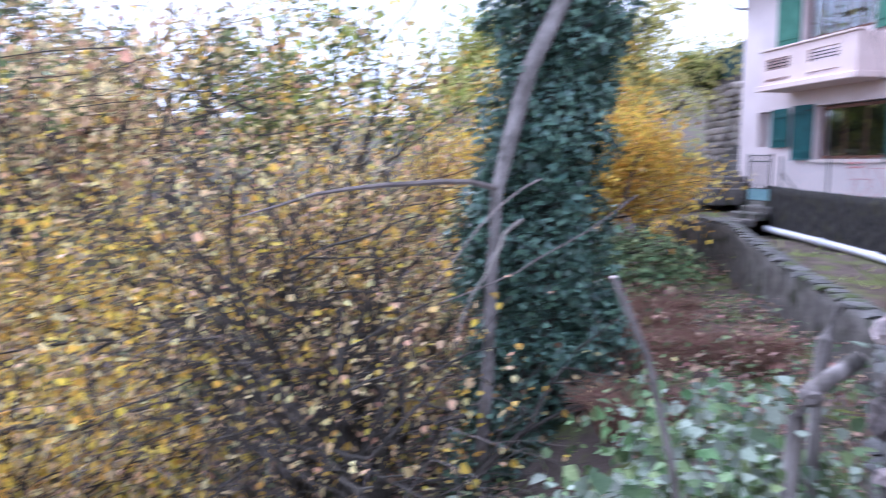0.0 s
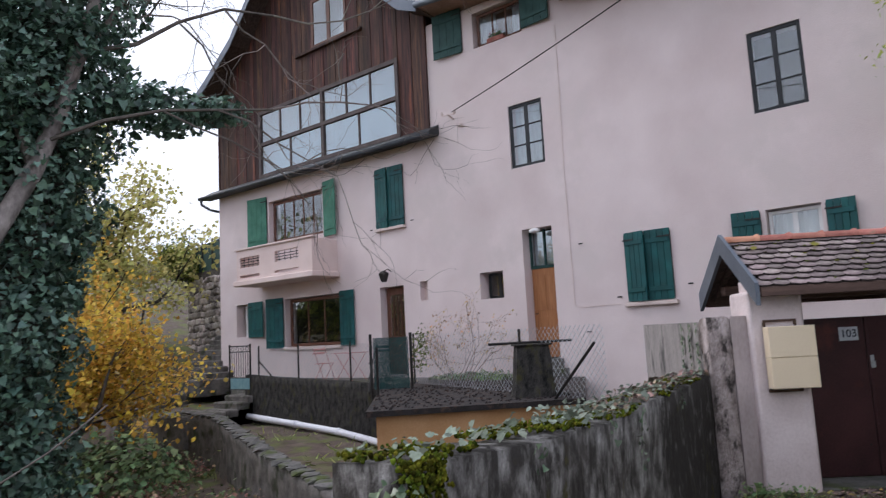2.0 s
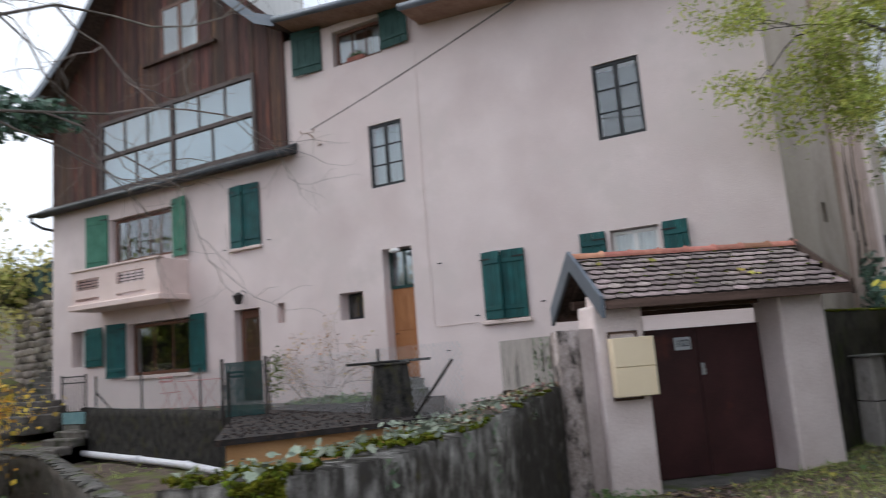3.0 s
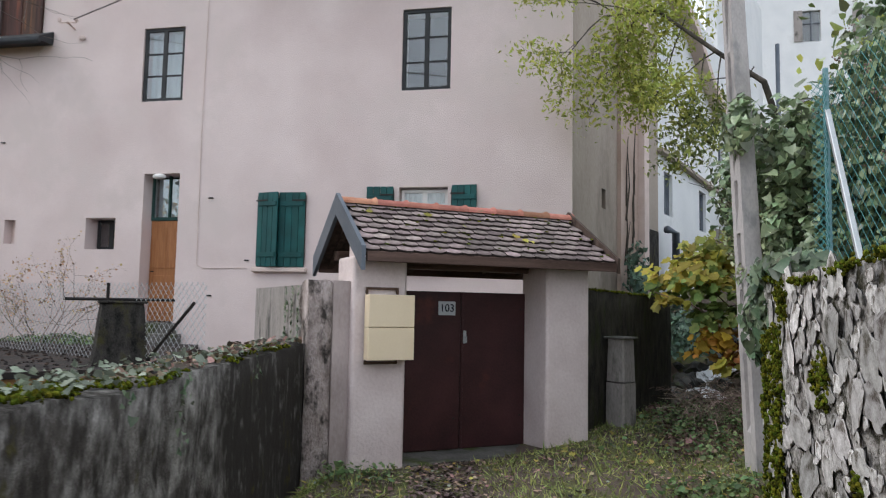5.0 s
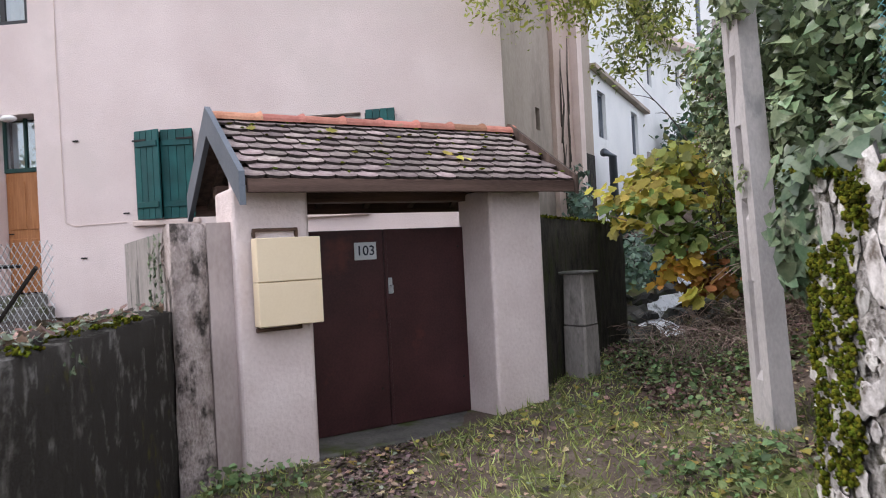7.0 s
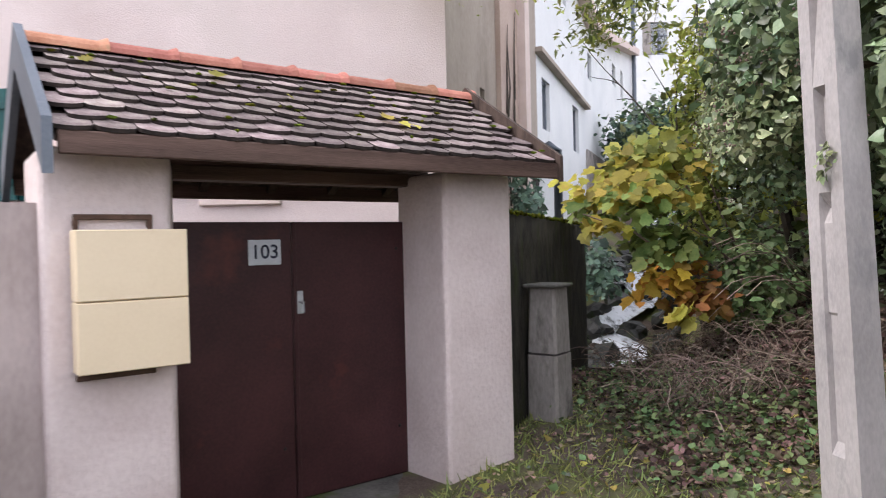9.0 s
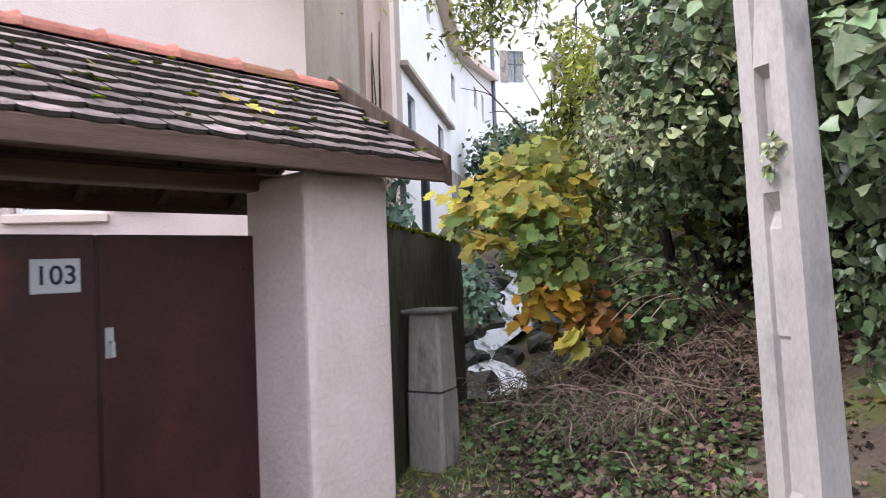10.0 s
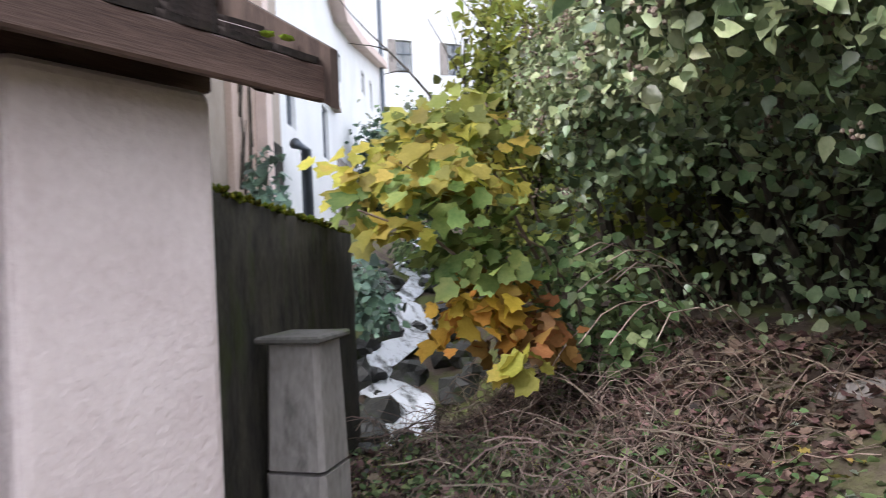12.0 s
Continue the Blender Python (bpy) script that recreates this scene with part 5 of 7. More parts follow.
part("kick_panel", Geo().box((-0.008, 0.03, 0.13), (0.008, 0.89, 0.41), 0.003), FENCEPAINT, ig, "grey-blue sheet panel")


def chain_link(a, b, z0, z1, pitch=0.11, r=0.0035):
    """Diamond wire mesh on the upright plane from a to b."""
    g = Geo()
    a, b = Vector(a), Vector(b)
    ln, h = (b - a).length, z1 - z0
    for s in (1, -1):
        u = -h
        while u < ln + h:
            u0, u1, h0, h1 = u, u + s * h, 0.0, h
            lo, hi = min(u0, u1), max(u0, u1)
            c0, c1 = max(lo, 0), min(hi, ln)
            if c1 > c0:
                zz = lambda t: (t - u0) / (u1 - u0) * h
                p, k = a + (b - a) * (c0 / ln), a + (b - a) * (c1 / ln)
                g.tube([(p.x, p.y, z0 + zz(c0)), (k.x, k.y, z0 + zz(c1))], r, 3, False)
            u += pitch
    return g


fence = thing("terrace_fence", "fine chain-link fence on thin posts along the terrace", "fence", pose(0, 0, 0))
part("wire_mesh", chain_link((11.05, 15.3), (11.05, 10.9), 0.85, 1.62), GALV, fence)
for y in (15.2, 13.6, 11.75):
    part("post", Geo().tube([(11.05, y, 0.7), (11.05, y, 1.68)], 0.022, 6), IRON, fence)
part("stay", Geo().tube([(11.05, 15.2, 1.3), (11.05, 14.6, 0.85)], 0.018, 6), IRON, fence)
fence2 = thing("court_fence", "fine chain-link fence behind the garage roof", "fence", pose(0, 0, 0))
part("wire_mesh", chain_link((11.6, 10.3), (9.0, 4.4), 0.69, 1.75), GALV, fence2)
for t in (0.0,):
    part("post", Geo().tube([(11.6 - 2.6 * t, 10.3 - 5.9 * t, 0.6), (11.6 - 2.6 * t, 10.3 - 5.9 * t, 1.78)], 0.022, 6), IRON, fence2)
part("stay", Geo().tube([(8.9, 4.5, 1.5), (9.1, 5.3, 0.7)], 0.022, 6), IRON, fence2)
roll = thing("wire_gate", "gate of green plastic mesh between dark posts", "gate", pose(0, 0, 0))
part("mesh_panel", chain_link((10.15, 10.1), (10.55, 9.5), 0.7, 1.72, 0.024, 0.006), GATEWIRE, roll, "green plastic mesh")
for x, y in ((10.12, 10.14), (10.58, 9.46)):
    part("post", Geo().tube([(x, y, 0.5), (x, y, 1.80)], 0.03, 8), IRON, roll)
part("stay", Geo().tube([(10.12, 10.1, 1.3), (9.7, 9.8, 0.69)], 0.02, 6), IRON, roll)
part("outer_post", Geo().tube([(9.1, 8.95, 0.62), (9.1, 8.95, 1.55)], 0.024, 8), IRON, roll)

# sooty chimney stump with an iron cross bar on the garage roof
ch = thing("chimney_stump", "sooty black chimney stump with an iron cross bar", "chimney", pose(9.55, 5.95, 0.69, 0, 0, -50))
g = Geo()
g.v = [(sx * r, sy * r, z) for z, r in ((0, 0.33), (0.25, 0.29), (0.55, 0.27), (0.78, 0.245)) for sx, sy in ((-1, -1), (0, -1.1), (1, -1), (1.1, 0), (1, 1), (0, 1.1), (-1, 1), (-1.1, 0))]
g.f = [(a * 8 + i, a * 8 + (i + 1) % 8, a * 8 + 8 + (i + 1) % 8, a * 8 + 8 + i) for a in range(3) for i in range(8)] + [tuple(24 + i for i in range(8))]
ob = part("shaft", g, BLACKWALL, ch)
part("cap_slab", Geo().box((-0.29, -0.29, 0.78), (0.29, 0.29, 0.815), 0.01), BLACKWALL, ch)
part("soot_crust", Geo().blob((0, 0, 0.3), (0.30, 0.30, 0.3), 0.25, 2), BLACKWALL, ch)
part("cross_bar", Geo().tube([(-0.68, 0, 0.83), (0.66, 0.02, 0.835)], 0.022, 6), IRON, ch)
part("upright_bar", Geo().tube([(-0.18, -0.02, 0.5), (-0.18, -0.02, 1.05)], 0.022, 6), IRON, ch)

# folding bistro chairs and table on the terrace
def bistro_chair(paint, m, label):
    c = thing("bistro_chair", label, "chair", m, group="bistro set")
    for i in range(4):
        part("seat_slat", Geo().box((-0.19, -0.18 + i * 0.095, 0.44), (0.19, -0.10 + i * 0.095, 0.455), 0.004), paint, c)
    for z in (0.70, 0.80):
        part("back_slat", Geo().box((-0.2, 0.20, z), (0.2, 0.215, z + 0.05), 0.004), paint, c)
    for s in (-0.19, 0.19):
        part("leg", Geo().tube([(s, -0.2, 0), (s, 0.21, 0.88)], 0.010, 6), paint, c)
        part("leg", Geo().tube([(s * 0.9, 0.2, 0), (s * 0.9, -0.17, 0.45)], 0.010, 6), paint, c)
    return c


PINKPAINT = mat("faded_red_paint", (0.42, 0.16, 0.15), (0.55, 0.25, 0.23), 4, 0.5, 0.1, 60)
bistro_chair(PINKPAINT, pose(12.55, 14.4, 0.68, 0, 0, 100), "faded red folding bistro chair")
bistro_chair(IRON, pose(12.4, 12.2, 0.68, 0, 0, -80), "dark folding bistro chair")
tb = thing("bistro_table", "faded red folding bistro table", "table", pose(12.5, 13.3, 0.68), group="bistro set")
part("tabletop", Geo().box((-0.3, -0.45, 0.70), (0.3, 0.45, 0.715), 0.004), PINKPAINT, tb)
for s in (-0.25, 0.25):
    for e in (1, -1):
        part("leg", Geo().tube([(s, -0.3 * e, 0), (s, 0.3 * e, 0.70)], 0.010, 6), PINKPAINT, tb)

# ---------- right of the porch: mossy wall, block post, pole, stone wall ----------
solid("wall_mossy", run_wall([(9.22, -0.06), (10.6, -0.63), (12.35, -1.35)], 0.22, -0.8, [1.74, 1.72, 1.69], 0.15, 0.02), MOSSWALL, "tall dark concrete wall covered in moss and soot", "wall", "structure", smooth=True)
bp_ = thing("block_post", "stump of two tapered concrete blocks", "post", pose(9.83, -0.50, 0.05, 0, 0, -38))


def taper(z0, z1, a, b, c=0.02):
    g = Geo()
    g.v = [(sx * (r - k), sy * (r - k2), z) for z, r in ((z0, a), (z1, b)) for sx, sy, k, k2 in ((-1, -1, c, 0), (1, -1, c, 0), (1, -1, 0, c), (1, 1, 0, c), (1, 1, c, 0), (-1, 1, c, 0), (-1, 1, 0, c), (-1, -1, 0, c))]
    g.f = [tuple(range(8))[::-1], tuple(range(8, 16))] + [(i, (i + 1) % 8, 8 + (i + 1) % 8, 8 + i) for i in range(8)]
    return g


part("lower_block", taper(-0.2, 0.615, 0.135, 0.128), OLDCONC, bp_)
part("upper_block", taper(0.63, 1.12, 0.125, 0.112), OLDCONC, bp_)
part("cap", Geo().box((-0.15, -0.14, 1.122), (0.15, 0.14, 1.15), 0.008), SLAB, bp_, "thin broken cap slab")

# concrete line pole with recessed face
pole = thing("utility_pole", "tapered concrete utility pole with recessed faces", "pole", pose(7.65, -1.535, 0) @ Matrix.Rotation(radians(-2.3), 4, "X") @ Matrix.Rotation(radians(100), 4, "Z"))
pz = lambda z: (0.126 - 0.007 * z, 0.078 - 0.004 * z)
g = Geo()
zc = [-0.5, 0.10, 0.52, 0.58, 1.16, 1.175, 1.58, 1.65, 1.72, 1.86, 1.93, 2.16, 2.20, 2.6, 2.66, 3.1, 3.16, 3.7, 3.8, 4.4, 5.2, 6.0, 7.2]
deep = [0, 0, 0, .03, .03, .02, .02, .055, .0, .0, .05, .05, .0, .045, .0, .05, .0, .05, 0, .05, .05, .0, 0]
# outer body, a ring of eight points at each height with a groove in the wide faces
for z, dp in zip(zc, deep):
    w, d = pz(z)
    gw = w * 0.34
    g.v += [(-d, -w, z), (d, -w, z), (d, -gw, z), (d - dp, -gw * 0.9, z), (d - dp, gw * 0.9, z), (d, gw, z), (d, w, z), (-d, w, z), (-d, gw, z), (-d + dp, gw * 0.9, z), (-d + dp, -gw * 0.9, z), (-d, -gw, z)]
k = 12
g.f = [(a * k + i, a * k + (i + 1) % k, (a + 1) * k + (i + 1) % k, (a + 1) * k + i) for a in range(len(zc) - 1) for i in range(k)] + [tuple((len(zc) - 1) * k + i for i in range(k))]
pob = part("shaft", g, POLE, pole)
part("step_iron", Geo().box((-0.20, -0.02, 2.28), (-0.12, 0.05, 2.30), 0.004), RUST, pole)

# rubble stone wall along the lane
SW_Y = -1.27
top_w = lambda x: 1.76 + 0.05 * math.sin(x * 2.0)
sw = tagged(part("wall_stone", run_wall([(6.64, -1.62), (6.52, -1.36), (6.34, SW_Y - 0.02), (4.5, SW_Y - 0.02), (1.0, SW_Y - 0.05), (-4.0, -1.5)][::-1], -0.45, -0.4, [1.65, 1.70, 1.76, 1.77, 1.77, 1.75], 0.10, 0.035, 0.16), MORTAR, smooth=True),
            "old rubble stone wall, patched with moss and worn mortar", "wall", kind="structure")


def stone_mesh(seed):
    bm = bmesh.new()
    bmesh.ops.create_icosphere(bm, subdivisions=2, radius=1)
    bm.verts.index_update()
    off = Vector((seed * 3.7, seed * 1.3, seed * 7.1))
    g = Geo()
    vs = []
    for v in bm.verts:
        d = v.co.copy()
        m = max(abs(d.x), abs(d.y), abs(d.z))
        sq = d / (0.75 * m + 0.25) * 0.85
        s = 1 + 0.55 * noise.noise(Vector((d.x, 0, d.z)) * 1.7 + off) + 0.55 * noise.noise(Vector((d.x, 0.3 * d.y, d.z)) * 3.6 + off) + 0.25 * noise.noise(d * 8 + off)
        q = sq * s
        q.y = max(-0.42, min(0.42, q.y)) / 0.42 * (1 + 0.08 * noise.noise(d * 2.5 + off))
        vs.append(tuple(q))
    g.add(vs, [[v.index for v in f.verts] for f in bm.faces])
    bm.free()
    return g.mesh("stone", STONE, True)


stone_data = [stone_mesh(i) for i in range(9)]
placed = []
for _ in range(9000):
    x, z = rng.uniform(3.6, 6.56), rng.uniform(-0.05, 1.72)
    r = 0.035 + 0.105 * rng.random() ** 2.0
    if all((x - a) ** 2 / 1.5 + (z - b) ** 2 > (0.66 * (r + c)) ** 2 for a, b, c in placed) and len(placed) < 298:
        placed.append((x, z, r))
for x, z, r in placed:
    s = new("stone", stone_data[int(rng.integers(9))])
    s.parent = sw
    yy = SW_Y - 0.006 - max(0, x - 6.34) * 0.6
    s.matrix_basis = pose(x, yy, z, rng.normal(0, 4), rng.uniform(-40, 40), rng.normal(0, 4)) @ Matrix.Diagonal((r * rng.uniform(0.8, 1.25), rng.uniform(0.003, 0.007), r * rng.uniform(0.8, 1.35), 1))
g = Geo()
for _ in range(2600):
    x, z = rng.uniform(3.4, 6.66), rng.uniform(-0.05, 1.76)
    if noise.noise(Vector((x * 2.6, 3, z * 2.2))) + 0.75 * smooth((x - 5.5) / 0.7) - 0.25 - 0.12 * z > 0.12:
        cushion(g, (x, SW_Y + 0.012 - max(0, x - 6.34) * 0.7 + rng.uniform(-0.02, 0.012), z), rng.uniform(0.014, 0.04), 14, (1, 0.45, 1.2))
for _ in range(500):
    x = rng.uniform(3.4, 6.55)
    cushion(g, (x, SW_Y + rng.uniform(-0.4, 0.03), top_w(x)), rng.uniform(0.02, 0.05), 10, (1, 1, 0.5))
solid("moss", g, MOSS, "bright green moss growing on the stone wall", "moss", "stuff")
# fence on the stone wall: post, strut, green netting
fp = thing("fence_post", "blue-green steel fence post with a slanting strut", "post", pose(0, 0, 0))
part("post", Geo().box((6.055, -1.615, 1.6), (6.085, -1.585, 3.10), 0.006), FENCEPAINT, fp)
part("strut", Geo().box((-0.017, -0.016, 0), (0.017, 0.016, 1.22), 0.004), GALV, fp).matrix_basis = pose(5.52, -1.6, 1.72, 0, 26, 0)
net = thing("fence_netting", "sagging green wire netting on the stone wall", "netting", pose(0, 0, 0))
part("wire_mesh", chain_link((6.07, -1.64), (2.0, -1.75), 1.74, 3.05, 0.09, 0.002), GREENWIRE, net)
for k in range(4):
    part("bunched_mesh", chain_link((6.00 + 0.03 * k, -1.56 - 0.03 * k), (6.14 + 0.02 * k, -1.64 + 0.03 * k), 1.76, 3.05, 0.05, 0.0022), GREENWIRE, net)


# ---------- houses along the stream alley ----------
A0, AD = Vector((13.44, 0.14)), Vector((0.9286, -0.3711))
AN = Vector((-0.3711, -0.9286))           # out of the walls, to the stream
ap = lambda a, u, d: (A0.x + AD.x * a - AN.x * d, A0.y + AD.y * a - AN.y * d, u)
ag = lambda x: (x - 13.44) / 0.9286


def abox(geo, a0, a1, u0, u1, out0, out1):
    """A box on the alley wall: along, up, and how far it stands out."""
    geo.add([ap(a, u, -o) for o in (out0, out1) for a, u in ((a0, u0), (a1, u0), (a1, u1), (a0, u1))], [(0, 1, 2, 3), (7, 6, 5, 4), (0, 4, 5, 1), (1, 5, 6, 2), (2, 6, 7, 3), (3, 7, 4, 0)])
    return geo


side = tagged(part("side_wall", wall_sheet(Geo(), (0.02, ag(15.55)), (-0.5, 10.5), [(ag(14.75), ag(14.95), 3.42, 3.80)], 0.4, lambda a, u, d: ap(a, u, d)), ALLEY_BROWN, house), "stained brown side wall of the house")
row = thing("pink_annex", "faded pink annex with a rendered pier and pipes", "house", pose(0, 0, 0))
part("wall", wall_sheet(Geo(), (ag(15.56), ag(17.1)), (-0.5, 11), [], 0.4, lambda a, u, d: ap(a, u, d - 0.08)), ALLEY_PINK, row, "faded pink rendered wall with a dead vine")
part("pier", abox(Geo(), ag(16.55), ag(16.85), -0.4, 11, 0.08, 0.22), CREAM, row, "pale rendered pier")
part("wall_second", wall_sheet(Geo(), (ag(17.12), ag(18.1)), (-0.5, 10), [], 0.4, lambda a, u, d: ap(a, u, d - 0.02)), ALLEY_BROWN, row)
part("downpipe", Geo().tube([ap(ag(18.0), 3.35, -0.25), ap(ag(18.35), 3.3, -0.35), ap(ag(18.35), 0.5, -0.35)], 0.09, 10), ZINC, row, "grey downpipe", smooth=True)
# flat dark panel on the wall; its colour stands in for the recess's shade
part("dark_recess", abox(Geo(), ag(17.15), ag(18.0), 0.2, 3.3, 0.02, 0.06), BLACKWALL, row, "dark panel painted in for a shaded recess")
g = Geo()
for k in range(9):
    a = ag(16.0 + 0.3 * math.sin(k * 1.7))
    g.tube([ap(a, 1.5 + 0.3 * k, -0.10), ap(a + 0.15 * math.sin(k * 2.3), 2.1 + 0.32 * k, -0.12), ap(a + 0.1, 2.6 + 0.35 * k, -0.10)], [0.02, 0.015, 0.006], 5)
part("dead_vine", g, DARKBARK, row, "dry leafless vine stems")
# white house with a raking verge
wh = thing("white_house", "whitewashed house beside the stream with small windows", "house", pose(0, 0, 0))
holes = [(ag(18.62), ag(19.3), 3.8, 4.85), (ag(21.85), ag(22.6), 3.75, 4.9), (ag(24.2), ag(24.85), 6.1, 6.85), (ag(29.4), ag(30.3), 7.1, 7.8), (ag(31.8), ag(32.6), 7.0, 8.0), (ag(20.9), ag(21.3), 6.4, 7.4)]
part("wall", wall_sheet(Geo(), (ag(18.1), ag(36.2)), (-0.5, 7.1), [h for h in holes if h[3] < 7.1], 0.4, lambda a, u, d: ap(a, u, d)), ALLEY_WHITE, wh, "white limewashed wall")
top = wall_sheet(Geo(), (ag(18.1), ag(36.2)), (7.1, 9.2), [(h[0], h[1], max(h[2], 7.1), h[3]) for h in holes if h[3] > 7.1], 0.4, lambda a, u, d: ap(a, 7.1 + (u - 7.1) * (1.9 - 0.06 * a if a < 11 else 0.3 + 0.045 * a), d))
part("upper_wall", top, ALLEY_WHITE, wh)
pts = [(18.1, 9.4), (20.5, 9.0), (22.2, 8.05), (24.0, 7.45), (27, 7.9), (36.3, 9.85)]
g = Geo()
for (xa, za), (xb, zb) in zip(pts, pts[1:]):
    g.add([ap(ag(x), z + dz, -o) for o in (0.0, 0.35) for x, z, dz in ((xa, za, 0), (xb, zb, 0), (xb, zb, 0.28), (xa, za, 0.28))], [(0, 1, 2, 3), (7, 6, 5, 4), (0, 4, 5, 1), (2, 6, 7, 3), (1, 5, 6, 2), (3, 7, 4, 0)])
part("verge", g, CREAM, wh, "cream roof verge, bent in outline")
g = Geo()
pa, pb = (18.05, 5.2), (23.6, 5.08)
g.add([ap(ag(x), z + dz, -o) for o in (0.0, 0.16) for x, z, dz in ((*pa, 0), (*pb, 0), (*pb, 0.09), (*pa, 0.09))], [(0, 1, 2, 3), (7, 6, 5, 4), (0, 4, 5, 1), (2, 6, 7, 3), (1, 5, 6, 2), (3, 7, 4, 0)])
part("string_course", g, ALLEY_BROWN, wh)
for h in holes:
    w = part("window", abox(Geo(), h[0] + 0.02, h[1] - 0.02, h[2] + 0.02, h[3] - 0.02, -0.16, -0.13), GLASS, wh)
    g = Geo()
    for a in (h[0], (h[0] + h[1]) / 2 - 0.03, h[1] - 0.06):
        abox(g, a, a + 0.06, h[2], h[3], -0.13, -0.08)
    part("frame", abox(abox(g, h[0], h[1], h[2], h[2] + 0.06, -0.128, -0.082), h[0], h[1], h[3] - 0.06, h[3], -0.128, -0.082), ZINC, w)
part("grey_base", abox(Geo(), ag(23.6), ag(36), -0.4, 4.0, 0.005, 0.06), OLDCONC, wh, "grey rubble base of the wall")
# unseen dark sheet behind the windows, coloured as room shade
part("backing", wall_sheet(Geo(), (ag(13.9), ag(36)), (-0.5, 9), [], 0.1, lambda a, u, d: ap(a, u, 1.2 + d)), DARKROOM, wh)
part("downpipe", Geo().tube([ap(ag(35.6), 0.5, -0.15), ap(ag(35.6), 14, -0.15)], 0.1, 8), ZINC, wh, smooth=True)
part("tall_end", abox(Geo(), ag(27), ag(36.2), 8.0, 16, -1.0, -0.6), ALLEY_WHITE, wh)
# pale tall house across the end of the alley
fh = thing("far_house", "tall pale house closing the alley, with small windows", "house", pose(0, 0, 0))
fw = wall_sheet(Geo(), (-26, -9.5), (-1, 24), [(y, y + 1.0, z, z + 1.9) for y in (-13.7, -16.9, -20.5) for z in (6.5, 12.2, 17.5)], 0.4, lambda a, u, d: (45 + d, a, u))
part("wall", fw, ALLEY_WHITE, fh)
for y in (-13.7, -16.9, -20.5):
    for z in (6.5, 12.2, 17.5):
        w = part("window", Geo().box((45.15, y + 0.02, z + 0.02), (45.2, y + 0.98, z + 1.88)), GLASS, fh)
        part("frame", Geo().box((45.08, y + 0.46, z), (45.14, y + 0.54, z + 1.9), 0.01).box((45.082, y, z + 1.1), (45.138, y + 1.0, z + 1.18), 0.01), ZINC, w)
        part("shutter", Geo().box((44.93, y + 1.02, z), (44.98, y + 1.5, z + 1.9), 0.01), OLDCONC, fh)
# dark sheet added behind the far windows in place of shaded rooms
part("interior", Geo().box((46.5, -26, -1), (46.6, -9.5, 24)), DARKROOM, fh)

# ---------- stream ----------
g = Geo()
n_s, n_w = 90, 9
for i in range(n_s + 1):
    x = 12.1 + 14.0 * (i / n_s) ** 1.25
    mid = -1.58 - 0.40 * (x - 12.5) + 0.20 * math.sin(x * 2.3)
    f = (x - 12.8) / 1.7
    fall = f + 0.13 * math.sin(2 * math.pi * f)
    z = -0.02 + 0.20 * max(fall, -0.5) * 1.7 if x < 24.8 else -0.02 + 2.3
    for j in range(n_w + 1):
        t = j / n_w * 2 - 1
        y = mid + t * (0.25 + 0.2 * noise.noise(Vector((x * 1.5, 1, 1))))
        g.v.append((x, y, z + 0.05 * noise.noise(Vector((x * 4, y * 4, 2))) + 0.03 * noise.noise(Vector((x * 11, y * 11, 5)))))
g.f = [(i * (n_w + 1) + j, (i + 1) * (n_w + 1) + j, (i + 1) * (n_w + 1) + j + 1, i * (n_w + 1) + j + 1) for i in range(n_s) for j in range(n_w)]
solid("water", g, WATER, "white rushing stream falling in small cascades", "stream", "structure", smooth=True)
for i in range(54):
    x = rng.uniform(12.2, 20)
    mid = -1.58 - 0.40 * (x - 12.5)
    s = rng.choice((-1, 1))
    r = rng.uniform(0.09, 0.24)
    y = mid + s * rng.uniform(0.12, 0.95)
    solid("boulder", Geo().blob((0, 0, 0), (r * 1.2, r, r * 0.75), 0.35, 2), BOULDER, "dark wet boulder in the stream bed", "boulder", smooth=False, group="stream boulders", at=pose(x, y, ground_z(x, y) + r * 0.3))
# high rubble wall behind the steps, with a hedge fence on it
hw = tagged(part("wall_high", wall_sheet(Geo(), (0, 9), (-0.5, 5.15), [], 0.5, lambda a, u, d: (16.6 + d + a * 0.25, 22.8 + a, u + a * 0.02)), DARKMORTAR), "high rubble stone wall behind the house", "wall", kind="structure")
fs_data = [stone_mesh(20 + i) for i in range(5)]
for m_ in fs_data:
    m_.materials.clear()
    m_.materials.append(FIELDSTONE)
cnt = 0
for r_ in range(17):
    a = 0.1 + 0.2 * (r_ % 2)
    while a < 8.6 and cnt < 300:
        w_ = rng.uniform(0.22, 0.42)
        s = new("stone", fs_data[int(rng.integers(5))])
        s.parent = hw
        s.matrix_basis = pose(16.62 + (a + w_ / 2) * 0.25 - 0.02, 22.8 + a + w_ / 2, 1.7 + r_ * 0.31 + rng.normal(0, 0.03), rng.normal(0, 8), 0, rng.normal(0, 5) - 14) @ Matrix.Diagonal((0.10, w_ * 0.50, 0.15, 1))
        a += w_
        cnt += 1
hf = thing("hedge_fence", "green sheeted fence above the rubble wall", "fence", pose(0, 0, 0))
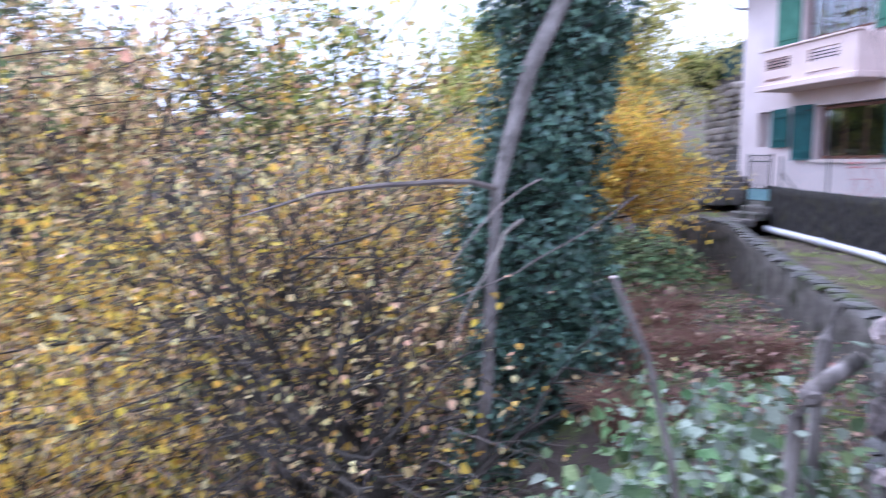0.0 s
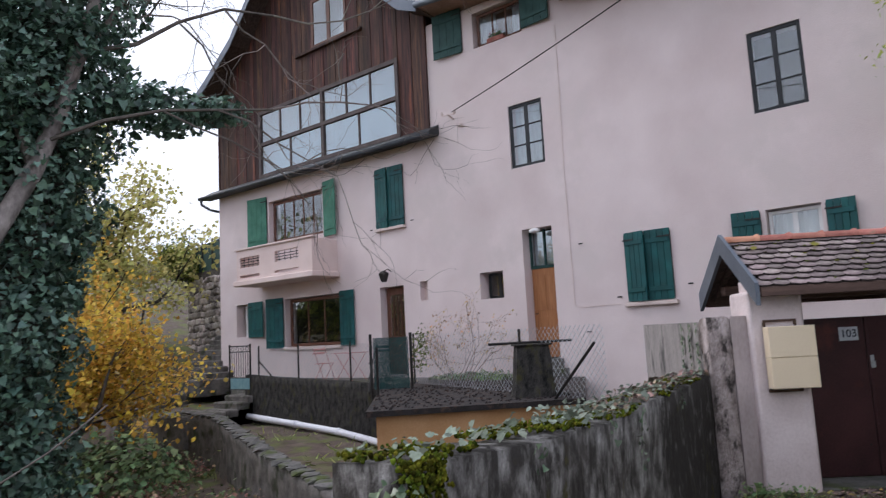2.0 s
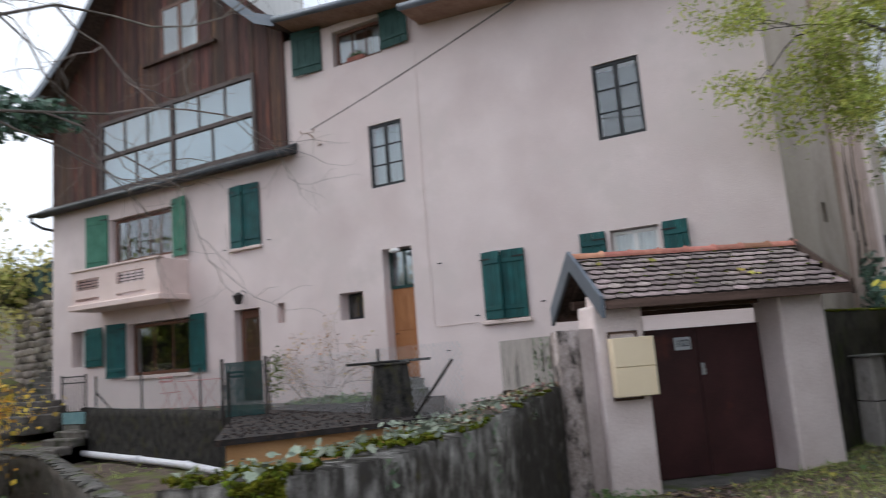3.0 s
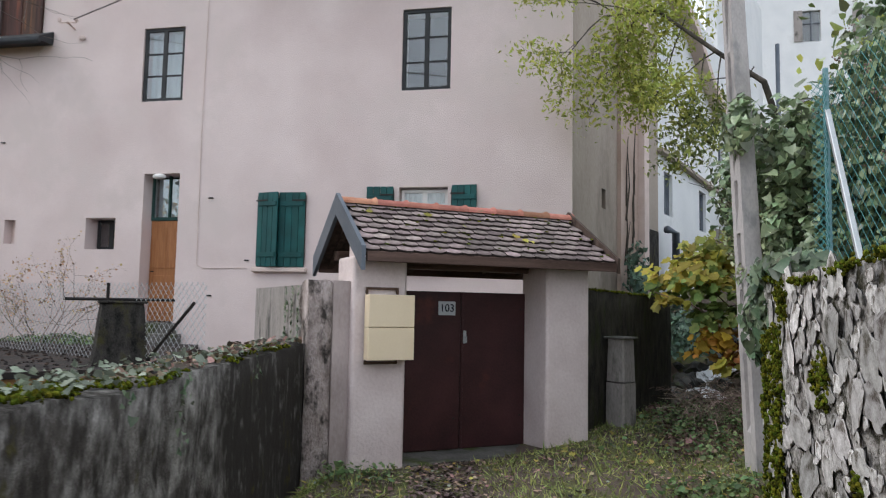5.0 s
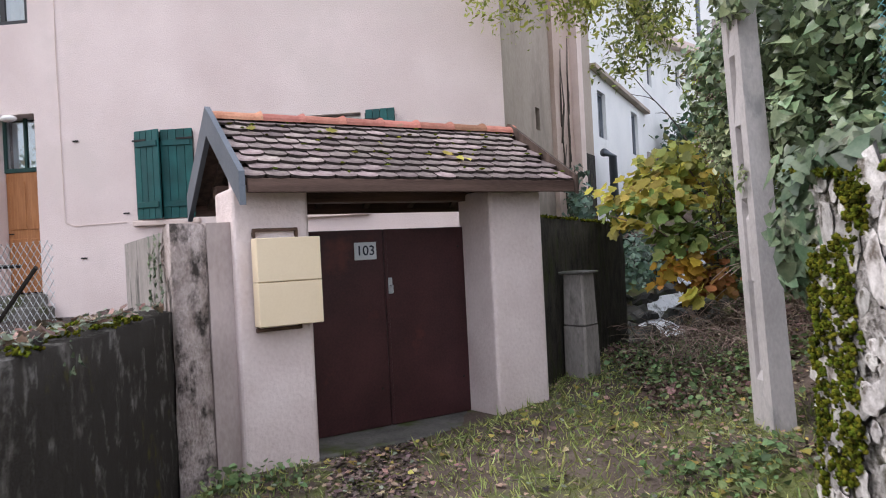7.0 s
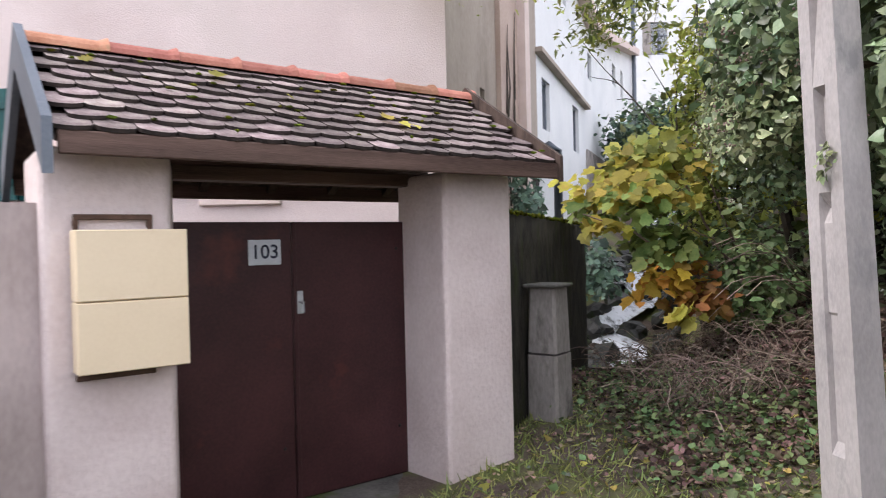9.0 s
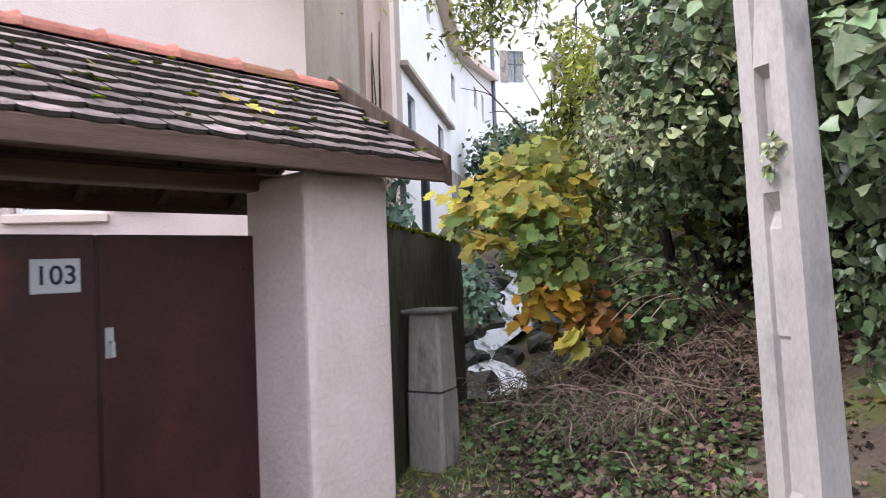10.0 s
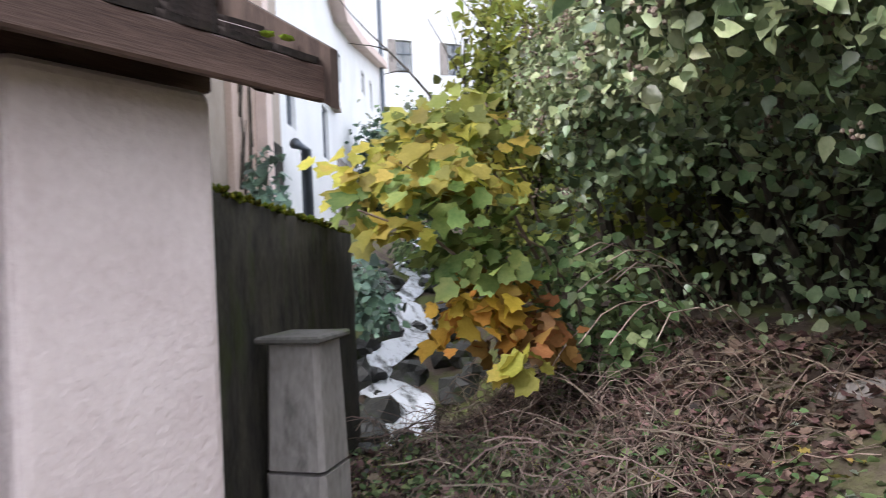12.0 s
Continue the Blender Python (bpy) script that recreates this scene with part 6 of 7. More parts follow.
for i in range(6):
    part("panel", Geo().add([(16.7 + (i + k) * 0.35, 22.8 + (i + k) * 1.4, z) for k in (0, 0.98) for z in (5.2, 6.6)] + [(16.73 + (i + k) * 0.35, 22.8 + (i + k) * 1.4, z) for k in (0, 0.98) for z in (5.2, 6.6)],
                            [(0, 1, 3, 2), (4, 6, 7, 5), (0, 2, 6, 4), (1, 5, 7, 3), (0, 4, 5, 1), (2, 3, 7, 6)]), GREEN_OLD, hf)
    part("post", Geo().tube([(16.68 + i * 0.35, 22.8 + i * 1.4, 5.1), (16.68 + i * 0.35, 22.8 + i * 1.4, 6.75)], 0.04, 6), IRON, hf)


# ---------- plants ----------
def grow(geo, base, way, length, radius, depth, spread=0.7, kids=3, droop=0.0, tips=None, seg=5, wob=0.18, shrink=0.62):
    """A limb that wavers and forks; the ends of the finest ones are collected in tips."""
    p, d = Vector(base), Vector(way).normalized()
    pts, rad = [p.copy()], [radius]
    for i in range(4):
        d = (d + Vector(rng.normal(0, wob, 3)) + Vector((0, 0, -droop))).normalized()
        p = p + d * (length / 4)
        pts.append(p.copy())
        rad.append(radius * (1 - 0.13 * (i + 1)))
    geo.tube(pts, rad, max(seg, 3), depth == 0)
    if tips is not None and depth <= 1:
        tips += [tuple(q) for q in pts[2:]]
    if depth > 0:
        for k in range(kids):
            q = pts[2 + k % 3]
            w = (d + Vector(rng.normal(0, spread, 3))).normalized()
            grow(geo, q, w, length * shrink * rng.uniform(0.75, 1.2), radius * 0.55, depth - 1, spread, kids, droop, tips, max(seg - 1, 3), wob, shrink)


def clumps(tips, per, r, m, size, shape, aim=(0, 0, 0.6), wild=0.8, flat=0.6):
    t = np.array(tips)
    pts = np.repeat(t, per, axis=0) + rng.normal(0, 1, (len(t) * per, 3)) * np.array((r, r, r * flat))
    return leaves("leaves", pts, aim, size, shape, m, wild)


def leafy_tree(label, base, height, stems, m1, m2, per=26, size=0.085, spread=0.65, lean=0.25, radius=0.07, depth=3, kids=3, category="tree", bark=None, r=0.32, shape=LEAF, first=0.34):
    t = thing("tree", label, category, pose(*base))
    tips = []
    for i in range(stems):
        g = Geo()
        a = 2 * math.pi * i / max(stems, 1) + rng.uniform(0, 1)
        way = (lean * math.cos(a), lean * math.sin(a), 1)
        grow(g, (0.12 * math.cos(a), 0.12 * math.sin(a), -0.2), way, height * first * rng.uniform(0.85, 1.15), radius * rng.uniform(0.7, 1.1), depth, spread * 0.8, kids, 0.0, tips, 7, 0.10, 0.74)
        part("trunk", g, bark or DARKBARK, t)
    tips = [p for p in tips if p[2] > height * 0.22]
    h = len(tips) // 2
    sh = list(rng.permutation(len(tips)))
    one, two = [tips[i] for i in sh[:h]], [tips[i] for i in sh[h:]]
    tagged(part("crown", clumps(one, per, r, m1, size, shape), m1, t), kind="stuff")
    tagged(part("crown", clumps(two, per, r, m2, size, shape), m2, t), kind="stuff")
    return t


# ivy-clad leaning tree
it = thing("ivy_tree", "leaning pale-barked tree wrapped in dark ivy", "tree", pose(0, 0, 0))
TR = [(1.62, 7.0, -2.3), (1.73, 7.0, -0.8), (1.78, 7.0, 0.43), (1.83, 7.0, 1.26), (1.97, 7.0, 1.8), (2.17, 7.02, 2.5), (2.66, 7.05, 3.46), (2.92, 7.1, 4.13), (3.25, 7.1, 5.4), (3.4, 7.2, 7.2)]
part("trunk", Geo().tube(TR, [0.08, 0.07, 0.062, 0.066, 0.085, 0.09, 0.09, 0.08, 0.065, 0.04], 12), BARK, it, "pale grey leaning trunk", smooth=True)
g = Geo()
g.tube(bowed((1.8, 6.95, 1.3), (-0.6, 5.6, 1.15), -0.15, 8, 0.06), [0.035, 0.032, 0.03, 0.027, 0.024, 0.02, 0.016, 0.012, 0.006], 6)
g.tube(bowed((1.95, 6.5, 1.0), (1.1, 5.6, 0.0), -0.2, 8, 0.08), [0.022, 0.022, 0.02, 0.018, 0.016, 0.014, 0.012, 0.009, 0.006], 6)
g.tube(bowed((1.1, 6.3, 0.25), (3.0, 6.2, 1.25), 0.1, 8, 0.04), 0.008, 5)
g.tube(bowed((2.1, 6.4, 1.4), (1.0, 6.2, 0.4), -0.15, 8, 0.05), 0.010, 5)
part("bare_limb", g, TWIG, it, "bare grey limbs crossing the ivy")
tips, g = [], Geo()
for base, way, ln, rr in (((2.92, 7.1, 4.13), (0.55, -0.30, 0.75), 2.2, 0.040), ((2.66, 7.05, 3.46), (-0.7, 0.1, 0.8), 2.0, 0.035), ((3.1, 7.1, 4.8), (0.95, -0.35, 0.35), 2.4, 0.026), ((2.8, 7.0, 3.8), (0.9, -0.55, 0.30), 2.2, 0.022), ((3.2, 7.1, 5.4), (0.6, -0.2, 0.9), 2.2, 0.030)):
    grow(g, base, way, ln, rr, 4, 0.6, 3, 0.012, tips, 6, 0.24, 0.64)
part("bare_branch", g, TWIG, it, "fine bare twigs against the sky")
allp, alld = [], []
for c, r, n in (((2.45, 7.55, -0.9), (0.80, 0.6, 1.3), 2600), ((2.5, 7.55, 0.6), (0.85, 0.65, 1.1), 2600), ((2.55, 7.5, 1.9), (0.80, 0.65, 1.0), 2400), ((2.75, 7.55, 3.2), (0.85, 0.65, 1.0), 2400), ((2.95, 7.55, 4.4), (0.95, 0.7, 1.0), 2300), ((3.0, 7.5, 5.6), (1.0, 0.7, 1.0), 2000),
                ((2.2, 7.3, 4.2), (0.6, 0.5, 0.8), 1000), ((3.9, 7.0, 4.35), (0.6, 0.35, 0.28), 420), ((4.6, 6.85, 4.45), (0.35, 0.25, 0.18), 180), ((2.0, 7.35, -2.0), (0.7, 0.6, 0.8), 900), ((3.1, 7.2, -0.5), (0.4, 0.4, 0.7), 500), ((1.75, 7.25, 0.9), (0.35, 0.3, 0.5), 350)):
    p, d = shell(int(n * 2.3), c, r, 0.55)
    allp.append(p)
    alld.append(d)
for _ in range(34):
    a, z = rng.uniform(0, 6.28), rng.uniform(-1.6, 5.4)
    p, d = shell(260, (2.45 + 0.10 * max(z, 0) + 0.80 * math.cos(a), 7.5 + 0.55 * math.sin(a), z), tuple(rng.uniform(0.16, 0.36, 3)), 0.6)
    allp.append(p)
    alld.append(d)
allp, alld = np.concatenate(allp), np.concatenate(alld)
keep = ~((allp[:, 1] < 6.95) & (np.abs(allp[:, 0] - np.interp(allp[:, 2], [q[2] for q in TR], [q[0] for q in TR])) < 0.16) & (allp[:, 2] > -0.3) & (allp[:, 2] < 3.2))
tagged(part("ivy", leaves("ivy", allp[keep], alld[keep] * 0.8 + np.array((0, 0, 0.5)), 0.062, IVYLEAF, IVY_DARK, 0.65), IVY_DARK, it, "dense dark ivy leaves"), kind="stuff")
# added dark core in the ivy, blocking light so that the sky does not show through
part("ivy_core_filler", Geo().tube([(2.2, 7.7, -2.4), (2.5, 7.7, 0), (2.55, 7.7, 2.0), (2.8, 7.7, 3.6), (3.0, 7.7, 5.6)], [0.35, 0.42, 0.40, 0.42, 0.2], 10), DARKBARK, it, "dark filler core added inside the ivy")

# autumn hazels and other trees down in the valley
leafy_tree("hazel with ochre autumn leaves on many thin stems", (-1.3, 10.6, -2.7), 7.2, 7, HAZEL, HAZEL2, 7, 0.075)
leafy_tree("hazel with yellow autumn leaves on many thin stems", (-4.2, 9.2, -3.0), 6.2, 6, HAZEL, HAZEL2, 10, 0.075)
leafy_tree("low hazel with ochre leaves below the lane", (0.15, 7.9, -3.3), 6.2, 8, HAZEL2, HAZEL, 3, 0.062, lean=0.26, radius=0.095)
leafy_tree("dark many-stemmed hazel, its leaves mostly fallen", (0.35, 6.9, -3.3), 6.2, 6, HAZEL, RUSSET, 2, 0.06, lean=0.30, radius=0.085)
leafy_tree("low bush with russet leaves", (0.9, 9.2, -2.4), 3.2, 5, RUSSET, HAZEL, 9, 0.075)
leafy_tree("low hazel with gold leaves below the lane", (-2.6, 6.6, -3.2), 4.6, 6, HAZEL2, HAZEL, 8, 0.07)
leafy_tree("thin tree with russet autumn leaves", (0.5, 9.6, -2.5), 6.0, 5, RUSSET, HAZEL, 8, 0.072)
leafy_tree("slender tree with olive and yellow leaves", (0.3, 14.5, -2.6), 11.5, 4, HAZEL2, HAZEL, 7, 0.10)
leafy_tree("bare-topped tree with thin grey branches", (-3.2, 14.0, -2.8), 13, 4, RUSSET, HAZEL, 3, 0.08, depth=4, r=0.4)
leafy_tree("bush with gold autumn leaves", (5.6, 14.4, -0.9), 5.6, 6, HAZEL2, HAZEL2, 30, 0.085, lean=0.15)
leafy_tree("bush with orange-gold autumn leaves", (6.4, 16.0, -0.7), 4.6, 6, HAZEL2, MAPLE_O, 24, 0.085, lean=0.18)
leafy_tree("bush with russet and gold leaves", (3.8, 18.0, -1.0), 5.5, 5, RUSSET, HAZEL2, 14, 0.09)
leafy_tree("tall tree with yellow-green leaves", (13.5, 29.5, 1.5), 10, 6, YELLOWGREEN, YELLOWGREEN, 26, 0.16, radius=0.14, r=0.5)
leafy_tree("tall tree with olive-green leaves", (9.0, 31, 0.8), 11, 5, YELLOWGREEN, LIME, 22, 0.18, radius=0.14, r=0.55)
leafy_tree("dark green round bush above the rubble wall", (18.5, 31.5, 4.8), 2.6, 5, OLIVE, LIME, 22, 0.12, radius=0.06)
for x, y, h, a, b in ((-14, 34, 15, OLIVE, IVY), (-22, 30, 14, OLIVE, RUSSET), (-6, 32, 13, OLIVE, HAZEL), (1, 34, 14, LIME, OLIVE), (-10, 24, 11, HAZEL, RUSSET), (-9, 15, 9, HAZEL, OLIVE)):
    leafy_tree("far woodland tree in dull autumn colour", (x, y, ground_z(x, y)), h, 4, a, b, 12, 0.26, radius=0.16, depth=3, r=0.8)

for bx, by, bz, hh in ((-0.2, 4.6, -2.4, 3.6), (-1.6, 4.4, -2.6, 3.8), (0.6, 5.4, -2.2, 3.4), (-0.9, 7.8, -2.8, 6.5), (-2.4, 8.6, -2.9, 7.5)):
    bs = thing("bare_sapling", "leafless grey sapling with a tangle of thin twigs", "shrub", pose(bx, by, bz), group="bare saplings")
    for i in range(4):
        g, a = Geo(), i * 1.57 + rng.random()
        grow(g, (0.1 * math.cos(a), 0.1 * math.sin(a), 0), (0.3 * math.cos(a), 0.3 * math.sin(a), 1), hh * 0.36, 0.016, 4, 0.5, 3, 0.0, None, 5, 0.14, 0.7)
        part("stem", g, TWIG if i % 2 else DARKBARK, bs)
vp = []
for _ in range(9000):
    x, y = rng.uniform(-5, 2.0), rng.uniform(3.2, 10)
    vp.append((x, y, ground_z(x, y) + rng.random() ** 2 * 0.5))
vp = np.array(vp)
solid("valley_undergrowth", leaves("valley_undergrowth", vp[::3], (0, 0, 1), 0.075, LEAF, BRAMBLE, 0.7), BRAMBLE, "dark bramble undergrowth under the hazels", "undergrowth", "stuff")
solid("fallen_leaves", leaves("fallen_leaves", vp[1::3] - np.array((0, 0, 0.08)), (0, 0, 1), 0.07, LEAF, RUSSET, 0.5), RUSSET, "russet leaf litter under the hazels", "leaf litter", "stuff")
solid("fallen_leaves", leaves("fallen_leaves", vp[2::3] - np.array((0, 0, 0.05)), (0, 0, 1), 0.07, LEAF, LITTER, 0.5), LITTER, "brown leaf litter under the hazels", "leaf litter", "stuff")
p, d = shell(30, (7.58, -1.37, 1.86), (0.06, 0.035, 0.10), 0.8)
solid("pole_sprig", leaves("pole_sprig", p, (-0.3, 0.9, 0.5), 0.036, OVATE, IVY_PALE, 0.7), IVY_PALE, "small ivy sprig on the pole face", "ivy", "stuff")
# scrub, cut stems and brambles below the lane wall
sc = thing("cut_log", "pale crooked log with a sawn end among brambles", "log", pose(0, 0, 0))
part("stem", Geo().tube([(1.74, 2.30, -0.8), (1.76, 2.29, 0.0), (1.77, 2.28, 0.36), (1.79, 2.29, 0.58), (1.84, 2.29, 0.68), (1.93, 2.29, 0.735), (2.05, 2.29, 0.80)], [0.028, 0.028, 0.030, 0.033, 0.040, 0.032, 0.036], 9), BARK, sc, smooth=True)
part("knot", Geo().blob((1.83, 2.27, 0.67), (0.045, 0.04, 0.04), 0.3, 2), BARK, sc)
part("sawn_end", Geo().tube([(2.048, 2.29, 0.799), (2.054, 2.29, 0.802)], 0.030, 9), CREAM, sc)
sc = thing("cut_log", "short broken log leaning behind the lane wall", "log", pose(0, 0, 0))
part("stem", Geo().tube([(2.25, 2.75, -0.7), (2.22, 2.72, 0.5), (2.26, 2.74, 0.75), (2.34, 2.76, 0.90)], [0.03, 0.03, 0.034, 0.030], 8), BARK, sc)
sc = thing("cut_branch", "thin cut branch with a pale sawn end", "branch", pose(0, 0, 0))
part("stem", Geo().tube([(1.45, 2.3, -0.6), (1.2, 2.15, 0.5), (1.06, 2.08, 0.92), (0.91, 2.03, 1.2)], [0.016, 0.014, 0.0125, 0.0115], 8), BARK, sc)
part("sawn_end", Geo().blob((0.91, 2.03, 1.202), (0.0115, 0.0115, 0.005), 0.05, 2), CREAM, sc)


def ground_pts(n, x0, x1, y0, y1, thr=-0.1, f=0.9, seed=0.0):
    out = []
    for _ in range(n):
        x, y = rng.uniform(x0, x1), rng.uniform(y0, y1)
        if noise.noise(Vector((x * f, y * f, seed))) > thr:
            out.append((x, y, ground_z(x, y)))
    return np.array(out)


p = ground_pts(19000, -1.2, 2.5, 1.6, 5.2, -0.3, 1.1, 2)
p[:, 2] += rng.uniform(0.05, 1.0, len(p)) * np.clip(1.5 - np.abs(p[:, 1] - 2.3), 0.2, 1)
p = p[(p[:, 0] < 1.75) | (p[:, 1] > 2.2)]
p = p[(p[:, 1] > 2.1) | (p[:, 2] < 0.2)]
h = len(p) // 2
solid("brambles", leaves("brambles", p[:h], (0, -0.4, 0.8), 0.058, LEAF, PALELEAF, 0.6), PALELEAF, "grey-green brambles below the lane", "brambles", "stuff")
solid("brambles", leaves("brambles", p[h:], (0, -0.4, 0.8), 0.055, LEAF, BRAMBLE, 0.6), BRAMBLE, "dark green bramble leaves below the lane", "brambles", "stuff")
for c_, r_, n_, m_, lab in (((2.0, 3.1, 0.05), (0.55, 0.6, 0.42), 330, PALELEAF, "large grey-green bramble leaves beside the log"), ((1.95, 3.2, 0.0), (0.7, 0.7, 0.45), 460, BRAMBLE, "green bramble leaves beside the log")):
    p, d = shell(n_, c_, r_, 0.7, -0.4)
    solid("brambles", leaves("brambles", p, d * 0.4 + np.array((-0.2, -0.5, 0.7)), 0.062, LEAF, m_, 0.65), m_, lab, "brambles", "stuff")
g = Geo()
for _ in range(40):
    x, y = rng.uniform(0.6, 2.2), rng.uniform(2.5, 3.8)
    a, ln = rng.uniform(0, 6.28), rng.uniform(0.3, 0.8)
    g.tube(bowed((x, y, ground_z(x, y)), (x + math.cos(a) * ln, y + math.sin(a) * ln, ground_z(x, y) + rng.uniform(0.2, 0.8)), -0.15, 6, 0.05), rng.uniform(0.003, 0.006), 4, False)
solid("bramble_canes", g, FERN, "arching red-brown bramble canes below the lane", "brambles", "stuff")
p = ground_pts(40000, 0.5, 9.0, 3.0, 16.0, -0.2, 0.6, 5)
p = p[[(q[0] < ret_x(q[1]) + 0.1) for q in p]]
p[:, 2] += rng.random(len(p)) ** 2 * 0.45
solid("undergrowth", leaves("undergrowth", p[::4], (0, 0, 1), 0.065, LEAF, BRAMBLE, 0.6), BRAMBLE, "low green undergrowth in the garden", "undergrowth", "stuff")
solid("fallen_leaves", leaves("fallen_leaves", p[np.arange(len(p)) % 4 > 0] - np.array((0, 0, 0.06)), (0, 0, 1), 0.06, LEAF, GARDENLITTER, 0.5), GARDENLITTER, "red-brown leaf litter in the garden", "leaf litter", "stuff")
p = ground_pts(9000, 0.5, 12.0, 4.5, 16.0, 0.0, 0.8, 11)
solid("garden_grass", leaves("garden_grass", p, (0.3, 0.3, 0.2), 0.16, BLADE, GRASS, 0.6), GRASS, "long rough grass in the garden", "grass", "stuff")
for k, (x, y, rr) in enumerate(((3.6, 7.4, 0.55), (4.3, 8.6, 0.5), (5.0, 9.6, 0.45), (3.0, 6.0, 0.4), (4.8, 7.2, 0.4))):
    g = Geo()
    for _ in range(700):
        a, t = rng.uniform(0, 6.28), rng.random() ** 0.5 * rr
        b = Vector((x + t * math.cos(a), y + t * math.sin(a), ground_z(x, y) - 0.05))
        g.tube([b, b + Vector((0.15 * math.cos(a), 0.15 * math.sin(a), 0.35)), b + Vector((0.4 * math.cos(a), 0.4 * math.sin(a), 0.45 * rng.uniform(0.5, 1.2)))], [0.004, 0.003, 0.001], 3, False)
    solid("dry_fern", g, FERN, "brown withered clump of fern in the garden", "fern", group="withered ferns")
p, d = shell(1500, (6.2, 12.6, -0.5), (1.0, 1.5, 0.8), 0.5, -0.2)
solid("nettles", leaves("nettles", p, d + np.array((0, 0, 0.8)), 0.10, LEAF, BRAMBLE, 0.5), BRAMBLE, "bright green nettle patch by the retaining wall", "nettles", "stuff")

# ivy on the broken wall end, sprigs on the wall
pa, da = shell(260, (2.02, 1.78, 1.02), (0.15, 0.14, 0.16), 0.5)
pb, db = shell(330, (1.97, 1.78, 0.35), (0.14, 0.20, 0.20), 0.5)
pc, dc = shell(160, (2.05, 1.74, 0.72), (0.07, 0.08, 0.30), 0.5)
p, d = np.concatenate((pa, pb, pc)), np.concatenate((da, db, dc))
solid("ivy", leaves("ivy", p, d + np.array((-0.2, -0.6, 0.3)), 0.036, IVYLEAF, IVY, 0.6), IVY, "pale-veined ivy on the broken wall end", "ivy", "stuff")
sp = []
for x0, n, ln in ((4.75, 30, 0.45), (4.2, 10, 0.2), (3.1, 8, 0.15), (5.9, 8, 0.15)):
    for _ in range(n):
        x = x0 + rng.normal(0, 0.05)
        sp.append((x, 1.72 + 0.127 * (x - 2.02) - 0.04, 1.16 - ln * rng.random()))
solid("ivy", leaves("ivy", np.array(sp), (0.1, -1, 0.3), 0.033, IVYLEAF, IVY_LIGHT, 0.35), IVY_LIGHT, "small ivy sprigs hanging on the lane wall", "ivy", "stuff")
tp = arr[(arr[:, 0] > 3.4) & (arr[:, 0] < 5.6)]
tp = tp[rng.random(len(tp)) < 0.5] + np.array((0, 0.05, 0.07))
solid("wall_plants", leaves("wall_plants", tp, (0, 0, 1), 0.04, LEAF, PALELEAF, 0.7), PALELEAF, "grey-green weeds growing on the wall top", "weeds", "stuff")
cp = []
for i in range(3):
    for _ in range(70):
        u = rng.random()
        a_ = 0.15 + 0.3 * i + rng.normal(0, 0.02)
        cp.append((7.45 + 0.816 * a_ - 0.015, 2.49 + 0.578 * a_ + 0.02, 1.70 - 0.55 * u))
solid("ivy", leaves("ivy", np.array(cp), (-0.578, 0.816, 0.2), 0.03, IVYLEAF, IVY_LIGHT, 0.3), IVY_LIGHT, "fine creeper strands on the grey court wall", "ivy", "stuff")

# rose bush and low plants before the house
rb = thing("rose_bush", "leggy rose bush, almost bare, before the house", "shrub", pose(12.4, 9.7, 0.6))
tips, g = [], Geo()
for i in range(9):
    a = i * 0.7
    grow(g, (0.1 * math.cos(a), 0.2 * math.sin(a), 0), (0.30 * math.cos(a), 0.75 * math.sin(a), 1), 1.0, 0.013, 3, 0.5, 3, 0.01, tips, 4, 0.12, 0.6)
tagged(part("stem_tangle", g, DRYSTEM, rb), kind="stuff")
tagged(part("leaves", clumps(tips, 1, 0.05, RUSSET, 0.04, LEAF), RUSSET, rb), kind="stuff")
p, d = shell(900, (12.7, 9.4, 0.70), (0.3, 1.3, 0.16), 0.5, 0.0)
solid("border_plants", leaves("border_plants", p, d + np.array((0, 0, 0.6)), 0.07, LEAF, BRAMBLE, 0.5), BRAMBLE, "low green border plants along the house", "plants", "stuff")
p, d = shell(220, (10.75, 9.35, 1.45), (0.15, 0.2, 0.5), 0.6)
solid("climber", leaves("climber", p, d, 0.05, LEAF, OLIVE, 0.6), OLIVE, "thin climber on the mesh gate", "climber", "stuff")

# ---------- right bank: ivy, maple, brambles ----------
ivp, ivd = [], []
for c, r, n, low in (((10.2, -3.05, 2.45), (1.3, 0.95, 0.95), 3000, -0.75), ((9.3, -3.6, 3.5), (1.5, 0.9, 0.9), 1300, -1), ((8.4, -2.35, 2.6), (0.8, 0.55, 0.9), 1700, -1), ((8.9, -1.75, 2.75), (0.55, 0.35, 0.6), 900, -1),
                     ((7.4, -2.35, 2.6), (0.9, 0.5, 0.95), 1900, -1), ((6.7, -2.5, 3.2), (0.9, 0.5, 0.9), 1300, -1), ((8.4, -3.2, 4.0), (1.0, 0.6, 0.9), 650, -1), ((11.3, -3.6, 2.9), (1.1, 0.9, 1.2), 1900, -0.8),
                     ((10.4, -3.3, 1.25), (0.9, 0.6, 0.6), 220, -1), ((9.2, -3.2, 1.6), (0.8, 0.5, 0.7), 220, -1), ((8.1, -2.7, 1.4), (0.6, 0.45, 0.8), 800, -1), ((10.0, -3.9, 1.4), (2.0, 0.4, 1.2), 700, -1)):
    p, d = shell(int(n * 2.1), c, r, 0.5, low)
    ivp.append(p)
    ivd.append(d)
ivp, ivd = np.concatenate(ivp), np.concatenate(ivd)
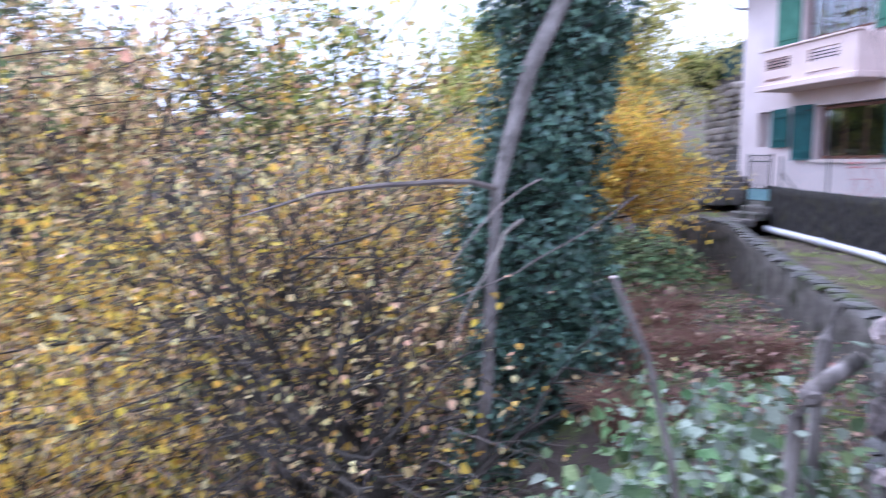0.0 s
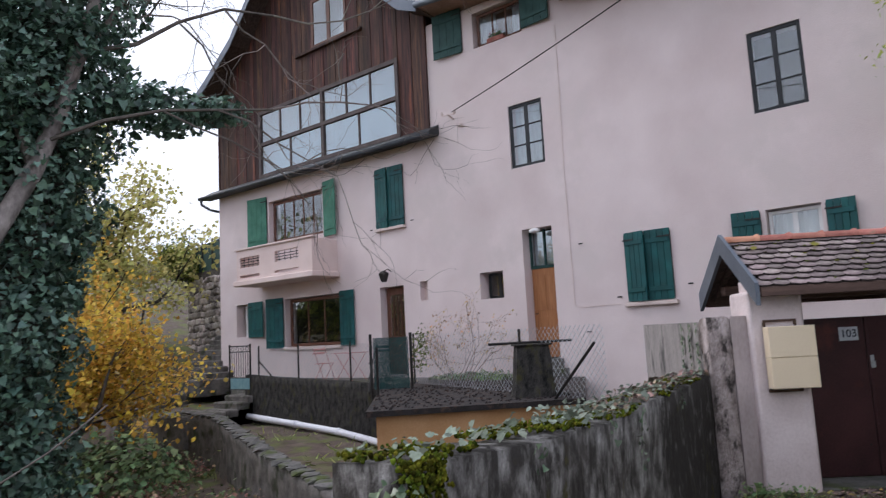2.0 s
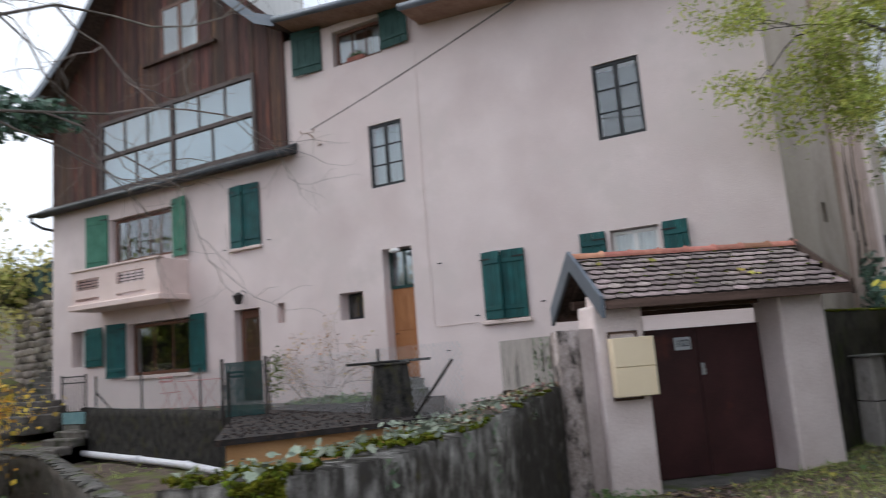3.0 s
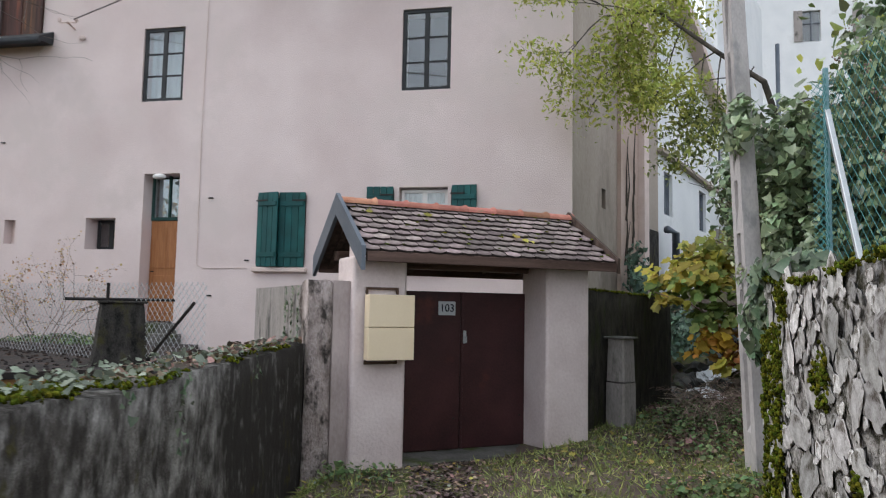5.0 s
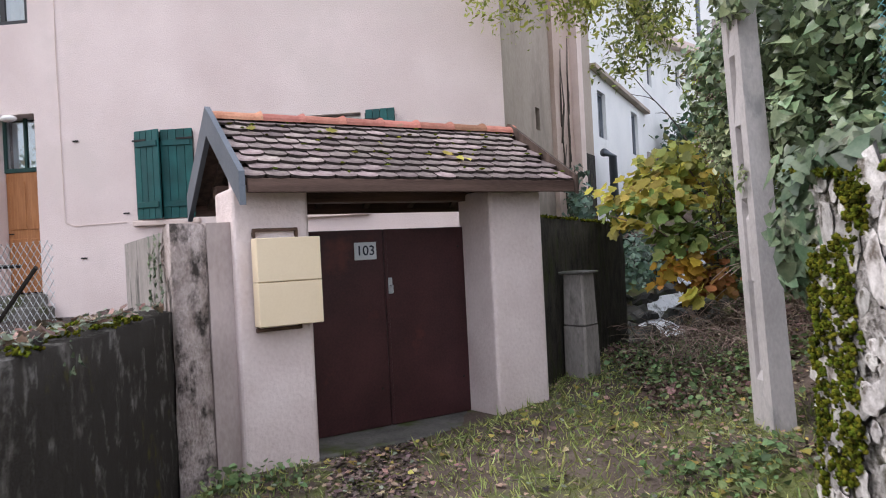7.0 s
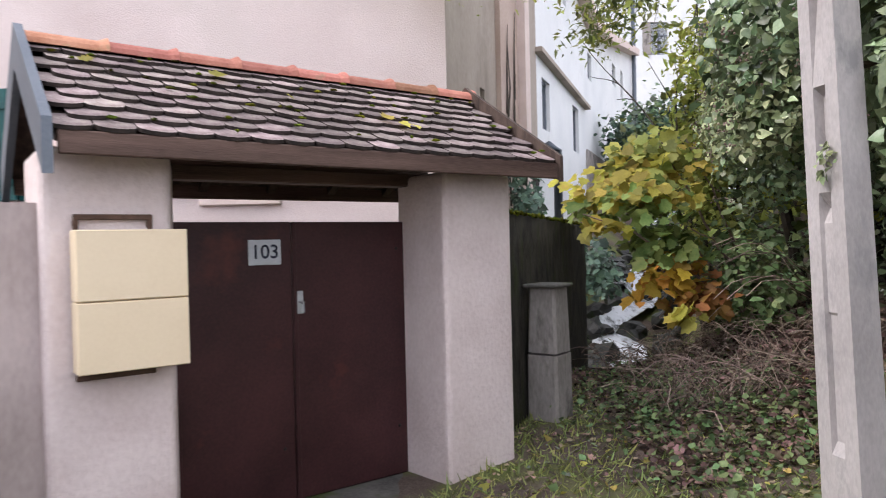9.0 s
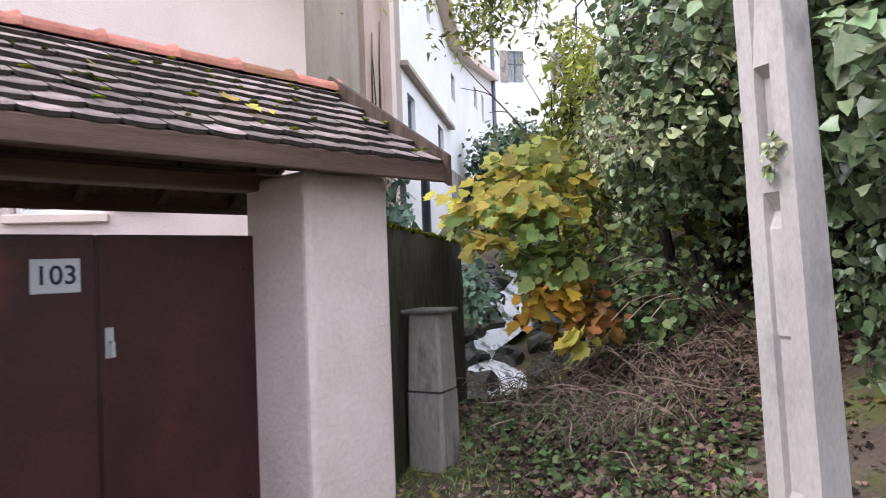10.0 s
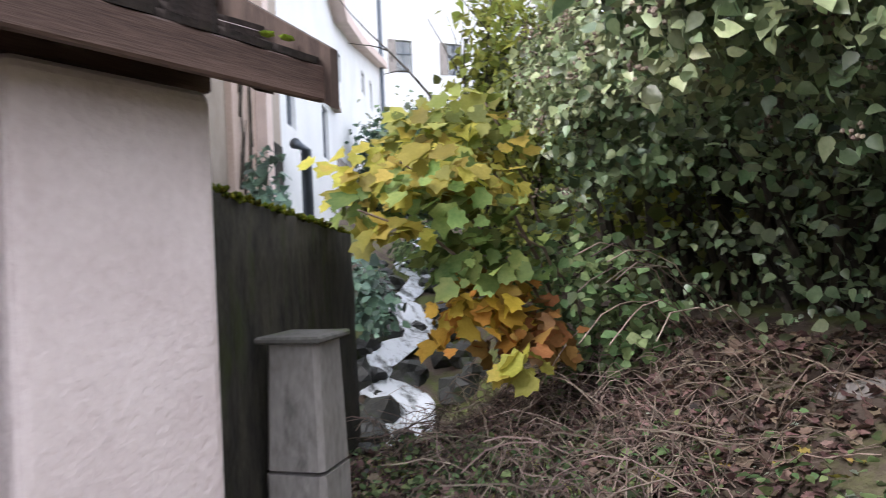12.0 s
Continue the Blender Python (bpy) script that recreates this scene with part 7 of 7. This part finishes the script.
# keep the pole's lane face and the way clear
ok = ~((ivp[:, 1] > -1.78) & (ivp[:, 0] < 8.15) & (ivp[:, 0] > 7.2)) & (ivp[:, 1] < -1.35) & ~((ivp[:, 2] < 1.45) & (ivp[:, 1] > -2.6) & (ivp[:, 0] > 8.6))
ivp, ivd = ivp[ok], ivd[ok]
half = rng.random(len(ivp)) < 0.45
solid("ivy_hedge", leaves("ivy_hedge", ivp[half], ivd[half] * 0.6 + np.array((-0.25, 0.45, 0.5)), 0.060, OVATE, IVY, 0.8), IVY, "glossy green ivy overhanging the bank", "ivy", "stuff")
solid("ivy_hedge", leaves("ivy_hedge", ivp[~half], ivd[~half] * 0.6 + np.array((-0.25, 0.45, 0.5)), 0.060, OVATE, IVY_MID, 0.8), IVY_MID, "paler ivy leaves overhanging the bank", "ivy", "stuff")
# outer hedge leaves: sky light on them is put into a paler leaf colour
ev, ed_ = [], []
for c, r, n in (((8.85, -1.9, 2.35), (0.55, 0.38, 0.50), 1100), ((9.9, -2.35, 2.55), (1.1, 0.42, 0.70), 2300), ((8.15, -2.0, 2.9), (0.35, 0.25, 0.6), 450), ((10.9, -2.6, 2.7), (0.8, 0.4, 0.7), 1100)):
    p, d = shell(int(n * 1.5), c, r, 0.35, -0.6)
    ev.append(p)
    ed_.append(d)
ev, ed_ = np.concatenate(ev), np.concatenate(ed_)
solid("ivy_hedge", leaves("ivy_hedge", ev, ed_ * 0.5 + np.array((-0.3, 0.5, 0.7)), 0.050, OVATE, IVY_PALE, 0.75), IVY_PALE, "flowering ivy hanging over the lane, leaves lightened as skylit", "ivy", "stuff")
fl = np.concatenate((ivp[(rng.random(len(ivp)) < 0.012) & (ivp[:, 2] > 1.7)], ev[rng.random(len(ev)) < 0.03]))
g = Geo()
for q_ in fl:
    for _ in range(9):
        g.blob(tuple(q_ + rng.normal(0, 0.022, 3) + np.array((-0.04, 0.06, 0.03))), (0.009, 0.009, 0.009), 0.1, 1)
solid("ivy_berries", g, DRYSTEM, "brown seed heads among the ivy", "ivy", "stuff")
st = thing("ivy_thicket", "dark thicket of ivy stems under the canopy", "stems", pose(0, 0, 0))
g = Geo()
for _ in range(60):
    x = rng.uniform(8.2, 11.8)
    y = -3.4 - 0.3 * rng.random() - 0.1 * (x - 8)
    g.tube(bowed((x, y, ground_z(x, y) - 0.1), (x + rng.normal(0, 0.5), y + rng.normal(0, 0.4), 3.0), 0.1, 6, 0.15), rng.uniform(0.015, 0.05), 5)
part("stem_tangle", g, DARKBARK, st)
solid("bank_backdrop", run_wall([(5.9, -2.9), (8.2, -3.6), (10.5, -4.5), (13.0, -5.0), (17, -6.5), (24, -9.5)], -0.4, -0.5, [3.2, 3.6, 3.4, 3.0, 3.2, 4.0], 0.3, 0.25, 0.7), SOIL, "dark earth bank behind the ivy", "bank", "structure", smooth=True)
# ivy round the pole and on the end of the stone wall
pp, pd = [], []
for c, r, n in (((7.72, -1.78, 2.35), (0.24, 0.16, 0.5), 300), ((7.9, -1.62, 2.9), (0.32, 0.2, 0.5), 420), ((7.45, -1.78, 2.9), (0.25, 0.14, 0.5), 260), ((7.35, -1.9, 1.9), (0.35, 0.2, 0.5), 360), ((7.47, -1.66, 2.25), (0.15, 0.13, 0.50), 330), ((7.52, -1.36, 3.1), (0.26, 0.12, 0.26), 260)):
    p, d = shell(n, c, r, 0.6)
    pp.append(p)
    pd.append(d)
pp, pd = np.concatenate(pp), np.concatenate(pd)
solid("ivy", leaves("ivy", pp, pd + np.array((-0.3, 0.3, 0.4)), 0.07, IVYLEAF, IVY_MID, 0.6), IVY_MID, "ivy climbing round the concrete pole", "ivy", "stuff")
p, d = shell(900, (6.50, -1.42, 1.50), (0.30, 0.24, 0.42), 0.45)
p2, d2 = shell(350, (6.15, -1.4, 1.80), (0.42, 0.2, 0.12), 0.5)
solid("ivy", leaves("ivy", np.concatenate((p, p2)), np.concatenate((d, d2)) + np.array((-0.4, 0.6, 0.3)), 0.075, IVYLEAF, IVY_LIGHT, 0.4), IVY_LIGHT, "pale-veined ivy over the end of the stone wall", "ivy", "stuff")

# maple saplings with yellow and orange leaves
mp = thing("maple_sapling", "maple sapling with large yellow and orange leaves", "shrub", pose(0, 0, 0))
mt = []
for base, top in (((11.4, -2.9, 0.4), (10.9, -1.3, 2.05)), ((11.5, -2.9, 0.4), (11.3, -1.8, 2.5)), ((11.3, -2.9, 0.5), (10.6, -1.9, 1.6)), ((11.6, -3.0, 0.5), (11.6, -2.2, 2.6)), ((11.3, -2.8, 0.4), (10.6, -0.95, 1.75))):
    ln = bowed(base, top, -0.25, 8, 0.05)
    part("stem", Geo().tube(ln, [0.02 - 0.0018 * i for i in range(9)], 5), DRYSTEM, mp)
    mt += [tuple(q_) for q_ in ln[3:]]
def maple(center, r, n, m, size=0.13):
    p, d = shell(int(n * 1.6), center, r, 0.75, -0.5)
    tagged(part("leaves", leaves("leaves", p, d * 0.3 + np.array((-0.5, 0.35, 0.75)), size * 0.80, LOBED, m, 0.5, 0.3), m, mp), kind="stuff")
maple((11.05, -1.45, 1.92), (0.55, 0.62, 0.26), 120, MAPLE_Y)
maple((11.0, -1.5, 1.80), (0.55, 0.62, 0.26), 90, MAPLE_G)
maple((11.4, -1.9, 2.30), (0.5, 0.55, 0.28), 110, MAPLE_G2)
maple((11.4, -1.8, 2.15), (0.5, 0.6, 0.3), 80, MAPLE_Y)
maple((10.85, -1.75, 1.42), (0.40, 0.38, 0.26), 60, MAPLE_G)
maple((10.8, -1.72, 1.12), (0.30, 0.34, 0.36), 75, MAPLE_O)
maple((10.7, -2.0, 0.95), (0.25, 0.30, 0.25), 45, MAPLE_BR)
maple((10.4, -1.75, 0.86), (0.12, 0.14, 0.10), 8, MAPLE_Y, 0.14)
maple((10.7, -1.15, 1.62), (0.2, 0.25, 0.10), 16, MAPLE_Y)

# pale stones lying in the bank under the ivy
for x, y, z, sx, sy, sz, turn in ((9.18, -2.98, 0.72, 0.26, 0.16, 0.13, 30), (8.9, -2.85, 0.60, 0.2, 0.15, 0.12, 50)):
    g = Geo().blob((0, 0, 0), (sx, sy, sz), 0.10, 3)
    g.v = [tuple(c * (1 + 0.28 * (1 - abs(c) / lim)) if abs(c) < lim else c for c, lim in zip(v, (sx, sy, sz))) for v in g.v]
    solid("bank_stone", g, OLDCONC, "pale weathered stone lying in the bank", "stone", group="bank stones", at=pose(x, y, z, 4, 0, turn))
# green undergrowth between the maple and the ivy
p, d = shell(900, (11.0, -2.55, 1.15), (0.75, 0.45, 0.55), 0.7)
solid("undergrowth", leaves("undergrowth", p, d * 0.4 + np.array((-0.4, 0.4, 0.6)), 0.07, LEAF, BRAMBLE, 0.6), BRAMBLE, "green leaves and shoots behind the maple", "undergrowth", "stuff")
# moss along the top of the dark wall
g = Geo()
for _ in range(420):
    t = rng.random()
    cushion(g, (9.22 + 3.13 * t + rng.uniform(-0.02, 0.08), -0.06 - 1.29 * t + rng.uniform(-0.03, 0.2), 1.745 - 0.05 * t), rng.uniform(0.015, 0.04), 7, (1, 1, 0.4))
solid("moss", g, MOSS, "dark green moss along the top of the mossy wall", "moss", "stuff")
# dry brambles and twigs on the bank
g = Geo()
for _ in range(620):
    x, y = rng.uniform(9.2, 12.2), rng.uniform(-2.9, -1.25)
    b = Vector((x, y, ground_z(x, y) + 0.02))
    a, ln = rng.uniform(0, 6.28), rng.uniform(0.15, 0.65)
    e = b + Vector((math.cos(a) * ln, math.sin(a) * ln, rng.uniform(0.0, 0.28)))
    if e.y > -0.9:
        continue
    g.tube(bowed(b, e, -rng.uniform(0.02, 0.18), 5, 0.05), rng.uniform(0.0015, 0.0045), 3, False)
for _ in range(14):
    x = rng.uniform(9.6, 11.6)
    g.tube(bowed((x, -2.9, 0.9), (x - rng.uniform(0.2, 0.8), -1.75, rng.uniform(0.5, 1.5)), -0.2, 7, 0.08), 0.0035, 4, False)
solid("dry_brambles", g, DRYSTEM, "tangle of dry bramble stems on the bank", "brambles", "stuff")

# robinia branch hanging before the house corner
ro = thing("overhanging_branch", "tree branch with yellow-green leaflets hanging by the house corner", "tree", pose(0.1, -0.45, 0))
part("limb", Geo().tube([(11.9, -3.3, 0.4), (11.8, -2.7, 3.0), (11.5, -2.1, 4.75), (11.7, -1.5, 5.3), (12.0, -0.7, 6.1), (12.1, 0.1, 6.1)], [0.07, 0.055, 0.045, 0.034, 0.024, 0.012], 8), DARKBARK, ro)
tips, g = [], Geo()
for b, w in (((12.0, -0.7, 6.1), (0, 0.6, -0.5)), ((12.1, 0.1, 6.1), (0.1, 0.6, -0.6)), ((11.7, -1.5, 5.3), (0.3, 0.7, -0.3)), ((12.05, -0.3, 6.15), (-0.4, 0.8, 0.1)), ((11.9, -1.1, 5.9), (0.4, 0.5, -0.8)), ((12.0, -0.4, 6.1), (0.1, 0.35, -1.0)), ((11.55, -2.0, 4.85), (-0.3, 0.8, -0.2)), ((11.6, -2.3, 4.2), (-0.5, 0.6, -0.4)), ((12.1, 0, 6.2), (0, 0.9, 0.6))):
    grow(g, b, w, 1.0, 0.014, 2, 0.45, 3, 0.06, tips, 4, 0.12, 0.6)
tagged(part("branchwork", g, DARKBARK, ro), kind="stuff")
tagged(part("foliage", clumps(tips, 15, 0.15, LIME, 0.085, NARROW, (0, 0, 0.6), 0.7), LIME, ro), kind="stuff")
p, d = shell(2300, (12.05, -0.30, 5.45), (0.45, 0.62, 1.1), 0.8)
p2, d2 = shell(1900, (12.2, -0.9, 6.2), (0.5, 0.8, 0.9), 0.8)
tagged(part("foliage", leaves("foliage", np.concatenate((p, p2)), (0, 0, 0.6), 0.085, NARROW, LIME, 0.7), LIME, ro), kind="stuff")
g, tips = Geo(), []
for b, w in (((11.75, -1.35, 5.3), (-0.1, 0.1, -1)), ((11.6, -1.55, 5.2), (0.05, 0.25, -1)), ((11.4, -1.95, 4.95), (0.2, 0.3, -1))):
    grow(g, b, w, 1.0, 0.012, 2, 0.35, 3, 0.05, tips, 4, 0.12, 0.6)
tagged(part("branchwork", g, DARKBARK, ro), kind="stuff")
tagged(part("foliage", clumps(tips, 9, 0.13, OLIVE, 0.08, NARROW, (0, 0, 0.6), 0.7), OLIVE, ro), kind="stuff")
tagged(part("foliage", clumps(tips, 8, 0.15, MAPLE_G2, 0.08, NARROW, (0, 0, 0.6), 0.7), MAPLE_G2, ro), kind="stuff")
# light trees over the stream
sl = thing("tree", "slim upright sapling with light olive-green leaves", "tree", pose(12.9, -2.95, 0.5))
tips = []
for i in range(4):
    g, a = Geo(), i * 1.57
    grow(g, (0.06 * math.cos(a), 0.06 * math.sin(a), -0.1), (0.10 * math.cos(a), 0.10 * math.sin(a), 1), 2.4, 0.028, 2, 0.35, 3, 0.0, tips, 5, 0.06, 0.55)
    part("trunk", g, DARKBARK, sl)
for m_, c_, n_ in ((LIME, (0, 0, 2.5), 1300), (OLIVE, (0.1, -0.15, 2.2), 1500), (MAPLE_G2, (-0.1, 0.05, 1.7), 700)):
    p, d = shell(n_, c_, (0.50, 0.45, 1.35), 0.8)
    tagged(part("crown", leaves("leaves", p, d * 0.4 + np.array((-0.2, 0.2, 0.6)), 0.075, LEAF, m_, 0.7), m_, sl), kind="stuff")
leafy_tree("small tree with green and yellow leaves over the stream", (13.4, -5.4, 0.6), 4.8, 4, LIME, OLIVE, 16, 0.11, r=0.35)
leafy_tree("slim tree with light green leaves over the stream", (12.2, -5.3, 1.0), 5.2, 4, OLIVE, LIME, 18, 0.11, r=0.35)
leafy_tree("dark evergreen shrub beside the stream", (25.5, -7.2, 2.0), 4.4, 6, IVY, IVY_DARK, 30, 0.16, radius=0.05)
leafy_tree("slim tree with sparse leaves beside the stream", (19, -7.2, 1.6), 5.0, 3, OLIVE, BRAMBLE, 10, 0.12)
p, d = shell(1500, (17.5, -4.6, 1.4), (3.5, 0.9, 0.8), 0.6, -0.2)
solid("stream_plants", leaves("stream_plants", p, d + np.array((0, 0, 0.5)), 0.12, LEAF, BRAMBLE, 0.5), BRAMBLE, "green weeds along the stream bank", "weeds", "stuff")
p, d = shell(900, (14.3, -1.75, 1.0), (1.3, 0.35, 0.65), 0.6, -0.4)
solid("stream_plants", leaves("stream_plants", p, d + np.array((0, 0, 0.5)), 0.085, LEAF, IVY_DARK, 0.6), IVY_DARK, "dark green weeds between the stream and the wall", "weeds", "stuff")
p, d = shell(500, (15.5, -1.05, 1.9), (1.8, 0.25, 0.9), 0.6, -0.4)
solid("ivy", leaves("ivy", p, d, 0.09, IVYLEAF, IVY_DARK, 0.5), IVY_DARK, "ivy and weeds along the alley wall", "ivy", "stuff")

# ---------- lane: grass, herbs and fallen leaves ----------
gp = ground_pts(190000, 2.0, 11.6, -1.9, 2.3, -0.42, 0.8, 21)
trail = lambda x, y: abs(y - (0.55 + 0.62 * smooth((x - 4.5) / 3.5) - 0.6 * smooth((x - 8.6) / 2.5)))
thin = np.array([min(1, 0.06 + max(0.0, trail(x, y) - 0.22) * 3.0) for x, y, z in gp])
gp = gp[rng.random(len(gp)) < thin]
gp = gp[[not (y > 1.72 + 0.127 * (x - 2.02) - 0.03) for x, y, z in gp]]
porch_in = lambda x, y: (0.815 * x + 0.58 * y > 7.22 and 0.58 * x - 0.815 * y < 5.34)
gp = gp[[not porch_in(x, y) for x, y, z in gp]]
solid("lane_grass", leaves("lane_grass", gp - np.array((0, 0, 0.01)), (0.1, 0.1, 0.12), 0.065, BLADE, GRASS, 0.5, 0.4), GRASS, "short worn grass in the lane", "grass", "stuff")
UP = np.array((0, 0, 1))
for n, m, size, lab, shp, thr in ((12000, LITTER, 0.028, "brown fallen leaves in the lane", LOBED, -0.3), (1900, LITTER_Y, 0.038, "yellow fallen leaves in the lane", LOBED, -0.1), (1500, PALELEAF, 0.028, "pale faded leaves in the lane", LOBED, -0.2)):
    lp = ground_pts(n, 2.0, 12.4, -2.6, 2.3, thr, 1.3, n * 0.01)
    lp = lp[[not porch_in(x, y) and not (y > 1.72 + 0.127 * (x - 2.02) - 0.05) for x, y, z in lp]]
    lp = lp[[rng.random() < (1.0 if trail(x, y) < 0.38 or y < -0.8 else 0.5) for x, y, z in lp]]
    solid("fallen_leaves", leaves("fallen_leaves", lp + np.array((0, 0, 0.022)), (0, 0, 1), size, shp, m, 0.28, 0.3), m, lab, "leaf litter", "stuff")
hp = np.concatenate([np.array((x, y, 0)) + np.concatenate((rng.normal(0, s, (n, 2)), np.zeros((n, 1))), 1) for x, y, s, n in ((7.0, -1.05, 0.22, 420), (8.4, -1.3, 0.3, 380), (9.2, -1.55, 0.35, 420), (10.2, -1.2, 0.3, 300), (8.9, -2.0, 0.3, 300), (7.25, 1.95, 0.2, 260), (10.6, -1.6, 0.3, 360), (9.9, -1.9, 0.4, 420), (9.4, -1.15, 0.3, 320), (11.2, -1.3, 0.3, 260), (5.6, -1.0, 0.2, 160))])
hp[:, 2] = [ground_z(x, y) for x, y, z in hp]
hp = hp[[not porch_in(x, y) for x, y, z in hp]]
hp[:, 2] += rng.random(len(hp)) * 0.12
tl = ground_pts(26000, 2.0, 8.6, -0.6, 2.3, -0.5, 1.3, 44)
tl = tl[[trail(x, y) < 0.30 and not porch_in(x, y) for x, y, z in tl]]
solid("fallen_leaves", leaves("fallen_leaves", tl + np.array((0, 0, 0.015)), (0, 0, 1), 0.026, LOBED, LITTER_D, 0.3, 0.3), LITTER_D, "dark wet leaves trodden into the trail", "leaf litter", "stuff")
# bank litter in the darker colour that carries the hedge's shade
bl = ground_pts(9000, 8.3, 12.4, -3.3, -0.9, -0.35, 1.0, 33)
solid("fallen_leaves", leaves("fallen_leaves", bl + np.array((0, 0, 0.03)), (0, 0, 1), 0.045, LOBED, BANKLITTER, 0.5, 0.3), BANKLITTER, "red-brown leaf litter on the bank, darkened as hedge shade", "leaf litter", "stuff")
solid("herbs", leaves("herbs", hp, (0, 0, 1), 0.042, LEAF, BRAMBLE, 0.5), BRAMBLE, "low green herbs and nettles in the lane", "weeds", "stuff")
g = Geo()
for _ in range(120):
    x, y = rng.uniform(4, 11.5), rng.uniform(-2.0, 1.6)
    if porch_in(x, y):
        continue
    a, ln = rng.uniform(0, 6.28), rng.uniform(0.08, 0.35)
    b = Vector((x, y, ground_z(x, y) + 0.012))
    x2, y2 = x + math.cos(a) * ln, y + math.sin(a) * ln
    g.tube(bowed(b, (x2, y2, ground_z(x2, y2) + 0.015), -0.01, 4, 0.01), 0.0035, 3, False)
solid("twigs", g, TWIG, "small fallen twigs in the lane", "twigs", "stuff")
